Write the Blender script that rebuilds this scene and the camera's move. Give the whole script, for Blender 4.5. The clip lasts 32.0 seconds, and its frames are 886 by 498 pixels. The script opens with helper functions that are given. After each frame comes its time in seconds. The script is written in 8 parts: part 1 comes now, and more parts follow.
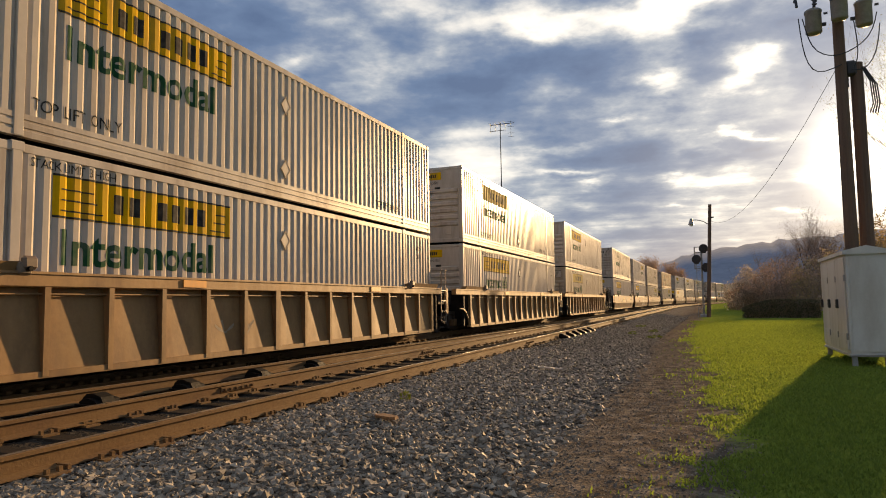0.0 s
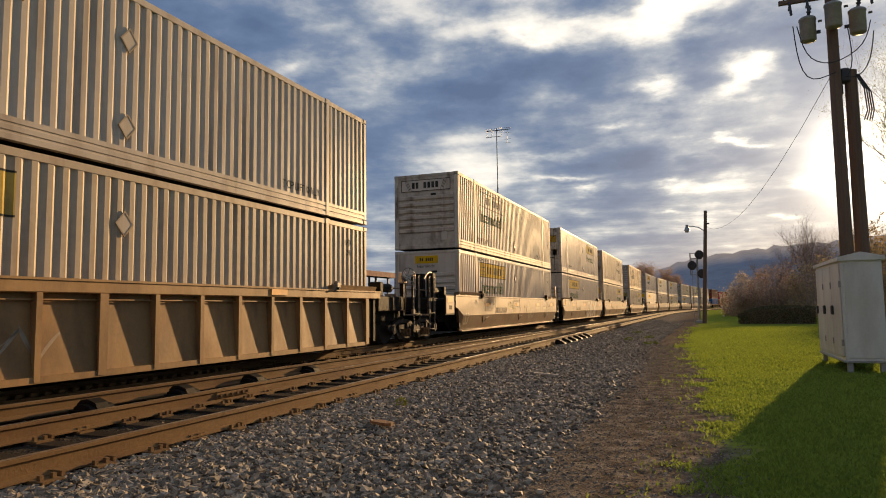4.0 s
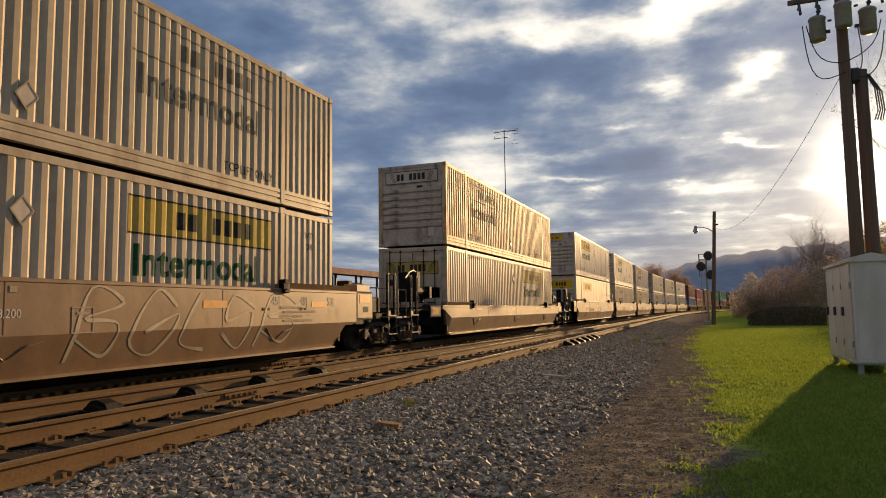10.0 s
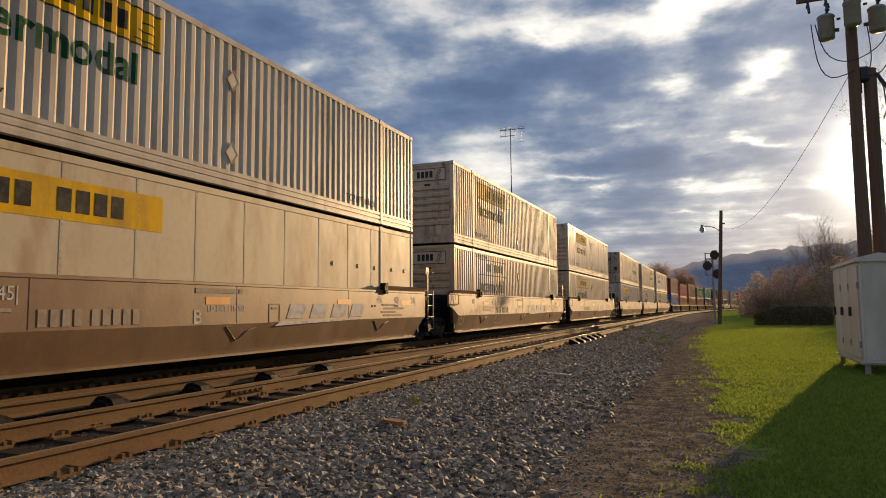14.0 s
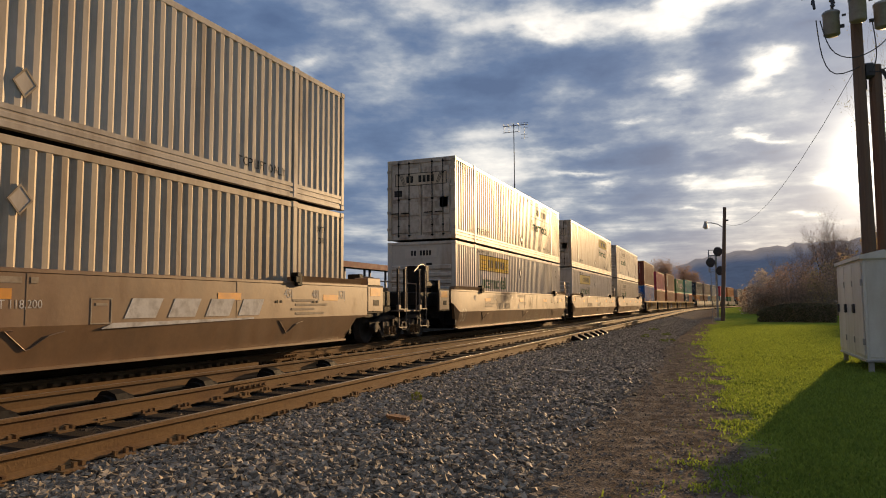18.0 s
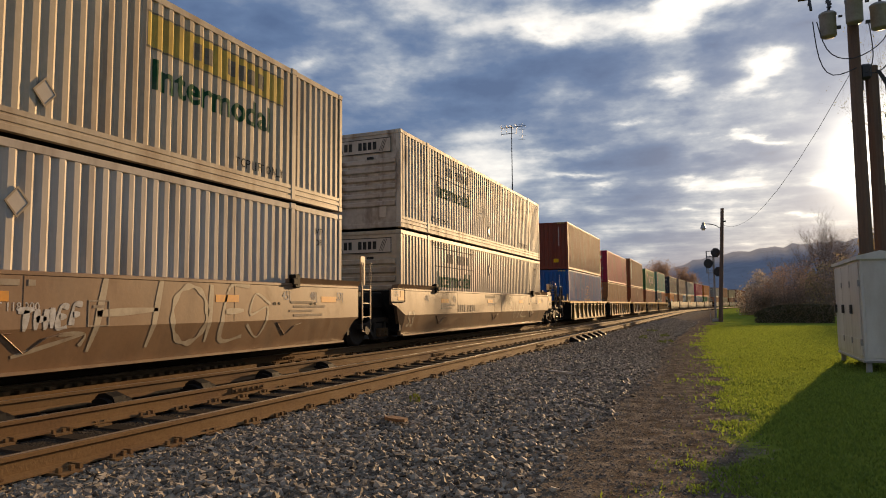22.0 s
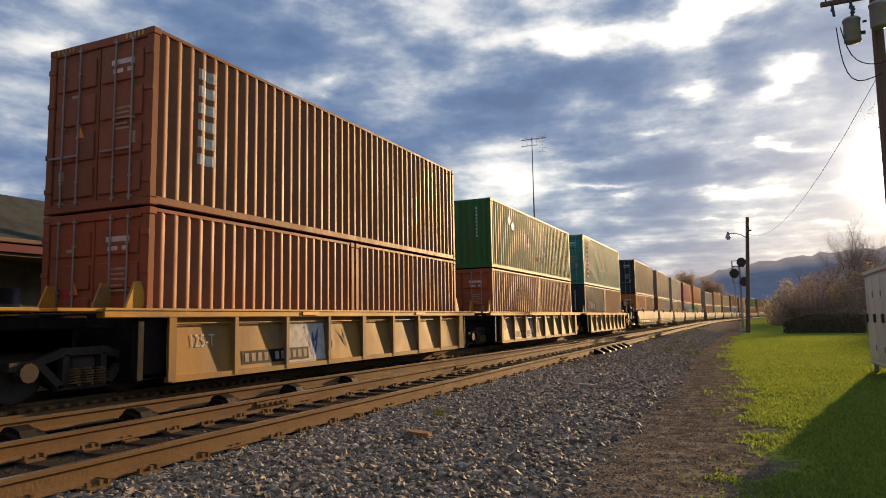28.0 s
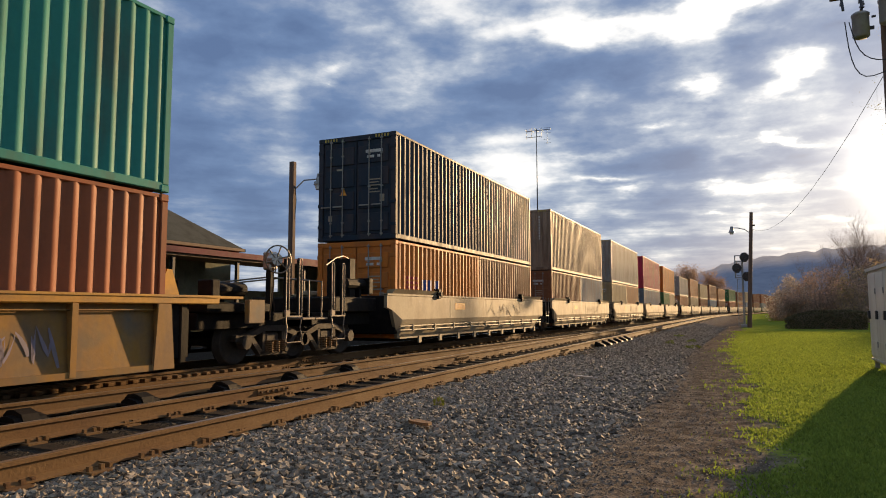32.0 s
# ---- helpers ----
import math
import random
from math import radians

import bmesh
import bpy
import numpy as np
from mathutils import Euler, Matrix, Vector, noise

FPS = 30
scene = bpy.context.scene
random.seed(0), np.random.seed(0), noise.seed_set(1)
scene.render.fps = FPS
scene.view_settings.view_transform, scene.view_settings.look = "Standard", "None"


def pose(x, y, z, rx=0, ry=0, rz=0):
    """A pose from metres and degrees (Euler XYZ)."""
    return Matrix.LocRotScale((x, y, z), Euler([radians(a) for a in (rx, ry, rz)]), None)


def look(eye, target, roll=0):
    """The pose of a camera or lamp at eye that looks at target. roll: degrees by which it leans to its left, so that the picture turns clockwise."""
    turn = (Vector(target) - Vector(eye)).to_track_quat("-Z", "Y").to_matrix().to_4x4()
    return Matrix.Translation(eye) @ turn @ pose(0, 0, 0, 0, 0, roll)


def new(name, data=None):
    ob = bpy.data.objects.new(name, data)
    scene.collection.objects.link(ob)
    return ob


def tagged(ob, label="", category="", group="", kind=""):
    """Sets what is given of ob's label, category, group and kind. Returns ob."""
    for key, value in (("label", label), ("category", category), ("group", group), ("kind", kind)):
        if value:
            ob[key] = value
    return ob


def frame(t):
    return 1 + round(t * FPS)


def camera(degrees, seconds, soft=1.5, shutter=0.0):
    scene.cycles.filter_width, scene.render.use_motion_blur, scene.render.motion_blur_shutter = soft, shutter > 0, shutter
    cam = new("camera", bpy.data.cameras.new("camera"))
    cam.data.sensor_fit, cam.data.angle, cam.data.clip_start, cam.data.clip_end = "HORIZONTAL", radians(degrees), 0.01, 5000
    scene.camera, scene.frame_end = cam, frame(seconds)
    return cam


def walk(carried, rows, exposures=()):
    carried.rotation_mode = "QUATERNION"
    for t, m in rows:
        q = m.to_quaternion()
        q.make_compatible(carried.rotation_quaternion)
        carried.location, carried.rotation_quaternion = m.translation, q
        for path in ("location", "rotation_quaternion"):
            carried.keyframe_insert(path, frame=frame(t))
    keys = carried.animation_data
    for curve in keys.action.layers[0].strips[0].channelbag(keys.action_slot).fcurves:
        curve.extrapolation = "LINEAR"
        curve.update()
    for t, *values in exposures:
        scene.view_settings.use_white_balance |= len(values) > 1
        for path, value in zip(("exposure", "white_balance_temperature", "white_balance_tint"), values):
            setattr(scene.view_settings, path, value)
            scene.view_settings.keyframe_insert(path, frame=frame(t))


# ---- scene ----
cam = camera(66.45, 32.0, soft=1.0)
EYE = (0.0, 0.0, 1.3)


def aim(pan, tilt, roll):
    """The camera's pose: degrees to the right of the track's line, upwards, and of lean."""
    p, e = radians(pan), radians(tilt)
    way = Vector((math.sin(p) * math.cos(e), math.cos(p) * math.cos(e), math.sin(e)))
    return look(EYE, Vector(EYE) + way * 10, -roll)


walk(cam, [
    (0, aim(-21.21, 4.58, 0.87)), (0.5, aim(-18.70, 4.50, 0.90)), (1, aim(-18.48, 4.53, 0.79)),
    (1.5, aim(-18.67, 4.59, 0.81)), (2, aim(-19.09, 4.69, 0.86)), (2.5, aim(-19.68, 4.85, 0.88)),
    (3, aim(-20.37, 4.99, 0.84)), (3.5, aim(-20.83, 5.09, 0.86)), (5.5, aim(-20.92, 4.97, 0.77)),
    (6, aim(-20.31, 5.13, 0.87)), (6.5, aim(-20.44, 5.29, 0.96)), (7, aim(-20.59, 5.45, 0.95)),
    (7.5, aim(-20.79, 5.54, 1.13)), (8, aim(-20.95, 5.52, 0.97)), (8.5, aim(-21.44, 5.47, 1.09)),
    (9, aim(-21.34, 5.34, 0.72)), (9.5, aim(-21.54, 5.23, 0.57)), (10, aim(-21.54, 5.18, 0.80)),
    (10.5, aim(-21.66, 5.17, 0.70)), (11, aim(-21.69, 5.18, 0.67)), (11.5, aim(-21.66, 5.06, 0.60)),
    (12, aim(-21.76, 4.98, 0.58)), (12.5, aim(-21.84, 4.96, 0.45)), (13, aim(-22.01, 5.02, 0.56)),
    (13.5, aim(-22.03, 5.01, 0.48)), (14, aim(-22.02, 5.01, 0.50)), (14.5, aim(-22.02, 5.06, 0.62)),
    (16.5, aim(-22.35, 4.70, 0.24)), (17, aim(-22.33, 4.64, 0.20)), (17.5, aim(-22.27, 4.66, 0.31)),
    (18, aim(-22.27, 4.68, 0.34)), (18.5, aim(-22.27, 4.70, 0.19)), (19, aim(-22.18, 4.75, 0.40)),
    (19.5, aim(-21.99, 4.76, 0.37)), (20, aim(-21.96, 4.78, 0.25)), (20.5, aim(-22.00, 4.74, 0.14)),
    (21, aim(-22.04, 4.76, 0.20)), (21.5, aim(-22.11, 4.77, 0.20)), (22, aim(-22.10, 4.81, 0.47)),
    (22.5, aim(-22.17, 4.94, 0.55)), (23, aim(-22.28, 5.06, 0.73)), (23.5, aim(-22.49, 5.15, 0.52)),
    (24, aim(-22.82, 5.23, 0.38)), (24.5, aim(-23.02, 5.26, 0.55)), (25, aim(-22.96, 5.26, 0.50)),
    (25.5, aim(-23.00, 5.30, 0.62)), (27.5, aim(-23.96, 6.08, 0.93)), (28, aim(-23.94, 5.94, 1.01)),
    (28.5, aim(-24.00, 5.70, 0.83)), (29, aim(-24.04, 5.58, 0.64)), (29.5, aim(-24.01, 5.51, 0.63)),
    (30, aim(-24.08, 5.48, 0.41)), (30.5, aim(-24.09, 5.40, 0.36)), (31, aim(-24.09, 5.29, 0.28)),
    (31.5, aim(-24.14, 5.19, 0.36)), (32, aim(-24.17, 5.13, 0.14)),
], exposures=[(0, 0.60, 7350, 10), (0.8, 0.52, 7300, 10), (3, 0.47, 7250, 10), (6, 0.42, 7250, 10), (9, 0.44, 7350, 10), (13, 0.34, 6900, 10),
               (19, 0.38, 6950, 10), (24, 0.44, 6850, 10), (28, 0.63, 6900, 10), (32, 0.70, 6800, 10)])

# ---- light ----
SUN_AZ, SUN_EL = 12.5, 10.2
SUN_DIR = Vector((math.sin(radians(SUN_AZ)) * math.cos(radians(SUN_EL)),
                  math.cos(radians(SUN_AZ)) * math.cos(radians(SUN_EL)), math.sin(radians(SUN_EL))))
sun = new("sun", bpy.data.lights.new("sun", "SUN"))
sun.data.energy, sun.data.angle, sun.data.color = 5.0, radians(0.7), (1.0, 0.66, 0.34)
sun.matrix_world = look(SUN_DIR * 100, (0, 0, 0))


# bright gaps (+) and dark clouds (-): bearing, height, half width, half height, amount
CLOUDS = [(-13.0, 22.6, 13.7, 1.6, 0.15), (-1.5, 22.6, 6.3, 2.4, 0.20), (4.0, 17.9, 4.2, 2.4, 0.17), (-2.9, 17.5, 3.0, 1.2, 0.12), (2.8, 12.1, 7.9, 1.1, 0.17),
          (-9.9, 10.5, 5.4, 0.8, 0.14), (-8.1, 9.2, 3.2, 0.7, 0.11), (-2.7, 10.3, 3.0, 0.6, 0.08), (-51.6, 13.6, 8.3, 1.4, 0.13), (-54.8, 20.2, 5.5, 1.3, 0.08),
          (-33.5, 18.9, 3.6, 1.2, 0.13), (-11.3, 13.0, 4.2, 1.1, 0.07), (-7.5, 14.3, 2.0, 1.0, 0.08), (6.1, 6.3, 5.7, 1.1, 0.10), (-2.8, 7.8, 2.6, 0.5, 0.08),
          (8.1, 8.9, 3.9, 1.2, 0.10), (-29.6, 15.0, 5.8, 1.8, 0.05), (-18.4, 18.8, 13.3, 3.3, -0.12), (-39.1, 20.6, 20.2, 3.5, -0.03), (-2.8, 15.3, 9.0, 1.4, -0.08),
          (2.9, 10.3, 5.7, 1.1, -0.12), (-0.5, 20.0, 3.3, 1.2, -0.08), (-9.1, 6.7, 8.8, 1.4, -0.05), (-48.8, 9.8, 11.7, 2.9, -0.04), (7.1, 20.5, 3.0, 1.3, -0.07),
          (9.1, 15.5, 3.1, 1.3, -0.05), (-25.8, 10.5, 9.7, 2.8, -0.02)]


def world_sky():
    world = bpy.data.worlds.new("evening_sky")
    scene.world = world
    world.use_nodes = True
    nt = world.node_tree
    nt.nodes.clear()
    N, K = nt.nodes.new, nt.links.new

    def math_(op, a, b=None, clamp=False):
        n = N("ShaderNodeMath")
        n.operation, n.use_clamp = op, clamp
        for i, v in enumerate((a, b)):
            if v is None:
                continue
            if isinstance(v, (int, float)):
                n.inputs[i].default_value = v
            else:
                K(v, n.inputs[i])
        return n.outputs[0]

    tc = N("ShaderNodeTexCoord")
    sep = N("ShaderNodeSeparateXYZ")
    K(tc.outputs["Generated"], sep.inputs[0])
    up = math_("MAXIMUM", sep.outputs[2], 0.0)
    plane = N("ShaderNodeCombineXYZ")
    K(sep.outputs[0], plane.inputs[0]), K(sep.outputs[1], plane.inputs[1])
    K(math_("MULTIPLY", math_("POWER", up, 0.8), 2.3), plane.inputs[2])

    def clouds(scale, detail, rough, place):
        mp = N("ShaderNodeMapping")
        mp.inputs["Location"].default_value = place
        K(plane.outputs[0], mp.inputs[0])
        n = N("ShaderNodeTexNoise")
        n.inputs["Scale"].default_value, n.inputs["Detail"].default_value = scale, detail
        n.inputs["Roughness"].default_value, n.inputs["Distortion"].default_value = rough, 0.0
        K(mp.outputs[0], n.inputs["Vector"])
        return n.outputs[0]

    big = clouds(2.3, 2, 0.5, (22.57, 23.07, 6.09))
    fine = clouds(7.0, 8, 0.55, (14.52, 28.97, -5.03))
    # flat streaks low over the horizon
    low = N("ShaderNodeMapping")
    low.inputs["Location"].default_value, low.inputs["Scale"].default_value = (3.7, 8.1, 2.2), (1.0, 1.0, 3.4)
    K(plane.outputs[0], low.inputs[0])
    streaks = N("ShaderNodeTexNoise")
    streaks.inputs["Scale"].default_value, streaks.inputs["Detail"].default_value, streaks.inputs["Roughness"].default_value = 6.5, 8, 0.6
    K(low.outputs[0], streaks.inputs["Vector"])
    near_horizon = math_("POWER", math_("SUBTRACT", 1.0, up), 7.0)
    cover = math_("ADD", math_("MULTIPLY", big, 0.30), math_("MULTIPLY", fine, 0.52))
    cover = math_("ADD", cover, 0.084)
    cover = math_("ADD", cover, math_("MULTIPLY", math_("MULTIPLY", math_("SUBTRACT", streaks.outputs[0], 0.5), near_horizon), 0.62))
    # the larger clouds and gaps, by bearing and height in degrees, their edges torn by noise
    tear = N("ShaderNodeTexNoise")
    tear.inputs["Scale"].default_value, tear.inputs["Detail"].default_value = 9.0, 6
    K(plane.outputs[0], tear.inputs["Vector"])
    shift = N("ShaderNodeSeparateColor")
    K(tear.outputs["Color"], shift.inputs[0])
    bearing = math_("MULTIPLY", math_("ARCTAN2", sep.outputs[0], sep.outputs[1]), 57.296)
    height = math_("MULTIPLY", math_("ARCSINE", sep.outputs[2]), 57.296)
    where = N("ShaderNodeCombineXYZ")
    K(math_("ADD", bearing, math_("MULTIPLY", math_("SUBTRACT", shift.outputs[0], 0.5), 9.0)), where.inputs[0])
    K(math_("ADD", height, math_("MULTIPLY", math_("SUBTRACT", shift.outputs[1], 0.5), 6.0)), where.inputs[1])
    for az, el, wide_, tall, amount in CLOUDS:
        spot = N("ShaderNodeMapping")
        spot.vector_type = "TEXTURE"
        spot.inputs["Location"].default_value, spot.inputs["Scale"].default_value = (az, el, 0), (wide_, tall, 1)
        K(where.outputs[0], spot.inputs[0])
        puff = N("ShaderNodeTexGradient")
        puff.gradient_type = "QUADRATIC_SPHERE"
        K(spot.outputs[0], puff.inputs[0])
        cover = math_("ADD", cover, math_("MULTIPLY", puff.outputs[1], amount))
    # nearness to the sun
    sd = N("ShaderNodeVectorMath")
    sd.operation = "DOT_PRODUCT"
    K(tc.outputs["Generated"], sd.inputs[0])
    sd.inputs[1].default_value = SUN_DIR
    near = math_("MAXIMUM", sd.outputs["Value"], 0.0)
    wide, tight, core = math_("POWER", near, 8.0), math_("POWER", near, 60.0), math_("POWER", near, 600.0)

    ramp = N("ShaderNodeValToRGB")
    e = ramp.color_ramp.elements
    e[0].position, e[0].color = 0.40, (0.075, 0.125, 0.25, 1)
    e[1].position, e[1].color = 0.71, (0.95, 0.92, 0.88, 1)
    for pos, col in ((0.465, (0.105, 0.168, 0.31, 1)), (0.505, (0.165, 0.225, 0.355, 1)), (0.545, (0.30, 0.355, 0.455, 1)), (0.59, (0.55, 0.575, 0.62, 1))):
        el = e.new(pos)
        el.color = col
    # clouds stand out more sharply about the sun
    cover = math_("ADD", math_("MULTIPLY", math_("SUBTRACT", cover, 0.525), math_("ADD", math_("MULTIPLY", wide, 0.1), 0.88)), 0.525)
    lift = math_("ADD", cover, math_("MULTIPLY", wide, 0.022))
    K(lift, ramp.inputs[0])
    # gaps between the clouds shine near the sun
    gap = N("ShaderNodeValToRGB")
    g = gap.color_ramp.elements
    g[0].position, g[0].color = 0.555, (0, 0, 0, 1)
    g[1].position, g[1].color = 0.66, (1, 1, 1, 1)
    K(lift, gap.inputs[0])
    shine = math_("MULTIPLY", gap.outputs[0], math_("ADD", math_("MULTIPLY", wide, 0.45), 0.0))
    glow = math_("ADD", math_("ADD", shine, math_("MULTIPLY", tight, 0.22)), math_("MULTIPLY", core, 3.0))
    warm = N("ShaderNodeMix")
    warm.data_type, warm.blend_type = "RGBA", "MIX"
    warm.inputs[0].default_value = 1.0
    tint = N("ShaderNodeVectorMath")
    tint.operation = "SCALE"
    tint.inputs[0].default_value = (1.0, 0.94, 0.80)
    K(glow, tint.inputs["Scale"])
    addc = N("ShaderNodeVectorMath")
    addc.operation = "ADD"
    K(ramp.outputs[0], addc.inputs[0]), K(tint.outputs[0], addc.inputs[1])
    # haze towards the horizon
    hz = math_("POWER", math_("SUBTRACT", 1.0, up), 22.0)
    haze = N("ShaderNodeMix")
    haze.data_type = "RGBA"
    K(math_("MULTIPLY", hz, 0.42), haze.inputs[0])
    K(addc.outputs[0], haze.inputs[6])
    hc = N("ShaderNodeVectorMath")
    hc.operation = "ADD"
    hs = N("ShaderNodeVectorMath")
    hs.operation = "SCALE"
    hs.inputs[0].default_value = (0.34, 0.27, 0.16)
    K(wide, hs.inputs["Scale"])
    K(hs.outputs[0], hc.inputs[0])
    hc.inputs[1].default_value = (0.30, 0.33, 0.42)
    K(hc.outputs[0], haze.inputs[7])
    clouds_bg = N("ShaderNodeBackground")
    K(haze.outputs[2], clouds_bg.inputs[0])
    clouds_bg.inputs[1].default_value = 0.95
    sky = N("ShaderNodeTexSky")
    sky.sky_type, sky.sun_disc = "NISHITA", False
    sky.sun_elevation, sky.sun_rotation = radians(SUN_EL), radians(SUN_AZ)
    sky_bg = N("ShaderNodeBackground")
    K(sky.outputs[0], sky_bg.inputs[0])
    sky_bg.inputs[1].default_value = 0.05
    both = N("ShaderNodeMixShader")
    both.inputs[0].default_value = 0.88
    K(sky_bg.outputs[0], both.inputs[1]), K(clouds_bg.outputs[0], both.inputs[2])
    out = N("ShaderNodeOutputWorld")
    K(both.outputs[0], out.inputs[0])


world_sky()


# ---- materials ----
def surface(name, base, rough=0.6, metal=0.0, dirt=None, dirt_amount=0.4, scale=3.0, grain=40.0, grain_amount=0.12,
            bump=0.15, streak=(1, 1, 1), per_object=0.0, per_island=0.0, dirt_cut=(0.45, 0.7), second=None, second_cut=(0.5, 0.6), second_scale=1.0,
            spec=0.5, fixed=False):
    """A painted, weathered or natural surface: base colour, stains of a larger size, fine grain, and relief."""
    m = bpy.data.materials.new(name)
    m.use_nodes = True
    nt = m.node_tree
    N, K = nt.nodes.new, nt.links.new
    bsdf = nt.nodes["Principled BSDF"]
    bsdf.inputs["Metallic"].default_value = metal
    bsdf.inputs["Specular IOR Level"].default_value = spec
    tc = N("ShaderNodeTexCoord")
    info = N("ShaderNodeObjectInfo")
    off = N("ShaderNodeVectorMath")
    off.operation = "SCALE"
    off.inputs[0].default_value = (37.0, 23.0, 11.0)
    if fixed:
        off.inputs["Scale"].default_value = 0.3
    else:
        K(info.outputs["Random"], off.inputs["Scale"])
    pos = N("ShaderNodeVectorMath")
    pos.operation = "ADD"
    K(tc.outputs["Object"], pos.inputs[0]), K(off.outputs[0], pos.inputs[1])
    mp = N("ShaderNodeMapping")
    mp.inputs["Scale"].default_value = streak
    K(pos.outputs[0], mp.inputs[0])

    def noise_(sc, detail, src):
        n = N("ShaderNodeTexNoise")
        n.inputs["Scale"].default_value, n.inputs["Detail"].default_value = sc, detail
        n.inputs["Roughness"].default_value = 0.6
        K(src, n.inputs["Vector"])
        return n.outputs[0]

    def mix_(fac, a, b, mode="MIX"):
        n = N("ShaderNodeMix")
        n.data_type, n.blend_type = "RGBA", mode
        for sock, v in ((n.inputs[0], fac), (n.inputs[6], a), (n.inputs[7], b)):
            if isinstance(v, tuple):
                sock.default_value = (*v, 1) if len(v) == 3 else v
            elif isinstance(v, (int, float)):
                sock.default_value = v
            else:
                K(v, sock)
        return n.outputs[2]

    def cut(src, lo, hi, top=1.0):
        n = N("ShaderNodeMapRange")
        n.inputs[1].default_value, n.inputs[2].default_value, n.inputs[4].default_value = lo, hi, top
        K(src, n.inputs[0])
        return n.outputs[0]

    colour = (*base, 1)
    if second:
        colour = mix_(cut(noise_(second_scale, 5, pos.outputs[0]), *second_cut), colour, second)
    if dirt:
        colour = mix_(cut(noise_(scale, 7, mp.outputs[0]), dirt_cut[0], dirt_cut[1], dirt_amount), colour, dirt)
    fine = noise_(grain, 4, pos.outputs[0])
    colour = mix_(1.0, colour, mix_(fine, (1 - grain_amount * 2,) * 3, (1 + grain_amount,) * 3), "MULTIPLY")
    if per_object or per_island:
        geo = N("ShaderNodeNewGeometry")
        src = geo.outputs["Random Per Island"] if per_island else info.outputs["Random"]
        a = per_island or per_object
        colour = mix_(1.0, colour, mix_(src, (1 - a,) * 3, (1 + a,) * 3), "MULTIPLY")
    K(colour, bsdf.inputs["Base Color"])
    r = N("ShaderNodeMath")
    r.operation = "ADD"
    K(cut(noise_(scale * 2.3, 4, mp.outputs[0]), 0.3, 0.7, 0.16), r.inputs[0])
    r.inputs[1].default_value = rough - 0.08
    K(r.outputs[0], bsdf.inputs["Roughness"])
    if bump:
        b = N("ShaderNodeBump")
        b.inputs["Strength"].default_value, b.inputs["Distance"].default_value = bump, 0.02
        K(fine, b.inputs["Height"])
        K(b.outputs[0], bsdf.inputs["Normal"])
    return m


RUST, GRIME, SOOT = (0.17, 0.07, 0.03), (0.16, 0.12, 0.08), (0.03, 0.027, 0.025)
WHITE = surface("white_paint", (0.54, 0.48, 0.40), 0.32, spec=0.11, dirt=(0.24, 0.17, 0.11), dirt_amount=0.55, dirt_cut=(0.48, 0.68), scale=1.8, streak=(1, 1, 0.18), grain=9, grain_amount=0.06, bump=0.08, per_object=0.05)
SMOOTH_CREAM = surface("smooth_cream_paint", (0.52, 0.45, 0.32), 0.55, spec=0.15, dirt=(0.30, 0.17, 0.08), dirt_amount=0.6, dirt_cut=(0.5, 0.7), scale=1.4, streak=(1, 1, 0.3), grain=9, grain_amount=0.08, bump=0.06)
CREAM = surface("weathered_cream_paint", (0.50, 0.42, 0.31), 0.42, spec=0.12, dirt=(0.22, 0.13, 0.07), dirt_amount=0.6, scale=1.8, streak=(1, 1, 0.2), grain=9, grain_amount=0.1, bump=0.1, per_object=0.07)
RUSTY = surface("rust_streaked_paint", (0.56, 0.41, 0.24), 0.6, spec=0.25, second=(0.40, 0.19, 0.065), second_cut=(0.46, 0.62), second_scale=1.3, dirt=(0.13, 0.045, 0.018), dirt_amount=0.9, scale=5.0, streak=(1, 1, 0.14), grain=11, grain_amount=0.18, bump=0.18, dirt_cut=(0.51, 0.61), per_object=0.05)
STAINED = surface("rust_stained_white_paint", (0.54, 0.48, 0.39), 0.62, spec=0.25, dirt=(0.09, 0.045, 0.022), dirt_amount=0.95, scale=2.0, streak=(1, 1, 0.35), grain=9, grain_amount=0.1, bump=0.1, dirt_cut=(0.52, 0.68))
END_STAINED = surface("sooty_white_end_paint", (0.50, 0.44, 0.36), 0.6, spec=0.25, dirt=(0.10, 0.052, 0.03), dirt_amount=0.75, scale=3.2, streak=(1, 1, 0.3), grain=7, grain_amount=0.18, bump=0.1, dirt_cut=(0.51, 0.70), second=(0.33, 0.26, 0.19), second_cut=(0.45, 0.7), second_scale=1.6, fixed=True)
YELLOW = surface("yellow_panel", (0.72, 0.42, 0.008), 0.7, spec=0.08, dirt=GRIME, dirt_amount=0.5, scale=2, streak=(1, 1, 0.3), grain=12, grain_amount=0.08, bump=0.04)
FADED_YELLOW = surface("faded_yellow_panel", (0.55, 0.40, 0.10), 0.7, spec=0.08, dirt=GRIME, dirt_amount=0.6, scale=2, streak=(1, 1, 0.3), grain=12, grain_amount=0.12, bump=0.04)
GREEN_INK = surface("green_lettering", (0.012, 0.075, 0.032), 0.7, spec=0.08, dirt=(0.2, 0.2, 0.16), dirt_amount=0.4, scale=4, grain=15, bump=0.0)
BLACK_INK = surface("black_lettering", (0.03, 0.03, 0.028), 0.7, spec=0.08, dirt=(0.2, 0.18, 0.14), dirt_amount=0.35, scale=5, grain=15, bump=0.0)
WHITE_INK = surface("white_lettering", (0.62, 0.60, 0.55), 0.7, spec=0.08, dirt=GRIME, dirt_amount=0.55, scale=6, grain=20, bump=0.0)
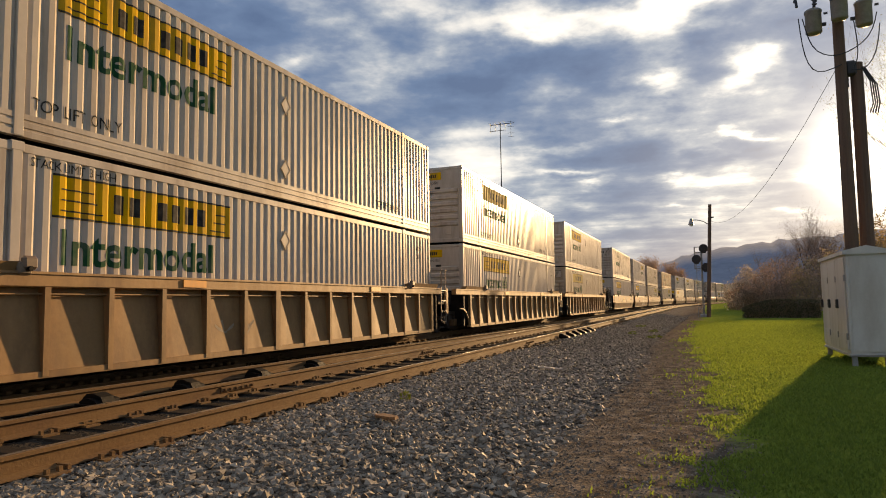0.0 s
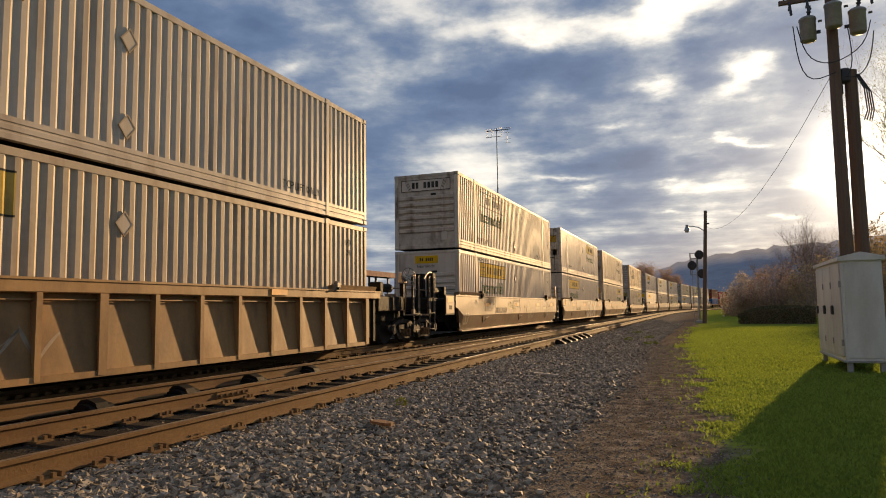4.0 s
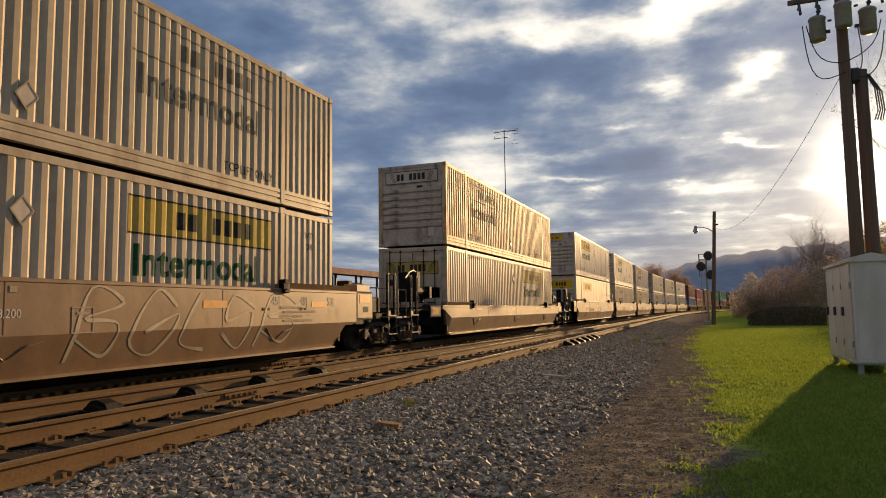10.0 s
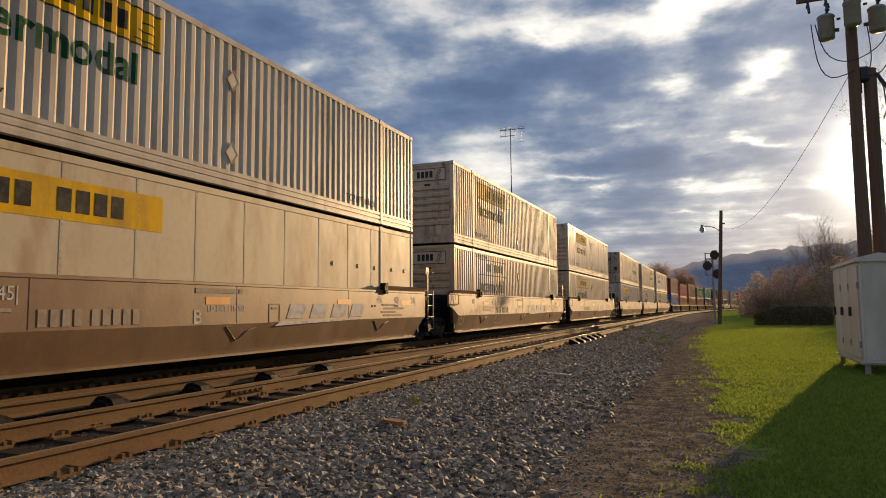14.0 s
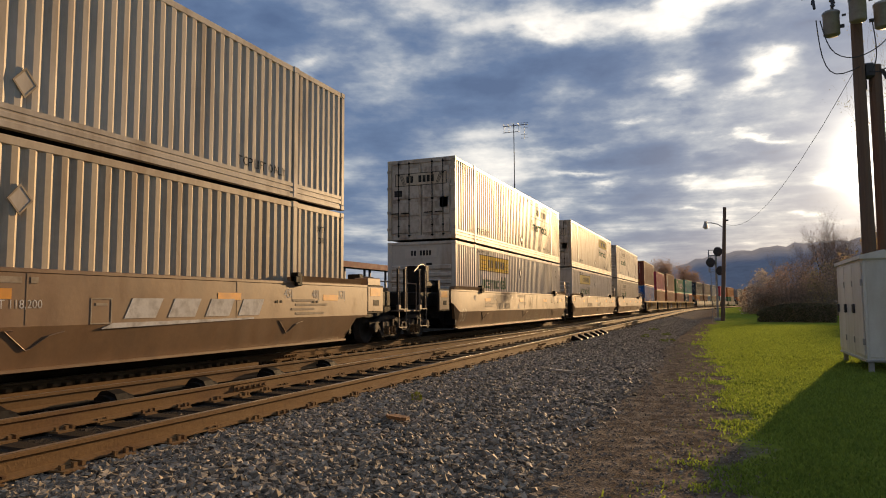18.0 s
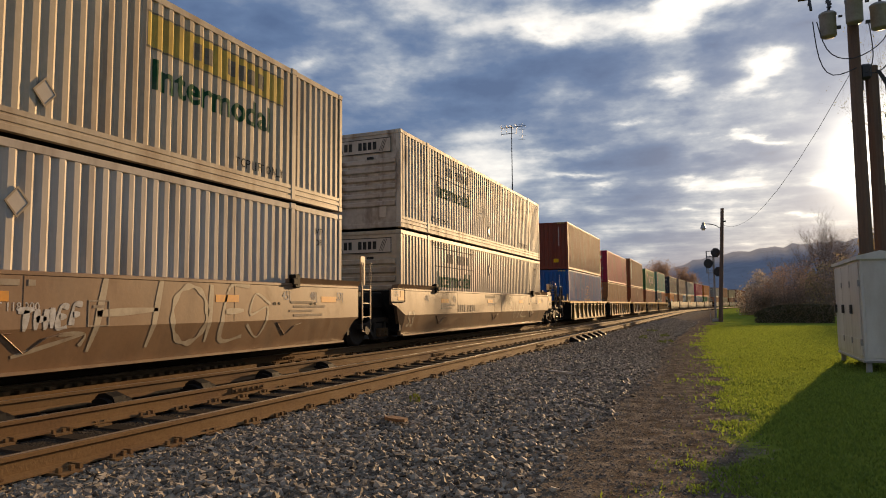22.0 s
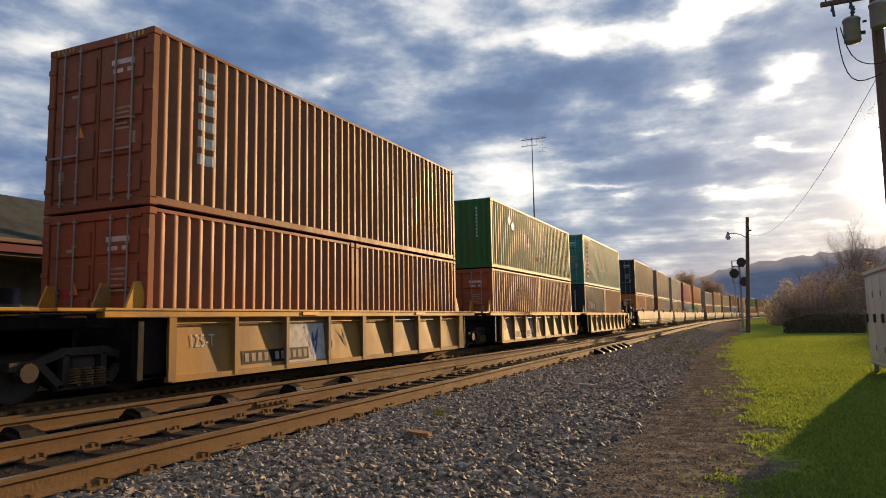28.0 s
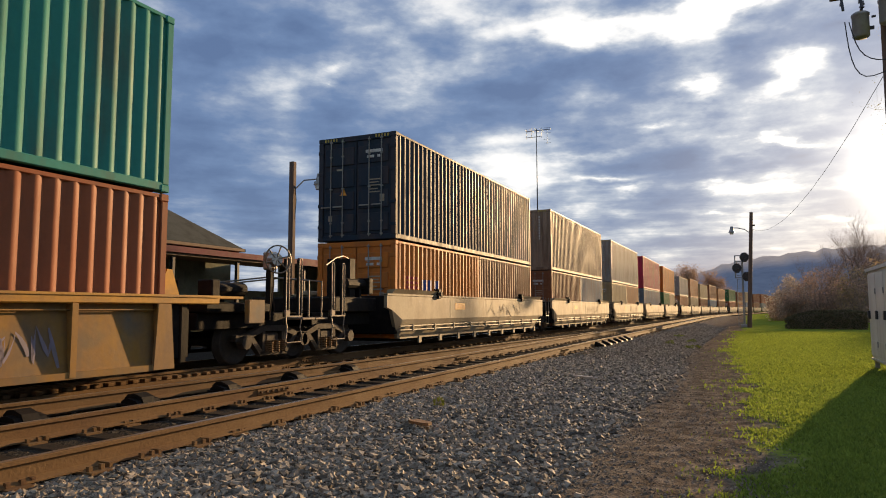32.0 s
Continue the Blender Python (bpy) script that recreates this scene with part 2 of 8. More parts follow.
FADED_INK = surface("faded_lettering", (0.17, 0.15, 0.115), 0.7, spec=0.08, dirt=(0.3, 0.26, 0.2), dirt_amount=0.6, scale=5, grain=20, bump=0.0)
PALE_INK = surface("faint_lettering", (0.40, 0.33, 0.24), 0.7, spec=0.08, dirt=GRIME, dirt_amount=0.5, scale=6, grain=20, bump=0.0)
SPRAY_YELLOW = surface("yellow_green_spray_paint", (0.37, 0.28, 0.09), 0.6, dirt=(0.2, 0.14, 0.07), dirt_amount=0.6, scale=3, grain=20, bump=0.0)
SPRAY_GREEN = surface("pale_green_spray_paint", (0.34, 0.28, 0.17), 0.6, dirt=(0.2, 0.15, 0.09), dirt_amount=0.6, scale=3, grain=20, bump=0.0)
SPRAY_PALE = surface("pale_spray_paint", (0.43, 0.36, 0.25), 0.6, dirt=(0.24, 0.17, 0.11), dirt_amount=0.6, scale=3, grain=20, bump=0.0)
SPRAY_VIOLET = surface("grey_violet_spray_paint", (0.24, 0.20, 0.24), 0.6, dirt=(0.2, 0.15, 0.09), dirt_amount=0.5, scale=3, grain=20, bump=0.0)
ORANGE_INK = surface("orange_marking", (0.75, 0.30, 0.02), 0.5, dirt=GRIME, dirt_amount=0.4, scale=5, grain=20, bump=0.0)
RED_INK = surface("red_marking", (0.45, 0.02, 0.03), 0.5, dirt=GRIME, dirt_amount=0.3, scale=5, grain=20, bump=0.0)
BLUE_INK = surface("blue_lettering", (0.02, 0.06, 0.28), 0.5, dirt=GRIME, dirt_amount=0.3, scale=5, grain=20, bump=0.0)
WELL_BROWN = surface("brown_car_paint", (0.235, 0.137, 0.07), 0.45, spec=0.55, dirt=(0.12, 0.075, 0.045), dirt_amount=0.6, scale=1.3, streak=(1, 1, 0.5), grain=14, grain_amount=0.09, bump=0.08, per_object=0.06)
WELL_TAN = surface("tan_car_paint", (0.33, 0.19, 0.075), 0.6, spec=0.3, dirt=(0.12, 0.06, 0.03), dirt_amount=0.7, scale=1.6, streak=(1, 1, 0.35), grain=14, grain_amount=0.12, bump=0.12, per_object=0.14)
WELL_YELLOW = surface("yellow_car_paint", (0.37, 0.195, 0.042), 0.6, spec=0.2, second=(0.17, 0.145, 0.10), second_cut=(0.52, 0.64), second_scale=0.45, dirt=(0.2, 0.13, 0.08), dirt_amount=0.75, scale=1.4, streak=(1, 1, 0.4), grain=14, grain_amount=0.1, bump=0.1, per_object=0.2)
CHORD_YELLOW = surface("ochre_car_chord", (0.60, 0.30, 0.035), 0.6, spec=0.3, dirt=(0.2, 0.13, 0.08), dirt_amount=0.7, scale=2.2, streak=(1, 0.4, 1), grain=14, grain_amount=0.12, bump=0.1, per_object=0.08)
WELL_CREAM = surface("cream_car_paint", (0.40, 0.33, 0.21), 0.62, spec=0.25, second=(0.27, 0.21, 0.13), second_cut=(0.45, 0.7), second_scale=0.7, dirt=(0.2, 0.14, 0.09), dirt_amount=0.6, scale=1.5, streak=(1, 1, 0.4), grain=14, grain_amount=0.1, bump=0.1, per_object=0.08)
BLACK_STEEL = surface("grimy_black_steel", (0.009, 0.008, 0.007), 0.65, spec=0.12, dirt=(0.035, 0.023, 0.014), dirt_amount=0.5, scale=4, grain=30, grain_amount=0.2, bump=0.2)
TRUCK_STEEL = surface("dusty_truck_steel", (0.05, 0.038, 0.027), 0.7, spec=0.2, dirt=(0.10, 0.07, 0.045), dirt_amount=0.6, scale=4, grain=30, grain_amount=0.2, bump=0.2)
BARE_STEEL = surface("worn_bare_steel", (0.45, 0.42, 0.38), 0.35, 0.9, dirt=RUST, dirt_amount=0.4, scale=6, grain=30, bump=0.1)
HANDRAIL = surface("worn_painted_rail", (0.20, 0.14, 0.09), 0.45, dirt=SOOT, dirt_amount=0.5, scale=6, grain=30, bump=0.05)
RAIL_RUST = surface("rusty_rail_side", (0.19, 0.11, 0.046), 0.8, spec=0.15, dirt=(0.11, 0.055, 0.03), dirt_amount=0.7, scale=3, streak=(1, 0.3, 1), grain=40, grain_amount=0.2, bump=0.25)
RAIL_TOP = surface("polished_rail_head", (0.52, 0.43, 0.33), 0.32, 0.8, dirt=(0.16, 0.09, 0.05), dirt_amount=0.6, scale=5, streak=(1, 0.1, 1), grain=60, bump=0.05)
TIE_WOOD = surface("weathered_tie_wood", (0.045, 0.034, 0.024), 0.9, spec=0.05, dirt=(0.03, 0.026, 0.022), dirt_amount=0.8, scale=3, streak=(0.25, 3, 3), grain=50, grain_amount=0.3, bump=0.5, per_object=0.3)


# ---- shapes ----
class Shape:
    """Collects boxes, rods, plates and strips into one mesh."""

    def __init__(self):
        self.v, self.f = [], []

    def add(self, verts, faces):
        n = len(self.v)
        self.v += [tuple(p) for p in verts]
        self.f += [tuple(i + n for i in f) for f in faces]
        return self

    def box(self, x0, x1, y0, y1, z0, z1, bevel=0.0):
        if bevel <= 0:
            return self.add([(x, y, z) for z in (z0, z1) for y in (y0, y1) for x in (x0, x1)],
                            [(0, 2, 3, 1), (4, 5, 7, 6), (0, 1, 5, 4), (2, 6, 7, 3), (0, 4, 6, 2), (1, 3, 7, 5)])
        b = min(bevel, (x1 - x0) * 0.45, (y1 - y0) * 0.45, (z1 - z0) * 0.45)
        bm = bmesh.new()
        bmesh.ops.create_cube(bm, size=1.0)
        for w in bm.verts:
            w.co = Vector(((x0 + x1) / 2 + w.co.x * (x1 - x0), (y0 + y1) / 2 + w.co.y * (y1 - y0), (z0 + z1) / 2 + w.co.z * (z1 - z0)))
        bmesh.ops.bevel(bm, geom=bm.edges[:], offset=b, segments=1, affect="EDGES")
        bm.verts.index_update()
        self.add([w.co[:] for w in bm.verts], [[w.index for w in f.verts] for f in bm.faces])
        bm.free()
        return self

    def rod(self, p, q, r, n=6, r2=None, caps=True):
        p, q = Vector(p), Vector(q)
        d = (q - p).normalized()
        a = d.orthogonal().normalized()
        b = d.cross(a)
        r2 = r if r2 is None else r2
        ring = [(math.cos(2 * math.pi * i / n), math.sin(2 * math.pi * i / n)) for i in range(n)]
        vs = [p + (a * c + b * s) * r for c, s in ring] + [q + (a * c + b * s) * r2 for c, s in ring]
        fs = [(i, (i + 1) % n, n + (i + 1) % n, n + i) for i in range(n)]
        if caps:
            fs += [tuple(range(n - 1, -1, -1)), tuple(range(n, 2 * n))]
        return self.add(vs, fs)

    def tube(self, pts, r, n=6):
        """A bent round bar through the points, in one piece."""
        pts = [Vector(p) for p in pts]
        a = (pts[1] - pts[0]).orthogonal().normalized()
        vs = []
        for i, p in enumerate(pts):
            d = (pts[min(i + 1, len(pts) - 1)] - pts[max(i - 1, 0)]).normalized()
            a = (a - d * a.dot(d)).normalized()
            b = d.cross(a)
            vs += [p + (a * math.cos(2 * math.pi * k / n) + b * math.sin(2 * math.pi * k / n)) * r for k in range(n)]
        m = len(pts)
        fs = [(i * n + k, i * n + (k + 1) % n, (i + 1) * n + (k + 1) % n, (i + 1) * n + k) for i in range(m - 1) for k in range(n)]
        return self.add(vs, fs + [tuple(range(n - 1, -1, -1)), tuple((m - 1) * n + k for k in range(n))])

    def prism(self, outline, axis, lo, hi):
        """A closed outline (two coordinates) drawn out along an axis: x takes (y, z), y takes (x, z), z takes (x, y)."""
        def at(c, w):
            a, b = c
            return {"x": (w, a, b), "y": (a, w, b), "z": (a, b, w)}[axis]
        n = len(outline)
        fs = [(i, (i + 1) % n, n + (i + 1) % n, n + i) for i in range(n)] + [tuple(range(n - 1, -1, -1)), tuple(range(n, 2 * n))]
        return self.add([at(c, lo) for c in outline] + [at(c, hi) for c in outline], fs)

    def ring(self, centre, axis, r, thick, n=16):
        c, ax = Vector(centre), Vector(axis).normalized()
        a = ax.orthogonal().normalized()
        b = ax.cross(a)
        pts = [c + (a * math.cos(2 * math.pi * i / n) + b * math.sin(2 * math.pi * i / n)) * r for i in range(n + 1)]
        return self.tube(pts, thick, 5)

    def mesh(self, name, smooth=False):
        me = bpy.data.meshes.new(name)
        me.from_pydata(self.v, [], self.f)
        bm = bmesh.new()
        bm.from_mesh(me)
        bmesh.ops.recalc_face_normals(bm, faces=bm.faces)
        bm.to_mesh(me)
        bm.free()
        me.materials.append(None)
        if smooth:
            me.shade_smooth()
        return me


MESHES = {}


def shared(key, make, smooth=False):
    """The mesh of that key, built the first time it is asked for."""
    if key not in MESHES:
        made = make()
        MESHES[key] = made.mesh(str(key[0]), smooth) if isinstance(made, Shape) else made
    return MESHES[key]


def dress(ob, material):
    if not len(ob.data.materials):
        ob.data.materials.append(None)
    ob.material_slots[0].link = "OBJECT"
    ob.material_slots[0].material = material
    return ob


def part(name, mesh, material, parent, label=""):
    """One mesh object under a thing or under a part."""
    if isinstance(mesh, Shape):
        mesh = mesh.mesh(name)
    ob = dress(new(name, mesh), material)
    ob.parent = parent
    return tagged(ob, label)


def thing(name, label, category, group="", m=None, kind=""):
    ob = new(name)
    ob.empty_display_size = 0.2
    if m is not None:
        ob.matrix_basis = m
    return tagged(ob, label, category, group, kind)


def solo(name, mesh, material, label, category="", group="", kind="", m=None):
    """A thing or a piece of the setting that is one mesh."""
    if isinstance(mesh, Shape):
        mesh = mesh.mesh(name)
    ob = dress(new(name, mesh), material)
    if m is not None:
        ob.matrix_basis = m
    return tagged(ob, label, category, group, kind)


# ---- lettering ----
def letters(text, size, squeeze=1.0, bold=0.0, line=0.0, slant=0.0):
    """Flat letters as a bmesh in the plane of x and z, starting at the origin."""
    cu = bpy.data.curves.new("letters", "FONT")
    cu.body, cu.size, cu.resolution_u, cu.offset, cu.shear = text, size, 3, bold * size, slant
    if line:
        cu.fill_mode = "NONE"
    ob = bpy.data.objects.new("letters", cu)
    scene.collection.objects.link(ob)
    me = bpy.data.meshes.new_from_object(ob.evaluated_get(bpy.context.evaluated_depsgraph_get()))
    bpy.data.objects.remove(ob)
    bpy.data.curves.remove(cu)
    bm = bmesh.new()
    bm.from_mesh(me)
    bpy.data.meshes.remove(me)
    for v in bm.verts:
        v.co = Vector((v.co.x * squeeze, 0, v.co.y))
    for f in bm.faces:
        f.smooth = False
    if line:
        # the outline alone, as a flat ribbon
        edges = [(e.verts[0].co.copy(), e.verts[1].co.copy()) for e in bm.edges]
        bm.clear()
        for a, b in edges:
            d = (b - a).normalized() * line
            n = Vector((-d.z, 0, d.x))
            bm.faces.new([bm.verts.new(p) for p in (a - d * 0.5 + n, b + d * 0.5 + n, b + d * 0.5 - n, a - d * 0.5 - n)])
    return bm


def side_lettering(text, size, y, z, x, squeeze=1.0, wave=None, bold=0.0):
    """Letters on the side that faces +x, reading along +y; wave lays them over the ribs of the wall."""
    def make():
        bm = letters(text, size, squeeze, bold)
        for v in bm.verts:
            v.co = Vector((x, y + v.co.x, z + v.co.z))
        if wave:
            lay(bm, wave, x)
        me = bpy.data.meshes.new("lettering")
        bm.to_mesh(me)
        bm.free()
        return me
    return shared(("lettering", text, size, y, z, x, squeeze, wave is not None), make)


def end_lettering(text, size, x, z, y=-0.012, squeeze=1.0):
    """Letters on an end wall that faces -y, reading along +x."""
    def make():
        bm = letters(text, size, squeeze)
        for v in bm.verts:
            v.co = Vector((x + v.co.x, y, z + v.co.z))
        me = bpy.data.meshes.new("lettering")
        bm.to_mesh(me)
        bm.free()
        return me
    return shared(("end_lettering", text, size, x, z, y, squeeze), make)


def lay(bm, wave, x):
    """Cuts a flat mesh at the bends of a ribbed wall and lays it over the ribs."""
    ys = [v.co.y for v in bm.verts]
    lo, hi = min(ys), max(ys)
    for b in wave.bends:
        if lo < b < hi:
            bmesh.ops.bisect_plane(bm, geom=bm.verts[:] + bm.edges[:] + bm.faces[:], plane_co=(0, b, 0), plane_no=(0, 1, 0), dist=1e-5)
    for v in bm.verts:
        v.co.x = wave.at(v.co.y) + 0.006


def laid_panel(key, y0, y1, z0, z1, wave, inset=None):
    """A flat panel or frame on a ribbed side wall."""
    def make():
        bm = bmesh.new()
        vs = [bm.verts.new((0, y, z)) for y, z in ((y0, z0), (y1, z0), (y1, z1), (y0, z1))]
        bm.faces.new(vs)
        lay(bm, wave, 0)
        for v in bm.verts:
            v.co.x -= 0.003
        me = bpy.data.meshes.new("panel")
        bm.to_mesh(me)
        bm.free()
        return me
    return shared(("panel", key, y0, y1, z0, z1), make)


class Wave:
    """A ribbed wall's depth along y: rib, slope, groove, slope, from y0 to y1."""

    def __init__(self, face, y0, y1, pitch, rib, slope, depth):
        count = max(1, round((y1 - y0) / pitch))
        p = (y1 - y0) / count
        k = p / pitch
        pts = [(y0, face - depth)]
        for i in range(count):
            s = y0 + i * p
            g = (p - (rib + 2 * slope) * k) / 2
            pts += [(s + g, face - depth), (s + g + slope * k, face), (s + g + (slope + rib) * k, face), (s + g + (2 * slope + rib) * k, face - depth)]
        pts.append((y1, face - depth))
        self.points = pts
        self.bends = [q[0] for q in pts]
        self.xs = [q[1] for q in pts]

    def at(self, y):
        return float(np.interp(y, self.bends, self.xs))


class Waves:
    """Several ribbed stretches in one wall."""

    def __init__(self, waves, post):
        self.bends = [b for w in waves for b in w.bends]
        self.xs = [x for w in waves for x in w.xs]

    at = Wave.at


# ---- containers ----
W53, W40 = 2.59, 2.438
DOM = [Wave(W53 / 2 - 0.012, 0.14, 1.93, 0.224, 0.082, 0.05, 0.031),
       Wave(W53 / 2 - 0.012, 2.09, 14.06, 0.240, 0.088, 0.053, 0.031),
       Wave(W53 / 2 - 0.012, 14.22, 16.01, 0.224, 0.082, 0.05, 0.031)]
DOM_ALL = Waves(DOM, 0)


def sheet(waves, z0, z1, flip=False):
    """Ribbed sheet of a side wall, with thickness, from its waves."""
    s = Shape()
    for w in waves:
        n = len(w.points)
        sg = -1 if flip else 1
        vs = [(sg * x, y, z0) for y, x in w.points] + [(sg * x, y, z1) for y, x in w.points]
        s.add(vs, [(i, i + 1, n + i + 1, n + i) for i in range(n - 1)])
    return s


def end_ribs(w, z0, z1, vertical, step):
    """Ribbed sheet of a closed end wall: long horizontal ribs or upright ones."""
    s = Shape()
    if vertical:
        s.box(-w / 2 + 0.1, w / 2 - 0.1, 0.04, 0.07, z0, z1)
    else:
        s.box(-w / 2 + 0.1, w / 2 - 0.1, 0.02, 0.05, z0, z1)
    return s


def frame_parts(c, L, w, h, paint, post_paint, rails=(0.11, 0.16), castings=True, far=True):
    """Corner posts with castings, rails, roof and floor of a container whose near end is at y = 0."""
    for sx in (-1, 1):
        for y0, y1 in ((0.0, 0.13), (L - 0.13, L)):
            x0, x1 = sorted((sx * w / 2, sx * (w / 2 - 0.15)))
            post = part("corner_post", shared(("corner_post", L, w, h, sx, y0), lambda: Shape().box(x0, x1, y0, y1, 0.12, h - 0.12, 0.012)), post_paint, c)
            if castings:
                for z0 in (0, h - 0.12):
                    part("corner_casting", shared(("corner_casting", w, sx, y0), lambda: Shape().box(*sorted((sx * (w / 2 + 0.006), sx * (w / 2 - 0.17))),
                         y0 - 0.006 if y0 == 0 else y0 - 0.03, y1 + 0.03 if y0 == 0 else y1 + 0.006, 0, 0.12, 0.014)), post_paint, post).location.z = z0
        part("bottom_rail", shared(("bottom_rail", L, w, h, sx, rails), lambda: Shape().box(
            *sorted((sx * (w / 2 - 0.004), sx * (w / 2 - 0.12))), 0.13, L - 0.13, 0.02, rails[1], 0.01) if rails[1] < 0.2 else pressed_rail(sx, w, L, rails[1])), post_paint, c)
        part("top_rail", shared(("top_rail", L, w, h, sx, rails), lambda: Shape().box(
            *sorted((sx * (w / 2 - 0.004), sx * (w / 2 - 0.09))), 0.13, L - 0.13, h - rails[0], h - 0.01, 0.008)), post_paint, c)
    part("roof", shared(("roof", L, w, h), lambda: roof_shape(L, w, h)), paint, c)
    part("floor", shared(("floor", L, w, h), lambda: Shape().box(-w / 2 + 0.12, w / 2 - 0.12, 0.05, L - 0.05, 0.03, 0.14)), BLACK_STEEL, c)


def pressed_rail(sx, w, L, top):
    """A deep bottom rail with two long grooves pressed into it."""
    x = w / 2 - 0.004
    out = [(x, 0.02), (x, 0.10), (x - 0.016, 0.112), (x - 0.016, 0.135), (x, 0.147), (x, 0.215), (x - 0.014, 0.226), (x - 0.014, 0.246), (x, 0.257), (x, top), (x - 0.116, top), (x - 0.116, 0.02)]
    return Shape().prism([(sx * a, b) for a, b in out], "y", 0.13, L - 0.13)


def roof_shape(L, w, h):
    s = Shape().box(-w / 2 + 0.09, w / 2 - 0.09, 0.02, L - 0.02, h - 0.07, h - 0.03)
    for i in range(int(L / 1.0)):
        s.box(-w / 2 + 0.2, w / 2 - 0.2, 0.3 + i * 1.0, 0.75 + i * 1.0, h - 0.03, h - 0.015)
    return s


def door_end(c, w, h, paint, rod_paint, y=0.0, mark=None):
    """Two doors with panels, lock rods, handles and hinges on the near end."""
    for sx in (-1, 1):
        d = part("door", shared(("door", w, h, sx), lambda: Shape().box(*sorted((sx * 0.012, sx * (w / 2 - 0.16))), 0.03, 0.07, 0.16, h - 0.15, 0.008)), paint, c)
        step = (h - 0.42) / 4
        for i in range(4):
            part("door_panel", shared(("door_panel", w, h, sx), lambda: Shape().box(*sorted((sx * 0.07, sx * (w / 2 - 0.22))), -0.002, 0.032, 0, step - 0.13, 0.014)), paint, d).location.z = 0.24 + i * step
        for fx in (0.30, 0.66):
            x = sx * (w / 2 - 0.16) * fx + sx * 0.1

            def bar():
                s = Shape().rod((0, -0.026, 0.1), (0, -0.026, h - 0.08), 0.015)
                for z in (0.16, 0.5, h * 0.5, h - 0.55, h - 0.14):
                    s.box(-0.034, 0.034, -0.038, 0.03, z - 0.02, z + 0.02)
                s.box(-0.3, 0.02, -0.05, -0.03, 0.93, 0.965)
                return s
            part("lock_rod", shared(("lock_rod", w, h), bar), rod_paint, d).location.x = x
        for z in (0.4, 1.0, h - 1.0, h - 0.4):
            part("hinge", shared(("hinge", w, sx), lambda: Shape().box(*sorted((sx * (w / 2 - 0.17), sx * (w / 2 + 0.010))), -0.014, 0.02, -0.045, 0.045, 0.008)), paint, d).location.z = z
    part("door_header", shared(("door_header", w, h), lambda: Shape().box(-w / 2 + 0.15, w / 2 - 0.15, 0.0, 0.1, h - 0.15, h - 0.005, 0.01)), paint, c)
    part("door_sill", shared(("door_sill", w), lambda: Shape().box(-w / 2 + 0.15, w / 2 - 0.15, 0.0, 0.1, 0.01, 0.155, 0.01)), paint, c)


def closed_end(c, L, w, h, paint, vertical, y=0.0, step=0.25):
    wall = part("end_wall", shared(("end_wall", w, h, vertical, step), lambda: end_ribs(w, 0.14, h - 0.1, vertical, step)), paint, c)
    if not vertical:
        for i in range(6):
            part("end_rib", shared(("end_rib", w, step), lambda: Shape().prism([(-0.03, 0.03), (0.03, -0.02), (0.03, step * 0.68), (-0.03, step * 0.56)], "x", -w / 2 + 0.17, w / 2 - 0.17)), paint, wall).location.z = 0.62 + i * step
    else:
        n = round((w - 0.3) / step)
        g = (w - 0.3) / n
        for i in range(n):
            part("end_rib", shared(("upright_rib", w, h, step), lambda: Shape().prism([(-g * 0.40, 0.04), (-g * 0.24, 0.0), (g * 0.24, 0.0), (g * 0.40, 0.04)], "z", 0.14, h - 0.1)), paint, wall).location.x = -w / 2 + 0.15 + (i + 0.5) * g
    part("end_header", shared(("end_header", w, h), lambda: Shape().box(-w / 2 + 0.15, w / 2 - 0.15, -0.002, 0.09, h - 0.12, h - 0.01, 0.01)), paint, c)
    part("end_sill", shared(("end_sill", w), lambda: Shape().box(-w / 2 + 0.15, w / 2 - 0.15, -0.002, 0.09, 0.01, 0.15, 0.01)), paint, c)


def far_end(c, L, w, h, paint):
    part("rear_wall", shared(("rear_wall", L, w, h), lambda: Shape().box(-w / 2 + 0.1, w / 2 - 0.1, L - 0.06, L - 0.02, 0.14, h - 0.05)), paint, c)


def diamond(y, z, x, r=0.2):
    return Shape().prism([(y - r * 0.85, z), (y, z - r), (y + r * 0.85, z), (y, z + r)], "x", x - 0.014, x + 0.006)


def diamond_frame(y, z, x, r=0.2):
    """The dark folded rim of a placard holder, in one piece."""
    s = Shape()
    ring = [(-0.85, 0), (0, -1), (0.85, 0), (0, 1)]
    k = 1 - 0.028 / r
    vs = [(x + d, y + a * r * q, z + b * r * q) for q in (1.04, k) for a, b in ring for d in (0.0, 0.012)]
    f = []
    for i in range(4):
        j = (i + 1) % 4
        f += [(2 * i, 2 * j, 2 * j + 1, 2 * i + 1), (8 + 2 * i, 8 + 2 * i + 1, 8 + 2 * j + 1, 8 + 2 * j), (2 * i + 1, 2 * j + 1, 8 + 2 * j + 1, 8 + 2 * i + 1), (2 * i, 8 + 2 * i, 8 + 2 * j, 2 * j)]
    return s.add(vs, f)


def placard(c, y, z, x, r=0.2):
    p = part("placard", shared(("placard", y, z, r), lambda: diamond(y, z, x, r)), WHITE, c)
    part("placard_rim", shared(("placard_rim", y, z, r), lambda: diamond_frame(y, z, x, r)), PALE_INK, p)


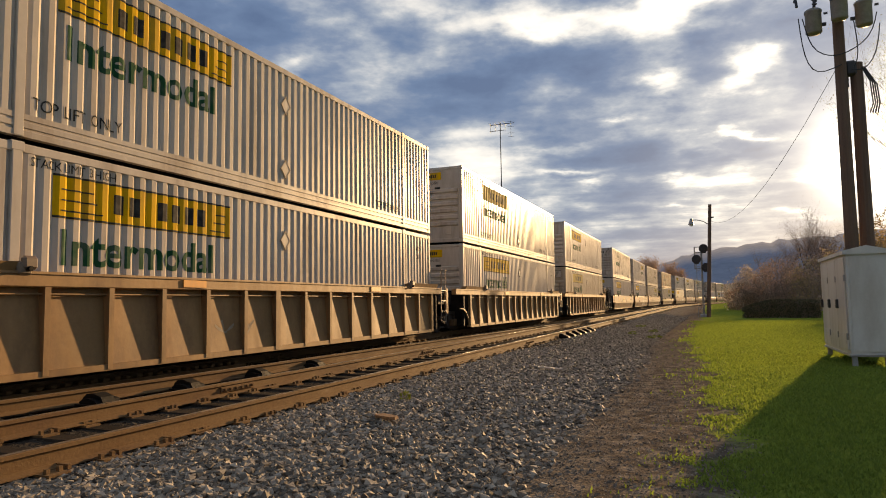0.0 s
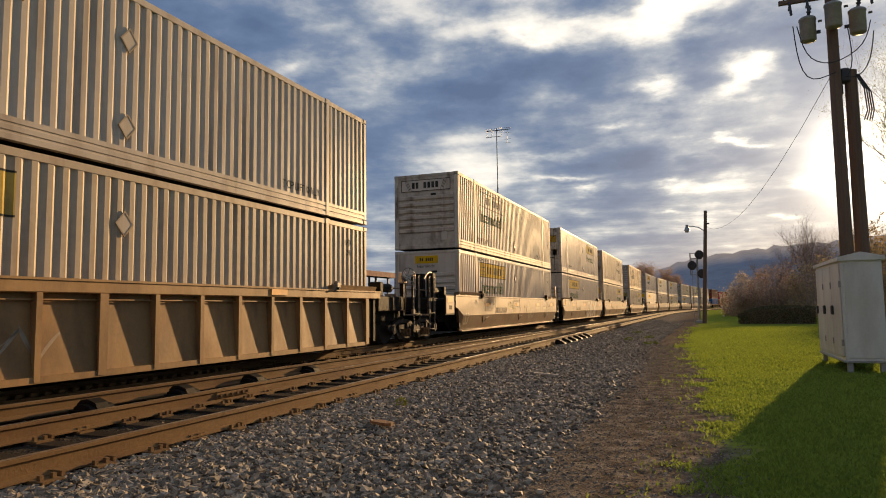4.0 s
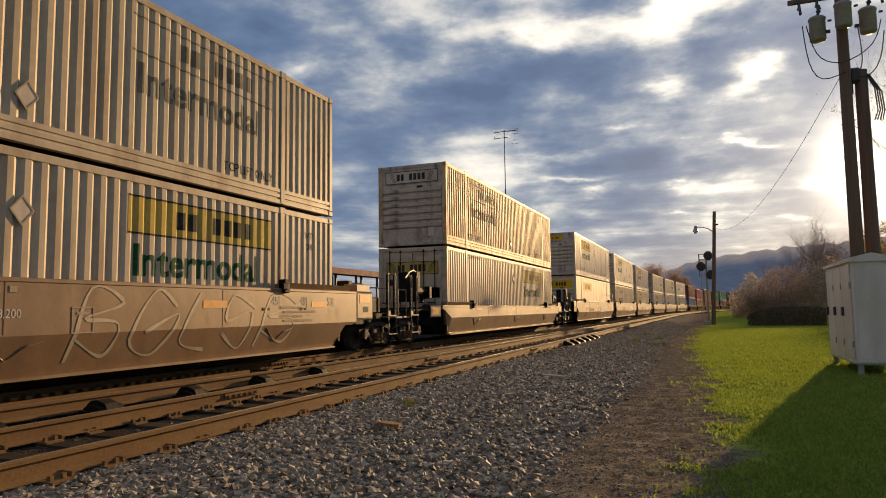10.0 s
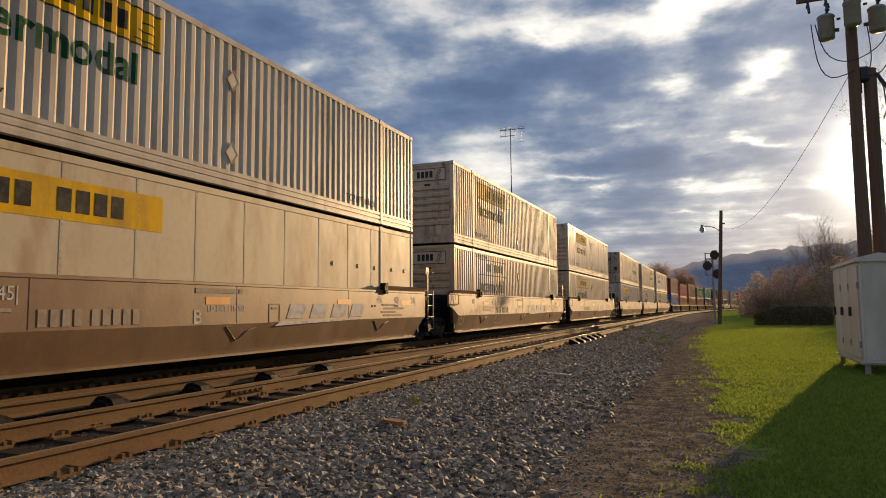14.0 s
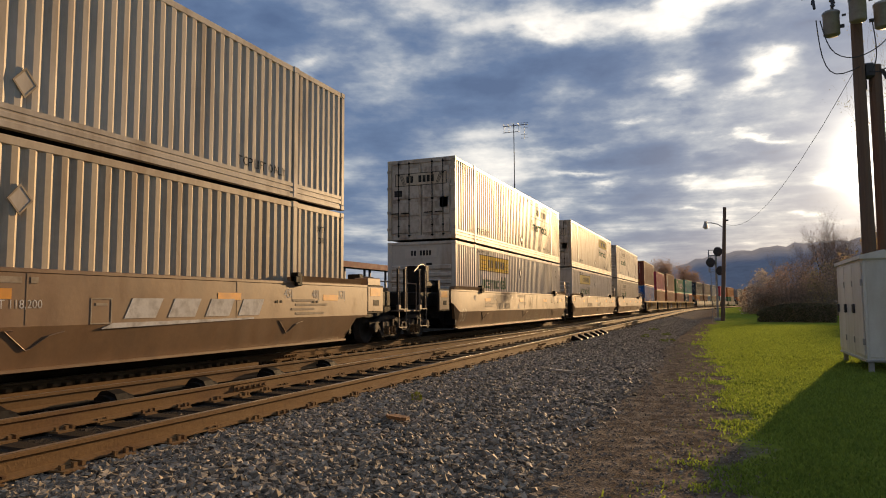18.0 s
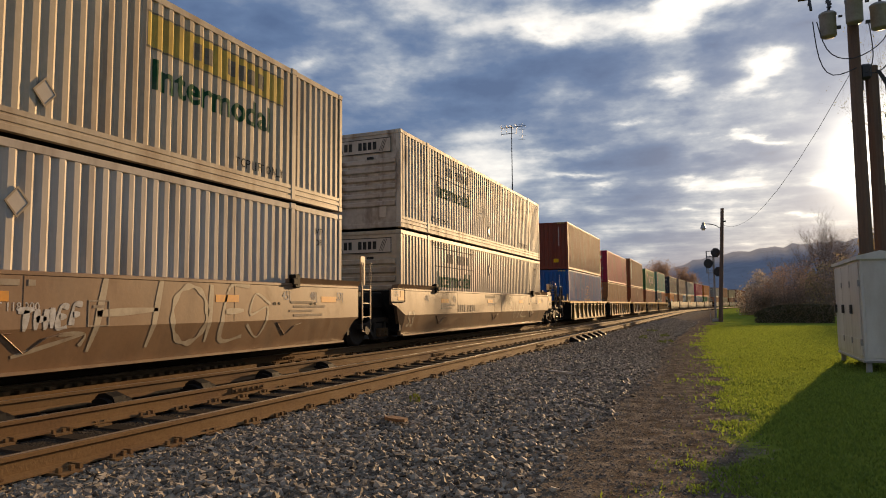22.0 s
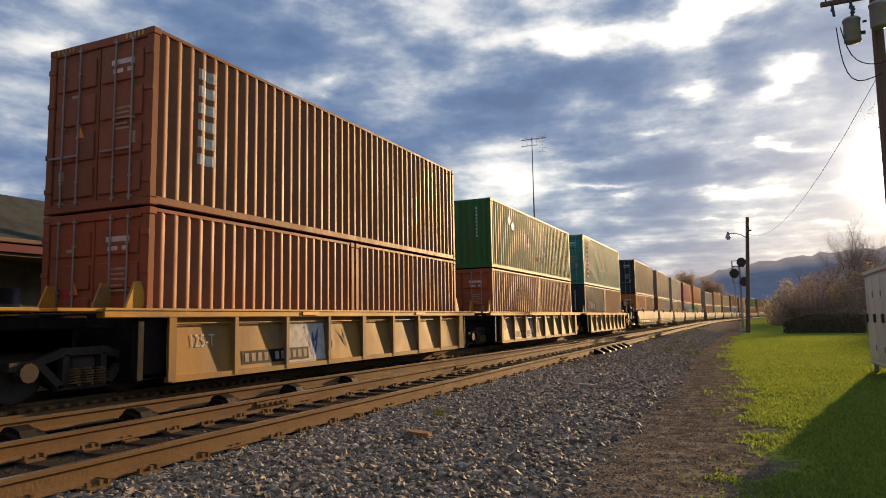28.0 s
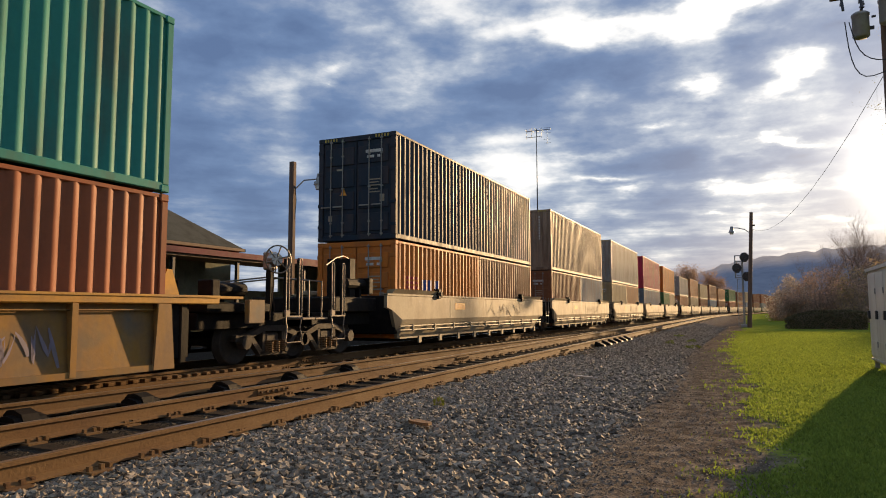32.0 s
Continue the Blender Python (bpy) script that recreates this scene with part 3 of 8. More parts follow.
def logo_panel(c, y0, z, style):
    """The side sign: a long panel with blocks, and the word below it."""
    ink = {"yellow": BLACK_INK, "faded": BLACK_INK, "bare": FADED_INK, "outline": FADED_INK, "gilt": FADED_INK}[style]
    if style in ("yellow", "faded", "gilt"):
        mat = YELLOW if style == "yellow" else FADED_YELLOW
        part("sign_panel", laid_panel("sign", y0, y0 + 3.7, z, z + 0.62, DOM_ALL), mat, c, "yellow sign panel")
        for d in (0.0, 0.585):
            part("sign_border", laid_panel("border", y0, y0 + 3.7, z + d + 0.004, z + d + 0.034, DOM_ALL), ink, c).location.x = 0.003
    else:
        for d in (0.0, 0.585):
            part("sign_border", laid_panel("border", y0, y0 + 3.7, z + d, z + d + 0.03, DOM_ALL), ink, c)
    if style == "yellow":
        for k in range(3):
            for a, b in ((0.12, 0.82 - 0.08 * k), (3.16 + 0.08 * k, 3.6)):
                part("sign_line", laid_panel("line", round(y0 + a, 3), round(y0 + b, 3), round(z + 0.1 + k * 0.15, 3), round(z + 0.122 + k * 0.15, 3), DOM_ALL), ink, c).location.x = 0.004
    for i in range(7):
        if i == 2:
            continue
        a = y0 + 1.02 + i * 0.30
        b = part("name_block", laid_panel("block", round(a, 3), round(a + 0.2, 3), z + 0.16, z + 0.46, DOM_ALL), ink, c)
        b.location.x = 0.004
    word = FADED_INK if style == "bare" else GREEN_INK
    part("lettering", side_lettering("Intermodal", 0.70, y0 + 0.1, z - 0.64, 0.0, 1.02, DOM_ALL, 0.021), word, c, "the word Intermodal")


def framed_name(c, x0, x1, z0, z1, ground):
    """A company panel on an end wall: dark frame, slanted side lines, and blocks in place of the name."""
    p = part("name_panel", shared(("framed_panel", x0, z0), lambda: Shape().box(x0, x1, -0.006, 0.02, z0, z1)), ground, c)
    t = 0.022
    for key, a, b, d, e in (("l", x0, x0 + t, z0, z1), ("r", x1 - t, x1, z0, z1), ("b", x0 + t, x1 - t, z0, z0 + t), ("t", x0 + t, x1 - t, z1 - t, z1)):
        part("panel_border", shared(("panel_border", key, x0, z0), lambda: Shape().box(a, b, -0.012, -0.005, d, e)), BLACK_INK, p)
    for k in range(3):
        for sg in (-1, 1):
            q = sg * (x1 - 0.16 - k * 0.05)
            part("slanted_line", shared(("slanted_line", k, sg, z0), lambda: Shape().prism(
                [(q, z1 - 0.05), (q + 0.016, z1 - 0.05), (q - sg * 0.14 + 0.016, z0 + 0.05), (q - sg * 0.14, z0 + 0.05)], "y", -0.011, -0.005)), BLACK_INK, p)
    w = (x1 - x0) * 0.56 / 7
    for i in range(7):
        if i != 2:
            a = x0 + (x1 - x0) * 0.22 + i * w
            part("name_block", shared(("framed_block", i, x0, z0), lambda: Shape().box(a, a + w * (0.72 if i != 1 else 0.66), -0.011, -0.005, z0 + 0.11, z1 - 0.10)), BLACK_INK, p)


def domestic(upper, paint, near="closed", logo="yellow", far_logo=False, smooth=False, marks=2, end_mark="yellow", label="", end_paint=None):
    """A 53-foot container, its near end at y = 0, its base at z = 0, its middle at x = 0."""
    L, w, h = 16.15, W53, 2.865
    c = thing("shipping_container", label, "container", "containers on the train")
    frame_parts(c, L, w, h, paint, paint, rails=(0.13, 0.33))
    for sx in (-1, 1):
        if smooth:
            part("side_wall", shared(("smooth_side", sx), lambda: smooth_side(sx)), paint, c)
        else:
            part("side_wall", shared(("side_wall", sx), lambda: sheet(DOM, 0.3, h - 0.12, sx < 0)), paint, c)
        for y in (2.01, 14.14):
            part("lifting_post", shared(("lifting_post", sx, y), lambda: Shape().box(*sorted((sx * (w / 2 + 0.004), sx * (w / 2 - 0.12))), y - 0.075, y + 0.075, 0.02, h - 0.005, 0.012).box(
                *sorted((sx * (w / 2 + 0.008), sx * (w / 2 - 0.16))), y - 0.1, y + 0.1, h - 0.12, h + 0.012, 0.012)), paint, c)
    if near == "doors":
        door_end(c, w, h, end_paint or paint, BLACK_STEEL)
        if end_mark:
            framed_name(c, -0.98, 0.98, h - 0.95, h - 0.50, {"yellow": YELLOW, "faded": FADED_YELLOW}.get(end_mark, paint))
        for x, z, a, b in ((-1.02, 1.55, 0.3, 0.22), (0.72, 1.1, 0.3, 0.34), (0.72, 1.6, 0.36, 0.1)):
            part("notice", shared(("notice", x), lambda: Shape().box(x, x + a, -0.006, 0.0, z, z + b)), BLACK_INK if x < 0 else FADED_YELLOW if z < 1.3 else PALE_INK, c)
    else:
        closed_end(c, L, w, h, end_paint or paint, False)
        if end_mark == "yellow":
            part("name_panel", shared(("name_panel", "y"), lambda: Shape().box(-0.46, 0.46, -0.004, 0.025, h - 0.48, h - 0.2)), YELLOW, c)
            for i in range(7):
                if i != 2:
                    part("name_block", shared(("end_block", "y", i), lambda: Shape().box(-0.27 + i * 0.08, -0.215 + i * 0.08, -0.008, -0.003, h - 0.40, h - 0.28)), BLACK_INK, c)
            part("lettering", end_lettering("Intermodal", 0.17, -0.40, h - 0.64, 0.012), BLACK_INK, c, "the word Intermodal")
        elif end_mark == "wide":
            part("name_panel", shared(("name_panel", "w"), lambda: Shape().box(-1.0, 1.0, -0.004, 0.025, h - 0.78, h - 0.3)), YELLOW, c)
            for i in range(7):
                if i != 2:
                    part("name_block", shared(("end_block", "w", i), lambda: Shape().box(-0.6 + i * 0.18, -0.47 + i * 0.18, -0.008, -0.003, h - 0.66, h - 0.42)), BLACK_INK, c)
        elif end_mark == "boxed":
            framed_name(c, -1.0, 1.0, h - 0.66, h - 0.22, WHITE)
        else:
            part("name_panel", shared(("name_panel", "b"), lambda: Shape().box(-0.62, 0.62, 0.002, 0.025, h - 0.58, h - 0.24)), WHITE, c)
            for i in range(7):
                if i != 2:
                    part("name_block", shared(("end_block", "b", i), lambda: Shape().box(-0.38 + i * 0.115, -0.30 + i * 0.115, -0.004, 0.004, h - 0.50, h - 0.32)), BLACK_INK, c)
        part("number_bar", shared(("number_bar",), lambda: Shape().box(-0.25, 0.3, -0.002, 0.012, h - 0.98, h - 0.90).box(0.2, 0.42, 0.0, 0.012, h - 0.86, h - 0.76)), BLACK_INK, c)
        part("vent_plate", shared(("vent_plate",), lambda: Shape().box(0.62, 0.84, -0.02, 0.02, 0.3, 0.62, 0.01)), STAINED, c)
    far_end(c, L, w, h, paint)
    if logo:
        z = 1.93
        y0 = 10.1 if far_logo else 2.56
        if smooth:
            part("sign_panel", shared(("smooth_sign",), lambda: Shape().box(w / 2 - 0.02, w / 2 - 0.010, 2.7, 6.4, 1.93, 2.5)), YELLOW, c, "yellow sign panel")
            for i in range(7):
                if i != 2:
                    part("name_block", shared(("smooth_block", i), lambda: Shape().box(w / 2 - 0.012, w / 2 - 0.006, 3.6 + i * 0.3, 3.82 + i * 0.3, 2.05, 2.38)), BLACK_INK, c)
        else:
            logo_panel(c, y0, z, logo)
    if not smooth:
        yd = 8.24 if far_logo else 7.92
        yd += 0.12
        if marks > 1 or not upper:
            placard(c, yd, 2.05, w / 2)
        if marks > 1 or upper:
            placard(c, yd, 0.66, w / 2)
        if upper:
            part("lettering", side_lettering("TOP LIFT ONLY", 0.25, 2.2, 0.42, 0.0, 0.85, DOM_ALL), BLACK_INK, c, "the words TOP LIFT ONLY")
            part("lettering", side_lettering("TOP LIFT ONLY", 0.25, 12.3, 0.42, 0.0, 0.85, DOM_ALL), BLACK_INK, c, "the words TOP LIFT ONLY")
        else:
            part("lettering", side_lettering("STACK LIMIT 3 HIGH", 0.18, 2.2, 2.58, 0.0, 0.85, DOM_ALL), BLACK_INK, c, "the words STACK LIMIT 3 HIGH")
            part("lettering", side_lettering("WTP", 0.2, 15.0, 2.3, 0.0, 0.85, DOM_ALL), BLACK_INK, c, "the letters WTP")
            part("lettering", side_lettering("OR", 0.2, 15.05, 2.05, 0.0, 0.85, DOM_ALL), BLACK_INK, c, "the word OR")
    return c, L


def smooth_side(sx):
    """A flat plated side with riveted seams and round plugs."""
    w, h = W53, 2.865
    s = Shape().box(*sorted((sx * (w / 2 - 0.016), sx * (w / 2 - 0.05))), 0.13, 16.02, 0.3, h - 0.12)
    for y in (3.3, 4.6, 5.9, 7.2, 8.5, 9.8, 11.1, 12.4, 13.6):
        s.box(*sorted((sx * (w / 2 - 0.012), sx * (w / 2 - 0.03))), y - 0.04, y + 0.04, 0.3, h - 0.12)
        for k in range(26):
            s.box(*sorted((sx * (w / 2 - 0.008), sx * (w / 2 - 0.02))), y - 0.012, y + 0.012, 0.36 + k * 0.094, 0.38 + k * 0.094)
    for y in (11.7, 12.9, 13.8, 14.8, 15.6):
        s.rod((sx * (w / 2 - 0.02), y, 1.75), (sx * (w / 2 + 0.004), y, 1.75), 0.055, 10)
    return s


def iso(L, h, paint, near="doors", posts=None, name_material=None, name_style="", label="", rods=None):
    """A sea container of 20 or 40 feet."""
    w = W40
    c = thing("shipping_container", label, "container", "containers on the train")
    pitch = 0.278
    wave = [Wave(w / 2 - 0.008, 0.13, L - 0.13, pitch, 0.07, 0.068, 0.038)]
    frame_parts(c, L, w, h, paint, posts or paint, rails=(0.075, 0.15))
    for sx in (-1, 1):
        part("side_wall", shared(("iso_side", L, h, sx), lambda: sheet(wave, 0.14, h - 0.06, sx < 0), True), paint, c)
    if near == "doors":
        door_end(c, w, h, paint, rods or paint)
        for x, z, a, b, mt in ((0.30, h - 0.52, 0.52, 0.085, WHITE_INK), (0.34, h - 0.66, 0.22, 0.07, WHITE_INK), (0.66, h - 0.66, 0.09, 0.07, WHITE_INK), (0.42, 1.62, 0.34, 0.035, PALE_INK), (0.42, 1.54, 0.30, 0.03, PALE_INK),
                               (0.42, 1.46, 0.36, 0.03, PALE_INK), (0.42, 1.36, 0.26, 0.03, PALE_INK), (0.42, 1.28, 0.32, 0.03, PALE_INK), (0.74, 1.02, 0.14, 0.2, PALE_INK), (-0.88, 0.55, 0.12, 0.16, PALE_INK), (-0.62, 1.95, 0.18, 0.05, PALE_INK)):
            part("notice", shared(("iso_notice", x, z, h), lambda: Shape().box(x, x + a, -0.006, 0.0, z, z + b)), mt, c)
        part("warning_sign", shared(("warning_sign", h), lambda: Shape().prism([(-0.5, 1.25), (-0.3, 1.25), (-0.4, 1.47)], "y", -0.007, 0.0)), ORANGE_INK, c)
    else:
        closed_end(c, L, w, h, paint, True, step=0.27)
        for k in range(9):
            part("code_mark", shared(("iso_code", k, h), lambda: Shape().box(0.63, 0.69, -0.008, 0.0, h - 0.4 - k * 0.13, h - 0.32 - k * 0.13)), WHITE_INK, c)
        if paint is MAROON:
            part("name_block", Shape().box(-0.98, -0.55, -0.008, 0.0, h - 0.5, h - 0.32), WHITE_INK, c, "small white name block")
            part("warning_label", Shape().box(0.32, 0.62, -0.008, 0.0, 0.42, 0.64), YELLOW, c, "yellow warning label")
        elif paint is BLUE:
            part("warning_sign", Shape().prism([(-0.12, 1.55), (0.08, 1.55), (-0.02, 1.78)], "y", -0.008, 0.0), YELLOW, c, "yellow warning triangle")
    far_end(c, L, w, h, paint)
    if h > 2.7:
        def stripes():
            s = Shape()
            for i in range(5):
                for x in (-w / 2 + 0.2, w / 2 - 0.62):
                    s.box(x + i * 0.09, x + i * 0.09 + 0.045, -0.008, -0.001, h - 0.11, h - 0.03)
            return s
        part("hazard_stripe", shared(("hazard_stripe", h), stripes), FADED_YELLOW, c)
    wv = wave[0]
    if name_style == "upright":
        for i in range(6):
            part("name_block", laid_panel("iso%g" % L, 1.02, 1.42, h - 0.55 - i * 0.3, h - 0.36 - i * 0.3, wv), name_material, c)
    elif name_style == "banner":
        part("sign_panel", laid_panel("isob%g" % L, 0.85, 1.5, 0.45, h - 0.25, wv), WHITE_INK, c)
        for i in range(8):
            b = part("name_block", laid_panel("isob%g" % L, 1.02, 1.33, h - 0.52 - i * 0.255, h - 0.36 - i * 0.255, wv), name_material, c)
            b.location.x = 0.004
    elif name_style == "large":
        for i, y in enumerate((4.3, 6.7, 8.8)):
            for a, b, d, e in (((0.0, 0.2, 0.0, 0.75), (0.6, 0.8, 0.0, 0.75), (0.2, 0.6, 0.2, 0.34), (0.12, 0.68, 0.75, 0.9)), ((0.0, 0.8, 0.0, 0.17), (0.6, 0.8, 0.17, 0.38), (0.0, 0.8, 0.38, 0.53), (0.0, 0.2, 0.53, 0.73), (0.0, 0.8, 0.73, 0.9)),
                               ((0.0, 0.8, 0.0, 0.17), (0.0, 0.22, 0.17, 0.73), (0.0, 0.8, 0.73, 0.9)))[i]:
                part("name_block", laid_panel("isol%g" % L, y + a, y + b, 0.95 + d, 0.95 + e, wv), name_material, c)
        for k in range(7):
            part("code_mark", laid_panel("isol%g" % L, 11.35, 11.55, 0.7 + k * 0.2, 0.83 + k * 0.2, wv), name_material, c)
        for k in range(5):
            part("name_block", laid_panel("isol%g" % L, 5.5 + k * 0.32, 5.74 + k * 0.32, 0.62, 0.78, wv), PALE_INK, c)
        for y in (2.15, 2.55):
            placard(c, y, 2.0 - (y - 2.15) * 0.5, w / 2, 0.21)
    elif name_style == "centre":
        for i in range(5):
            part("name_block", laid_panel("isoc%g" % L, 5.2 + i * 0.42, 5.5 + i * 0.42, 1.02, 1.16, wv), name_material, c)
            part("name_block", laid_panel("isoc%g" % L, 5.2 + i * 0.42, 5.46 + i * 0.42, 0.8, 0.9, wv), name_material, c)
        for k in range(14):
            t = 2 * math.pi * k / 14
            y, z = round(6.25 + 0.62 * math.cos(t), 3), round(1.62 + 0.4 * math.sin(t), 3)
            part("name_arc", laid_panel("ring%g" % L, y - 0.07, y + 0.07, z - 0.035, z + 0.035, wv), name_material, c)
        for k in range(3):
            part("name_arc", laid_panel("sail%g" % L, 6.0 + k * 0.12, 6.5 - k * 0.04, 1.42 + k * 0.15, 1.5 + k * 0.15, wv), name_material, c)
    elif name_style == "short":
        for i in range(3):
            part("name_block", laid_panel("isos%g" % L, 1.6 + i * 0.42, 1.92 + i * 0.42, 1.3, 1.6, wv), name_material, c)
        for k in range(3):
            part("name_block", laid_panel("isos%g" % L, 0.7, 1.4, 1.33 + k * 0.13, 1.40 + k * 0.13, wv), RED_INK, c)
    return c, L


# ---- well cars ----
GRAB = surface("worn_bare_grab_iron", (0.20, 0.155, 0.11), 0.5, 0.2, dirt=(0.1, 0.06, 0.04), dirt_amount=0.6, scale=6, grain=30, bump=0.05)
HALF = 1.46          # half the width over the side sills
WHEEL_R = 0.42
RAIL_Z = 0.28


def wheel_shape():
    s = Shape()
    n = 20
    prof = [(0.0, 0.07), (0.1, 0.09), (0.3, 0.03), (0.36, 0.07), (WHEEL_R, 0.07), (WHEEL_R, -0.05), (WHEEL_R + 0.03, -0.055), (WHEEL_R + 0.03, -0.08), (0.33, -0.08), (0.0, -0.06)]
    vs = [(x, r * math.cos(2 * math.pi * i / n), r * math.sin(2 * math.pi * i / n)) for i in range(n) for r, x in prof]
    k = len(prof)
    s.add(vs, [(i * k + j, i * k + j + 1, ((i + 1) % n) * k + j + 1, ((i + 1) % n) * k + j) for i in range(n) for j in range(k - 1)])
    return s


def truck(car, y):
    """A four-wheeled bogie at y under a car: side frames, springs, bolster and wheels."""
    t = part("truck", shared(("bolster",), lambda: Shape().box(-1.0, 1.0, -0.2, 0.2, 0.62, 0.86, 0.03).rod((-0.8, -0.88, RAIL_Z + WHEEL_R), (0.8, -0.88, RAIL_Z + WHEEL_R), 0.08, 8).rod(
        (-0.8, 0.88, RAIL_Z + WHEEL_R), (0.8, 0.88, RAIL_Z + WHEEL_R), 0.08, 8)), TRUCK_STEEL, car)
    t.location.y = y
    for sx in (-1, 1):
        for wy in (-0.88, 0.88):
            wh = part("wheel", shared(("wheel",), wheel_shape, True), TRUCK_STEEL, t)
            wh.matrix_basis = pose(sx * 0.745, wy, RAIL_Z + WHEEL_R, 0, 0, 0 if sx > 0 else 180)

        def frame_side():
            z = RAIL_Z + WHEEL_R
            xa, xb = sx * 0.98 - 0.06, sx * 0.98 + 0.06
            s = Shape().prism([(-1.1, z + 0.02), (-1.1, z + 0.14), (-0.75, z + 0.16), (-0.35, z + 0.3), (0.35, z + 0.3), (0.75, z + 0.16), (1.1, z + 0.14), (1.1, z + 0.02), (0.72, z + 0.06), (0.32, z + 0.19), (-0.32, z + 0.19), (-0.72, z + 0.06)], "x", xa, xb)
            s.prism([(-0.72, z + 0.06), (-0.62, z + 0.1), (-0.3, z - 0.22), (-0.4, z - 0.26)], "x", xa, xb)
            s.prism([(0.72, z + 0.06), (0.62, z + 0.1), (0.3, z - 0.22), (0.4, z - 0.26)], "x", xa, xb)
            s.box(min(xa, xb), max(xa, xb), -0.42, 0.42, z - 0.28, z - 0.2, 0.01)
            for q in (-0.3, 0.3):
                s.box(min(xa, xb), max(xa, xb), q - 0.05, q + 0.05, z - 0.22, z + 0.22, 0.01)
            for q in (-0.88, 0.88):
                s.rod((sx * 0.96, q, z), (sx * 1.12, q, z), 0.13, 10)
            return s
        part("side_frame", shared(("side_frame", sx), frame_side), TRUCK_STEEL, t)
    def springs():
        turns = [(1.08 + 0.075 * math.cos(k * 0.785), 0.075 * math.sin(k * 0.785), 0.49 + k * 0.0046) for k in range(49)]
        return Shape().tube(turns, 0.013, 5)
    for q in (-0.2, 0.0, 0.2):
        part("spring", shared(("spring",), springs), RAIL_RUST, t).location.y = q
    return t


def ladder(car, y, z0, z1, x=HALF - 0.02, material=None):
    """Side ladder at the end of a car: flat stiles, rungs, a bottom step and two narrow hoops above."""
    top = z1 - 0.62
    lad = part("ladder", shared(("ladder_step", y, z0, x), lambda: Shape().tube([(x, y, z0 + 0.34), (x, y + 0.01, z0 + 0.04), (x, y + 0.05, z0), (x, y + 0.40, z0), (x, y + 0.44, z0 + 0.04), (x, y + 0.45, z0 + 0.34)], 0.014)), GRAB, car)
    for q in (y, y + 0.42):
        part("stile", shared(("stile", q, z0, z1, x), lambda: Shape().box(x - 0.02, x + 0.012, q - 0.012, q + 0.034, z0 + 0.3, top + 0.05, 0.005)), material or HANDRAIL, lad)
        part("hoop", shared(("hoop", q, z1, x), lambda: hoop(x, q - 0.03, q + 0.06, top, z1)), GRAB, lad)
    for k in range(3):
        z = z0 + 0.36 + k * 0.34
        if z < top:
            part("rung", shared(("rung", y, x, z), lambda: Shape().rod((x, y, z), (x, y + 0.45, z), 0.013)), GRAB, lad)
    return lad


def hoop(x, a, b, z0, z1):
    return Shape().tube([(x, a, z0), (x, a, z1 - 0.04), (x, a + 0.02, z1), (x, b - 0.02, z1), (x, b, z1 - 0.04), (x, b, z0)], 0.013)


def brake_wheel(car, y, z, x=HALF - 0.12):
    """A dished hand wheel on its gear box and stand, with the chain below."""
    def rim():
        s = Shape().ring((x, y, z), (0.9, -0.42, 0), 0.27, 0.016, 20)
        a, b = Vector((0.42, 0.9, 0)).normalized(), Vector((0, 0, 1))
        for i in range(6):
            t = 2 * math.pi * i / 6 + 0.3
            s.rod(Vector((x - 0.05, y, z)), Vector((x, y, z)) + (a * math.cos(t) + b * math.sin(t)) * 0.27, 0.013)
        return s
    wheel = part("brake_wheel", shared(("brake_wheel", y, z), rim), GRAB, car)
    part("gear_box", shared(("gear_box", y, z), lambda: Shape().rod((x - 0.16, y + 0.06, z), (x - 0.03, y + 0.01, z), 0.15, 14, 0.12).box(x - 0.34, x - 0.14, y - 0.06, y + 0.18, z - 0.2, z + 0.16, 0.03)), BARE_STEEL, wheel)
    part("brake_stand", shared(("wheel_stand", y, z), lambda: Shape().box(x - 0.3, x - 0.18, y, y + 0.12, 1.1, z - 0.18, 0.01)), BLACK_STEEL, wheel)
    part("chain", shared(("chain", y, z), lambda: Shape().tube([(x - 0.12, y, z - 0.15), (x - 0.06, y - 0.05, z - 0.5), (x - 0.08, y - 0.12, 1.2)], 0.016, 5)), RAIL_RUST, wheel)


def end_platform(car, y_in, y_out, paint, top):
    """The stub sill and deck over a bogie, from the well's end outwards."""
    a, b = sorted((y_in, y_out))
    part("end_platform", Shape().box(-HALF + 0.5, HALF - 0.5, a, b, 0.95, 1.25, 0.02).box(-HALF + 0.25, HALF - 0.3, *sorted((y_in, y_in + (y_out - y_in) * 0.55)), 1.25, top - 0.1, 0.03), BLACK_STEEL, car)


def coupler(car, y, way):
    s = Shape().box(-0.12, 0.12, *sorted((y - way * 1.1, y - way * 0.25)), 0.98, 1.2, 0.02)
    s.box(-0.2, 0.22, *sorted((y - way * 0.3, y + way * 0.02)), 0.9, 1.26, 0.05)
    s.tube([(0.35, y - way * 0.7, 0.95), (0.4, y - way * 0.4, 0.72), (0.3, y, 0.62)], 0.03)
    part("coupler", s, BLACK_STEEL, car)


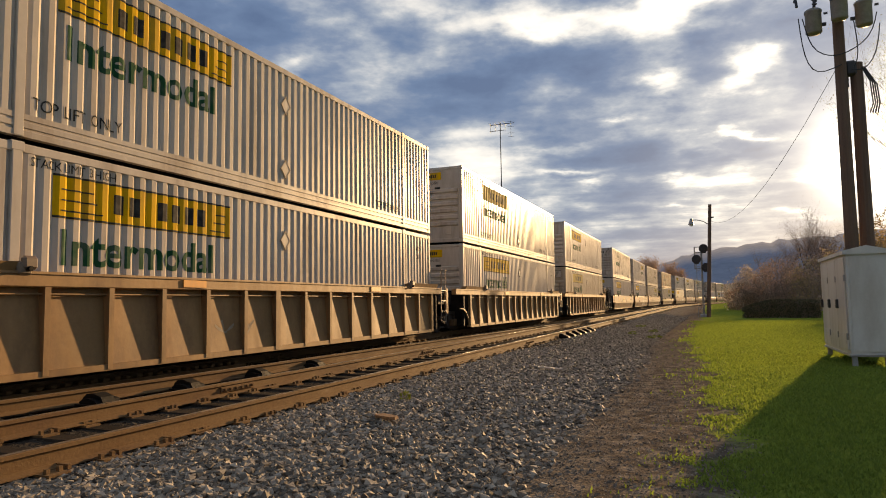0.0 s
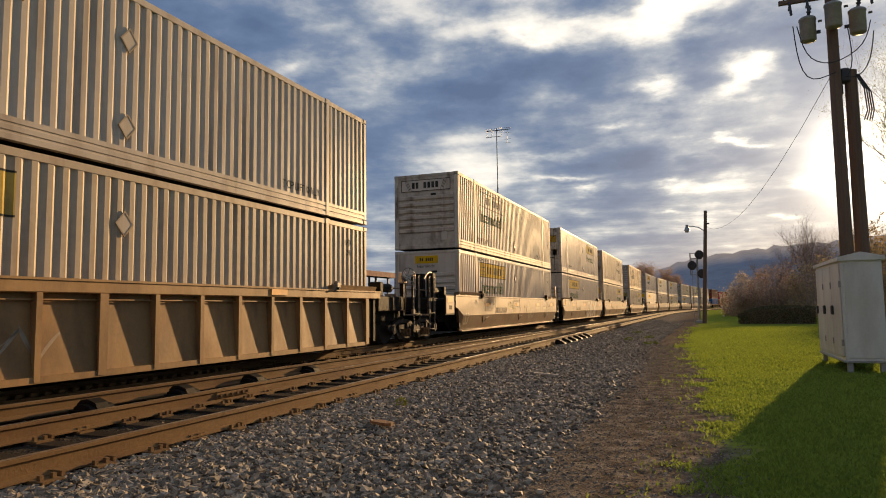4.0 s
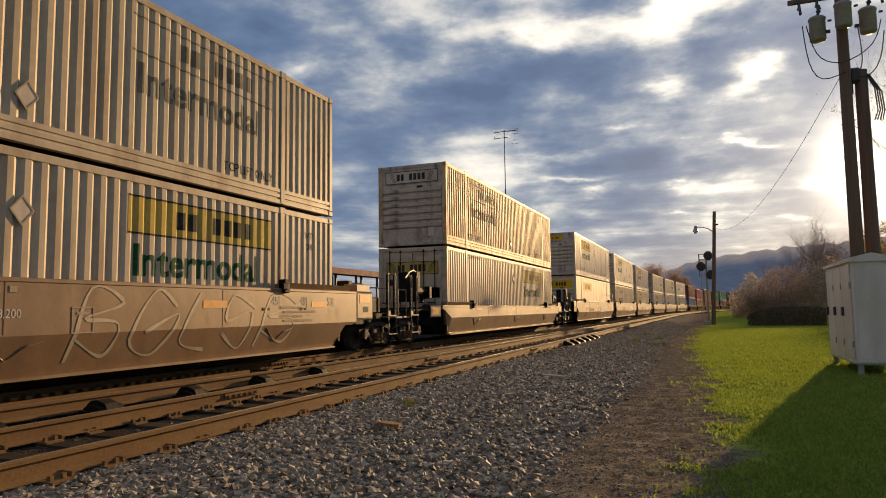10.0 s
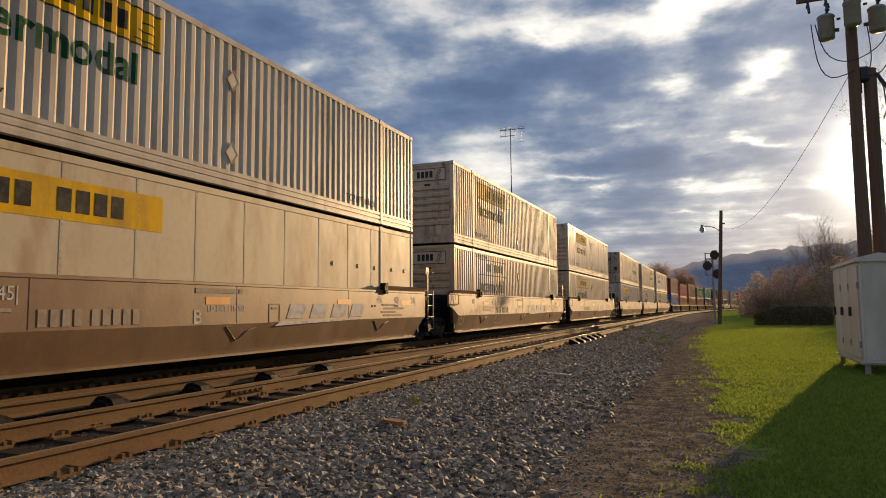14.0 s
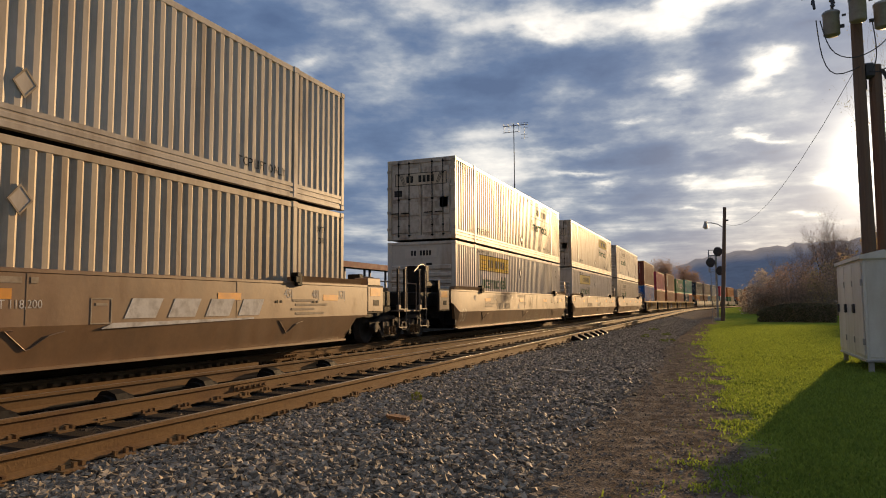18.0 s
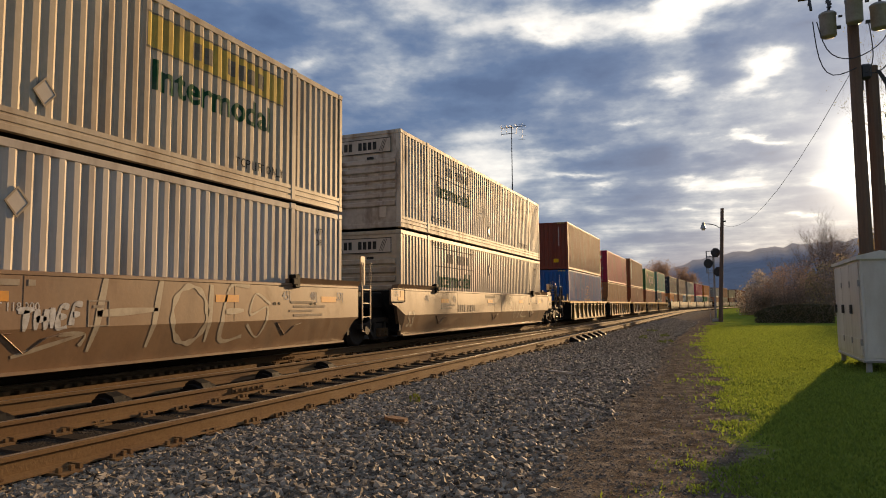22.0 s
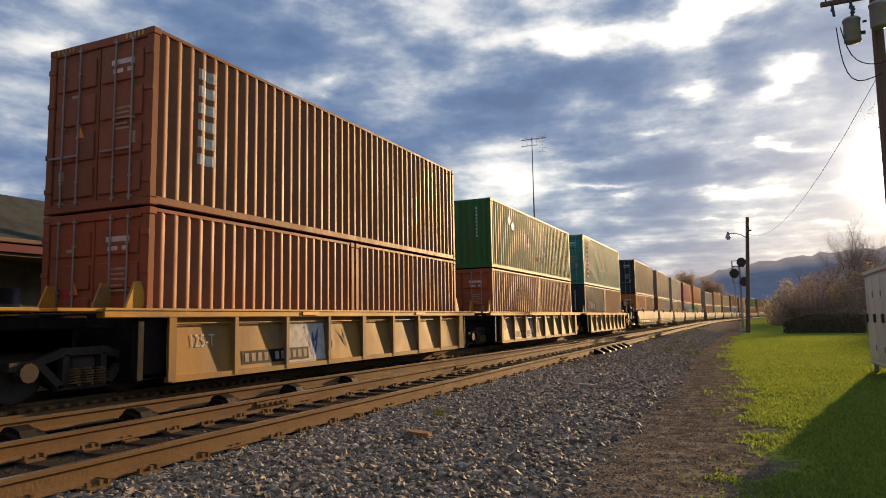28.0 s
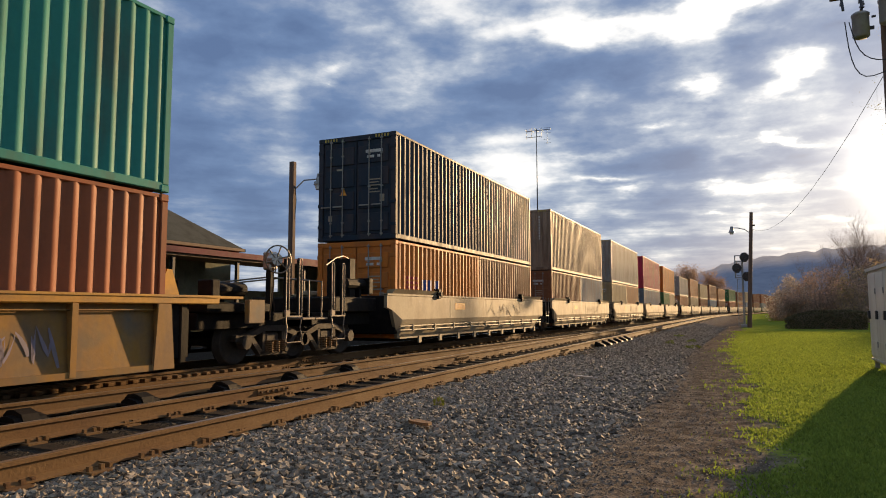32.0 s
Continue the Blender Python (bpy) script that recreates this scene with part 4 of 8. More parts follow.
def end_gear(car, y_in, way, kind, joint, paint, top, wheel=True):
    """What stands at a car's end: platform, bogie gear, ladders, grab irons, brake wheel. way is -1 at the near end, +1 at the far one."""
    reach = 1.62 if joint else 3.55
    end_platform(car, y_in, y_in + way * (reach - 0.15), paint, top)
    if joint:
        if way > 0:
            truck(car, y_in + reach)
            y = y_in + {"tan": -0.40, "solid": -0.13}.get(kind, 0.62)
            if kind != "deck":
                ladder(car, y, 0.68, top + (0.1 if kind == "cream" else 0.62), HALF - 0.02, GRAB)
            if kind == "solid":
                part("backing_plate", shared(("backing_plate", y_in), lambda: Shape().box(HALF - 0.13, HALF - 0.1, y_in - 0.06, y_in + 0.17, top + 0.05, top + 0.78, 0.006)), paint, car)
                panel = part("end_panel", shared(("end_panel", y_in), lambda: Shape().box(HALF - 0.18, HALF - 0.13, y_in - 0.37, y_in - 0.1, 1.05, top, 0.008)), paint, car)
                for z in (1.1, 1.46):
                    part("yellow_mark", shared(("end_mark", y_in, z), lambda: Shape().box(HALF - 0.13, HALF - 0.125, y_in - 0.34, y_in - 0.13, z, z + 0.26)), FADED_YELLOW, panel)
            if kind == "tan":
                part("end_post", shared(("end_post", y), lambda: Shape().box(HALF - 0.1, HALF - 0.02, y + 0.5, y + 0.66, 0.95, top, 0.01).box(HALF - 0.02, HALF - 0.01, y + 0.545, y + 0.615, 1.05, 1.3, 0.003)), paint, car)
            part("connector", Shape().box(-0.35, 0.35, y_in + reach - 0.55, y_in + reach + 0.5, 1.0, 1.35, 0.06).rod((0.5, y_in + 0.3, 1.4), (0.9, y_in + reach + 0.6, 1.25), 0.035), BLACK_STEEL, car)
    else:
        truck(car, y_in + way * 2.0)
        coupler(car, y_in + way * 3.6, way)
        ye = y_in + way * 3.15
        ya, yb = sorted((y_in + way * 1.87, y_in + way * 2.38))
        xg = HALF - 0.05
        for q in (ya, yb - 0.09):
            post = part("grab_iron", shared(("end_hoop", q), lambda: hoop(xg, q, q + 0.09, 1.18, 2.33)), GRAB, car)
            part("stanchion", shared(("stanchion", q), lambda: Shape().box(xg - 0.05, xg - 0.02, q - 0.03, q + 0.02, 1.16, 2.3, 0.005)), BLACK_STEEL, post)
        part("grab_bracket", shared(("grab_bracket", ya), lambda: Shape().box(xg - 0.06, xg + 0.02, ya - 0.03, ya + 0.12, 1.16, 1.3, 0.01).box(xg - 0.06, xg + 0.02, ya + 0.12, yb, 1.16, 1.19)), HANDRAIL, car)
        part("stirrup_step", shared(("stirrup_step", ya), lambda: Shape().tube([(xg, ya, 1.16), (xg + 0.01, ya + 0.03, 0.95), (xg + 0.02, ya - 0.02, 0.7), (xg + 0.02, ya + 0.02, 0.67), (xg + 0.02, yb - 0.02, 0.67), (xg + 0.02, yb, 0.72), (xg, yb - 0.04, 0.95), (xg, yb, 1.16)], 0.014)), GRAB, car)
        part("crossover_platform", shared(("crossover", y_in, way), lambda: Shape().box(-HALF + 0.1, HALF - 0.08, *sorted((ye - 0.22, ye + 0.22)), 1.1, 1.15, 0.01).tube(
            [(HALF - 0.1, ye, 1.15), (HALF - 0.1, ye, 1.9), (0.3, ye, 2.0), (-HALF + 0.2, ye, 1.9)], 0.018)), HANDRAIL, car)
        part("air_reservoir", shared(("reservoir", y_in, way), lambda: Shape().rod((0.95, y_in + way * 0.35, top + 0.14), (0.95, y_in + way * 1.15, top + 0.14), 0.13, 12).box(0.8, 1.15, *sorted((y_in + way * 0.15, y_in + way * 0.35)), top - 0.1, top + 0.3, 0.02).box(0.88, 1.02, *sorted((y_in + way * 0.5, y_in + way * 0.6)), top - 0.2, top + 0.05)), BLACK_STEEL, car)
        if way < 0 and kind in ("solid", "cream"):
            part("brake_stand", shared(("brake_stand", y_in), lambda: Shape().box(0.35, 0.62, y_in - 1.0, y_in - 0.75, top - 0.2, top + 0.75, 0.01).box(0.75, 1.0, y_in - 1.0, y_in - 0.75, top - 0.2, top + 0.75, 0.01)), BLACK_STEEL, car)
            part("bent_rod", shared(("bent_rod", y_in), lambda: Shape().tube([(0.95, y_in - 0.85, top + 0.72), (1.0, y_in - 1.3, top + 0.78), (1.1, y_in - 1.75, top + 0.7), (1.2, y_in - 2.3, top + 0.5)], 0.014)), GRAB, car)
        if way > 0 and wheel:
            brake_wheel(car, y_in + 1.7, 2.28)


def squiggle(seed, y0, y1, z0, z1, x, n, thick=0.022):
    """Spray-painted strokes, one ribbon each."""
    rnd = random.Random(seed)
    strokes = []
    for i in range(n):
        c = y0 + (y1 - y0) * (i + 0.5) / n
        w = (y1 - y0) / n
        knots = []
        low = rnd.random() < 0.5
        for k in range(rnd.randint(4, 6)):
            knots.append(Vector((c + w * rnd.uniform(-0.6, 0.6), (z0 if low else z1) + (z1 - z0) * rnd.uniform(-0.1, 0.35) * (1 if low else -1), 0)))
            low = not low
        pts = []
        for k in range(len(knots) - 1):
            a, b = knots[k], knots[k + 1]
            m = (a + b) / 2 + Vector((rnd.uniform(-0.2, 0.2) * w, 0, 0))
            for j in range(4):
                t = j / 4
                q = a * (1 - t) ** 2 + m * 2 * t * (1 - t) + b * t * t
                pts.append((q.x, q.y))
        vs = []
        for k, (p, q) in enumerate(pts):
            a, b = pts[max(0, k - 1)], pts[min(len(pts) - 1, k + 1)]
            d = Vector((b[0] - a[0], b[1] - a[1]))
            nrm = Vector((-d.y, d.x)).normalized() * thick * (0.7 + 0.5 * math.sin(k * 0.9))
            vs += [(x, p + nrm.x, q + nrm.y), (x, p - nrm.x, q - nrm.y)]
        strokes.append(Shape().add(vs, [(2 * k, 2 * k + 1, 2 * k + 3, 2 * k + 2) for k in range(len(pts) - 1)]))
    return strokes


# spray-can letters: strokes in a unit square
GLYPHS = {"B": [[(0, 0), (0.35, 1), (0.95, 0.8), (0.25, 0.58), (0.85, 0.5), (0.65, 0.05), (0.1, 0.3)]], "G": [[(0.9, 0.75), (0.5, 1), (0.05, 0.25), (0.5, 0), (0.95, 0.62), (0.3, 0.35)]],
          "L": [[(0.5, 1), (0, 0.2), (0.7, 0)]], "S": [[(0.95, 0.72), (0.4, 0.95), (0.2, 0.5), (0.85, 0.65), (0.6, 0), (0.1, 0.28)]], "T": [[(0, 0.92), (1, 1)], [(0.55, 0.95), (0.4, 0)]],
          "H": [[(0.15, 1), (0, 0)], [(0.9, 1), (0.75, 0)], [(0.05, 0.5), (0.85, 0.55)]], "I": [[(0.5, 1), (0.4, 0)]], "E": [[(0.9, 1), (0.2, 0.95), (0, 0), (0.75, 0.02)], [(0.1, 0.5), (0.7, 0.52)]],
          "F": [[(0.9, 1), (0.2, 0.95), (0, 0)], [(0.1, 0.5), (0.7, 0.55)]], ">": [[(0, 0), (1, 0.85)], [(0.6, 0.85), (1, 0.85), (0.95, 0.3)]],
          "O": [[(0.5 + 0.5 * math.cos(k * 0.5236), 0.5 + 0.5 * math.sin(k * 0.5236)) for k in range(13)]], "*": [[(0.5, 0.95), (0.5, 0.05)], [(0.12, 0.7), (0.88, 0.3)], [(0.12, 0.3), (0.88, 0.7)]],
          "Z": [[(0, 0.9), (0.9, 1), (0.1, 0.1), (1, 0)]], "W": [[(0, 1), (0.25, 0), (0.5, 0.7), (0.75, 0), (1, 1)]]}
FOLD, SLOPE = 1.05, 0.30


def plate_x(z):
    """The outer face of a plated side at height z: upright above the fold, drawn in below it."""
    return HALF + 0.005 if z >= FOLD else HALF + 0.005 - (FOLD - z) * SLOPE


def drape(bm):
    bmesh.ops.bisect_plane(bm, geom=bm.verts[:] + bm.edges[:] + bm.faces[:], plane_co=(0, 0, FOLD), plane_no=(0, 0, 1), dist=1e-5)
    for v in bm.verts:
        v.co.x = plate_x(v.co.z)
    me = bpy.data.meshes.new("graffiti")
    bm.to_mesh(me)
    bm.free()
    return me


def plate_letters(text, size, y, z, squeeze=1.0, bold=0.0, line=0.0, slant=0.0):
    def make():
        bm = letters(text, size, squeeze, bold, line, slant)
        for v in bm.verts:
            v.co = Vector((0, y + v.co.x, z + v.co.z))
        return drape(bm)
    return shared(("plate_letters", text, size, y, z, squeeze, bold, line), make)


def sprayed(ch, y, z, w, h, thick):
    """One letter in thin spray strokes of uneven width."""
    bm = bmesh.new()
    for stroke in GLYPHS[ch]:
        pts = []
        n = len(stroke)
        for i in range(n - 1):
            p0, p1, p2, p3 = (stroke[max(0, min(n - 1, i + d))] for d in (-1, 0, 1, 2))
            for k in range(6):
                t = k / 6
                u, v = (0.5 * (2 * b + (c - a) * t + (2 * a - 5 * b + 4 * c - d) * t * t + (3 * b - a - 3 * c + d) * t ** 3) for a, b, c, d in zip(p0, p1, p2, p3))
                pts.append((y + w * u, z + h * v))
        pts.append((y + w * stroke[-1][0], z + h * stroke[-1][1]))
        last = None
        for k, (p, q) in enumerate(pts):
            a, b = pts[max(0, k - 1)], pts[min(len(pts) - 1, k + 1)]
            d = Vector((b[0] - a[0], b[1] - a[1])).normalized() * thick * (0.8 + 0.35 * math.sin(k * 0.7))
            pair = (bm.verts.new((0, p - d.y, q + d.x)), bm.verts.new((0, p + d.y, q - d.x)))
            if last:
                bm.faces.new((last[0], last[1], pair[1], pair[0]))
            last = pair
    return drape(bm)


# what is sprayed on each plated car: letters, start and end along the car, foot and head, kind, paint
SPRAYED = {3: (("B", 6.05, 6.45, 1.24, 1.62, "mark", 0), ("W", 6.4, 6.9, 1.3, 1.6, "mark", 0), ("E", 6.85, 7.1, 1.28, 1.62, "mark", 0), ("O", 7.1, 7.5, 1.26, 1.64, "mark", 0), ("Z", 6.6, 7.0, 1.08, 1.3, "mark", 0), ("S", 7.0, 7.3, 1.06, 1.28, "mark", 0),
               ("S", 9.6, 10.5, 0.8, 1.7, "wide", 3), ("O", 10.4, 10.9, 0.85, 1.2, "wide", 3), ("H", 11.3, 12.4, 0.8, 1.7, "wide", 3), ("I", 12.4, 12.9, 0.8, 1.6, "wide", 3), ("H", 13.0, 14.2, 0.85, 1.65, "wide", 3), ("E", 14.2, 15.1, 0.95, 1.62, "wide", 3)),
           4: (("C", 6.95, 7.2, 1.08, 1.31, "fill", 1), ("D", 8.9, 10.3, 0.6, 1.72, "fill", 1), ("E", 10.45, 11.5, 0.6, 1.72, "fill", 1), ("X", 11.6, 13.1, 0.62, 1.7, "fill", 1)),
           5: (("B", 9.0, 9.95, 0.66, 1.68, "thin", 2), ("G", 10.0, 11.1, 0.68, 1.68, "thin", 2), ("L", 11.1, 12.0, 0.68, 1.66, "thin", 2), ("S", 12.0, 13.1, 0.66, 1.68, "thin", 2), ("B", 13.1, 14.5, 0.66, 1.66, "thin", 2)),
           7: (("B", 6.95, 7.2, 1.08, 1.31, "fill", 1),), 8: (("C", 6.95, 7.2, 1.08, 1.31, "fill", 1), ("Z", 3.9, 5.2, 0.7, 1.6, "thin", 2)), 9: (("B", 6.95, 7.2, 1.08, 1.31, "fill", 1),),
           10: (("A", 6.95, 7.2, 1.08, 1.31, "fill", 1), ("S", 8.6, 9.9, 0.62, 1.7, "line", 3), ("L", 10.0, 10.9, 0.66, 1.7, "line", 3), ("N", 11.0, 13.0, 0.66, 1.7, "line", 3)),
           11: (("T", 8.0, 8.22, 1.02, 1.3, "mark", 1), ("H", 8.24, 8.42, 1.03, 1.3, "mark", 1), ("I", 8.42, 8.54, 1.05, 1.32, "mark", 1), ("E", 8.56, 8.74, 1.06, 1.33, "mark", 1), ("F", 8.76, 8.95, 1.08, 1.36, "mark", 1), (">", 8.0, 9.0, 0.7, 1.0, "thin", 2),
                ("H", 9.1, 10.5, 0.7, 1.76, "wide", 2), ("O", 10.6, 11.4, 0.72, 1.66, "wide", 2), ("I", 11.2, 11.8, 0.72, 1.7, "wide", 2), ("E", 11.8, 12.6, 0.76, 1.7, "wide", 2), ("S", 12.4, 13.2, 0.74, 1.6, "thin", 2)),
           12: (("O", 9.85, 10.6, 1.1, 1.68, "thin", 2), ("*", 9.9, 10.55, 1.12, 1.66, "thin", 2), ("W", 10.7, 11.8, 0.75, 1.7, "wide", 2), ("Z", 11.9, 12.9, 0.8, 1.72, "wide", 2), ("S", 13.0, 13.9, 0.85, 1.7, "thin", 2))}


def spray(car, seed):
    inks = (SPRAY_YELLOW, WHITE_INK, SPRAY_PALE, SPRAY_GREEN)
    words = ("yellow-green spray-painted letter", "white painted letter", "pale sprayed line", "pale green spray-painted letter")
    for ch, y0, y1, z0, z1, kind, ink in SPRAYED.get(seed, ()):
        w, h = y1 - y0, z1 - z0
        if kind in ("thin", "mark", "wide"):
            me = shared(("sprayed", ch, y0, z0), lambda: sprayed(ch, y0, z0, w, h, 0.05 if kind == "wide" else 0.028 if kind == "thin" else 0.04))
        else:
            me = plate_letters(ch, h / 0.7, y0, z0, w / (h / 0.7 * (0.3 if ch == "I" else 0.68)), 0.02 if kind == "fill" else 0.0, 0.022 if kind == "line" else 0.0, 0.15 if kind == "line" else 0.0)
        part("graffiti", me, inks[ink], car, words[ink])


def solid_well(L, near_joint, far_joint, paint, top, seed, marks="53", brand=False, graffiti=True, label="", rails=False):
    """A well car with plated sides, chamfered below."""
    kind = "cream" if rails else "solid"
    plain = top < 1.6
    car = thing("well_car", label, "rail car", "cars of the train")
    low = 0.5 if not rails else 0.58
    ye = L + (0.5 if far_joint and not rails else 0.87)
    mid = FOLD
    for sx in (-1, 1):
        def plate():
            s = Shape()
            ys = [-0.87, -0.62, -0.05, L, L + 0.35, ye]
            lows = [1.36, 1.3, low, low, 0.98, 1.02]
            def xo(z):
                return sx * (HALF if z >= mid else HALF - (mid - z) * SLOPE)
            rows = []
            for y, lz in zip(ys, lows):
                zs = [top, max(mid, lz), lz]
                rows.append([(xo(z), y, z) for z in zs] + [(xo(z) - sx * 0.09, y, z) for z in zs[::-1]])
            k = 6
            vs = [p for r in rows for p in r]
            fs = [(i * k + j, i * k + (j + 1) % k, (i + 1) * k + (j + 1) % k, (i + 1) * k + j) for i in range(len(rows) - 1) for j in range(k)]
            fs += [tuple(range(k)), tuple((len(rows) - 1) * k + j for j in range(k))]
            s.add(vs, fs)
            # top chord, bottom flange, seams
            s.box(*sorted((sx * (HALF + 0.012), sx * (HALF - 0.13))), -0.87, ye, top - 0.05, top + 0.012, 0.01)
            s.box(*sorted((sx * (HALF - 0.1), sx * (HALF - 0.24))), 0.0, L, low - 0.03, low + 0.01)
            for y in (L * 0.25, L * 0.5, L * 0.75):
                s.box(*sorted((sx * (HALF + 0.004), sx * (HALF - 0.01))), y - 0.012, y + 0.012, mid + 0.02, top - 0.05)
            return s
        part("side_sill", shared(("solid_sill", L, sx, top, low, ye), plate), paint, car)
        for y0 in (-0.55, L - 2.25):
            part("guide_plate", shared(("guide_plate", sx, y0, top), lambda: Shape().prism(
                [(sx * (HALF - 0.02), top + 0.01), (sx * (HALF - 0.2), top + 0.01), (sx * (HALF - 0.17), top + 0.11), (sx * (HALF + 0.05), top + 0.13)], "y", y0, y0 + 2.8)), paint, car)
            part("latch", shared(("latch", sx, y0, top), lambda: Shape().box(*sorted((sx * (HALF + 0.07), sx * (HALF - 0.1))), y0 + (2.6 if y0 < 0 else 0.0), y0 + (2.8 if y0 < 0 else 0.2), top - 0.08, top + 0.2, 0.02).box(
                *sorted((sx * (HALF + 0.09), sx * (HALF + 0.03))), y0 + (2.7 if y0 < 0 else -0.08), y0 + (2.88 if y0 < 0 else 0.1), top - 0.02, top + 0.12, 0.02)), BLACK_STEEL, car)
    part("well_floor", shared(("well_floor", L), lambda: Shape().box(-HALF + 0.2, HALF - 0.2, 0.1, L - 0.1, low - 0.02, low + 0.05)), BLACK_STEEL, car)
    for y in (-0.2, L + 0.2):
        part("bulkhead", shared(("bulkhead", y, top), lambda: Shape().box(-HALF + 0.1, HALF - 0.1, y - 0.07, y + 0.07, low + 0.1, top - 0.03, 0.02)), BLACK_STEEL, car)
    end_gear(car, -0.87, -1, kind, near_joint, paint, top)
    end_gear(car, L + 0.87, 1, kind, far_joint, paint, top, rails or seed == 12)
    x = HALF + 0.004
    if not rails:
        ends = [] if near_joint else [(-1.85, -1.03)]
        part("end_gusset", shared(("end_gusset", near_joint), lambda: Shape().prism([(-1.1, 1.4), (-1.5, 0.82), (-1.25, 0.6), (0.05, low), (0.0, 1.0), (-0.6, 1.5)] if near_joint else [
            (-1.9, 1.1), (-1.75, 1.02), (-1.5, 1.0), (-1.4, 0.86), (-0.75, 0.84), (-0.3, low), (0.05, low), (0.0, 1.0), (-0.6, 1.5), (-1.0, 1.5)], "x", HALF - 0.62, HALF - 0.48)), BLACK_STEEL, car)
        if near_joint:
            tab = part("end_plate", shared(("joint_plate", top), lambda: Shape().box(HALF - 0.03, HALF + 0.022, -1.0, -0.14, 1.42, top - 0.02, 0.015)), paint, car)
            part("end_plate_frame", shared(("joint_plate_frame", top), lambda: Shape().tube([(HALF + 0.02, -1.0, top - 0.02), (HALF + 0.02, -0.16, top - 0.02), (HALF + 0.02, -0.14, top - 0.05), (HALF + 0.02, -0.14, 1.45), (HALF + 0.02, -0.16, 1.42), (HALF + 0.02, -1.0, 1.42)], 0.014, 5)), BLACK_STEEL, tab)
            part("capacity_mark", shared(("joint_mark", top), lambda: Shape().box(HALF + 0.02, HALF + 0.027, -0.42, -0.18, 1.46, top - 0.06).box(HALF + 0.02, HALF + 0.027, -0.58, -0.42, 1.46, 1.56)), ORANGE_INK, tab)
            part("lettering", side_lettering("125", 0.2, -0.84, 1.58, HALF + 0.026, 0.85), WHITE_INK, tab, "the mark 125")
        if not far_joint:
            ends.append((ye + 0.03, ye + 0.85))
        for a, b in ends:
            cap = part("end_plate", shared(("end_plate", top), lambda: Shape().box(HALF - 0.05, HALF + 0.004, 0, 0.82, 1.12, top - 0.02, 0.02)), paint, car)
            cap.location.y = a
            part("end_plate_frame", shared(("end_plate_frame", top), lambda: Shape().box(HALF - 0.06, HALF - 0.012, -0.05, 0.87, 1.08, top + 0.01, 0.02)), BLACK_STEEL, cap)
            part("capacity_mark", shared(("capacity_mark", top), lambda: Shape().box(HALF + 0.002, HALF + 0.009, 0.12, 0.66, top - 0.26, top - 0.06)), ORANGE_INK, cap)
            if not plain:
                part("notice", shared(("end_notice", top), lambda: Shape().box(HALF + 0.002, HALF + 0.008, 0.3, 0.58, top - 0.5, top - 0.36)), BLACK_STEEL, cap)
            if b > 0:
                part("end_cap", shared(("end_cap", top), lambda: Shape().box(HALF - 0.4, HALF - 0.02, 0.02, 0.72, top, top + 0.2, 0.02)), paint, cap)
        for y in (2.6, 7.25, 11.6, 15.0):
            part("yellow_mark", shared(("yellow_mark", y, top), lambda: Shape().box(HALF, HALF + 0.005, y, y + 0.62, top - (0.17 if plain else 0.38), top - (0.06 if plain else 0.25))), ORANGE_INK, car)
        if marks:
            part("lettering", plate_letters(marks, 0.62, 0.1, 0.72, 0.8, 0.006, 0.0, 0.1), SPRAY_PALE, car, "the number 53 in white")
        for y, tx in () if plain else ((1.3, "48|"), (3.6, "45|"), (L - 2.6, "45|"), (L - 1.6, "48|"), (L - 0.5, "53|")):
            part("lettering", side_lettering(tx, 0.26, y, top - 0.33, x, 0.9), WHITE_INK, car, "a length mark in white")
        if brand:
            def emblem():
                s = Shape()
                for i in range(4):
                    y = 9.6 + i * 0.85
                    s.prism([(y, 1.12), (y + 0.6, 1.12), (y + 0.75, 1.42), (y + 0.15, 1.42)], "x", x - 0.002, x + 0.003)
                s.prism([(9.2, 0.98), (12.6, 1.05), (12.6, 1.08), (9.4, 1.06)], "x", x - 0.002, x + 0.003)
                return s
            part("emblem", shared(("emblem", top), emblem), WHITE_INK, car, "slanted white emblem blocks")
        if marks:
            for k in range(9):
                part("number_bar", shared(("car_number", k), lambda: Shape().box(x - 0.002, x + 0.003, 4.15 + k * 0.18 + (0.1 if k > 3 else 0), 4.27 + k * 0.18 + (0.1 if k > 3 else 0), 1.1, 1.33)), PALE_INK, car)
        for y, a in () if plain else ((L - 2.3, 1.38), (L - 2.2, 1.29), (L - 2.35, 1.2), (L - 2.2, 1.11), (2.6, 1.3), (2.6, 1.2)):
            part("data_line", shared(("data_line", y, a), lambda: Shape().box(x - 0.002, x + 0.003, y, y + 1.0 + 0.2 * math.sin(a * 40), a, a + 0.045)), PALE_INK, car)
        if not plain:
            part("lettering", side_lettering("LD LMT 118,200", 0.16, 7.3, 1.28, x, 0.9), WHITE_INK, car, "the load limit in white")
            part("data_line", shared(("data_line", "top"), lambda: Shape().box(x - 0.002, x + 0.003, 7.0, 8.0, 1.6, 1.68).box(x - 0.002, x + 0.003, 8.12, 8.22, 1.6, 1.68)), PALE_INK, car)
            part("stencil_box", shared(("stencil_box",), lambda: Shape().box(x - 0.002, x + 0.002, 9.02, 9.38, 1.05, 1.07).box(x - 0.002, x + 0.002, 9.02, 9.38, 1.4, 1.42).box(x - 0.002, x + 0.002, 9.02, 9.04, 1.07, 1.4).box(
                x - 0.002, x + 0.002, 9.36, 9.38, 1.07, 1.4).box(x - 0.002, x + 0.002, 9.1, 9.3, 1.31, 1.35)), PALE_INK, car)
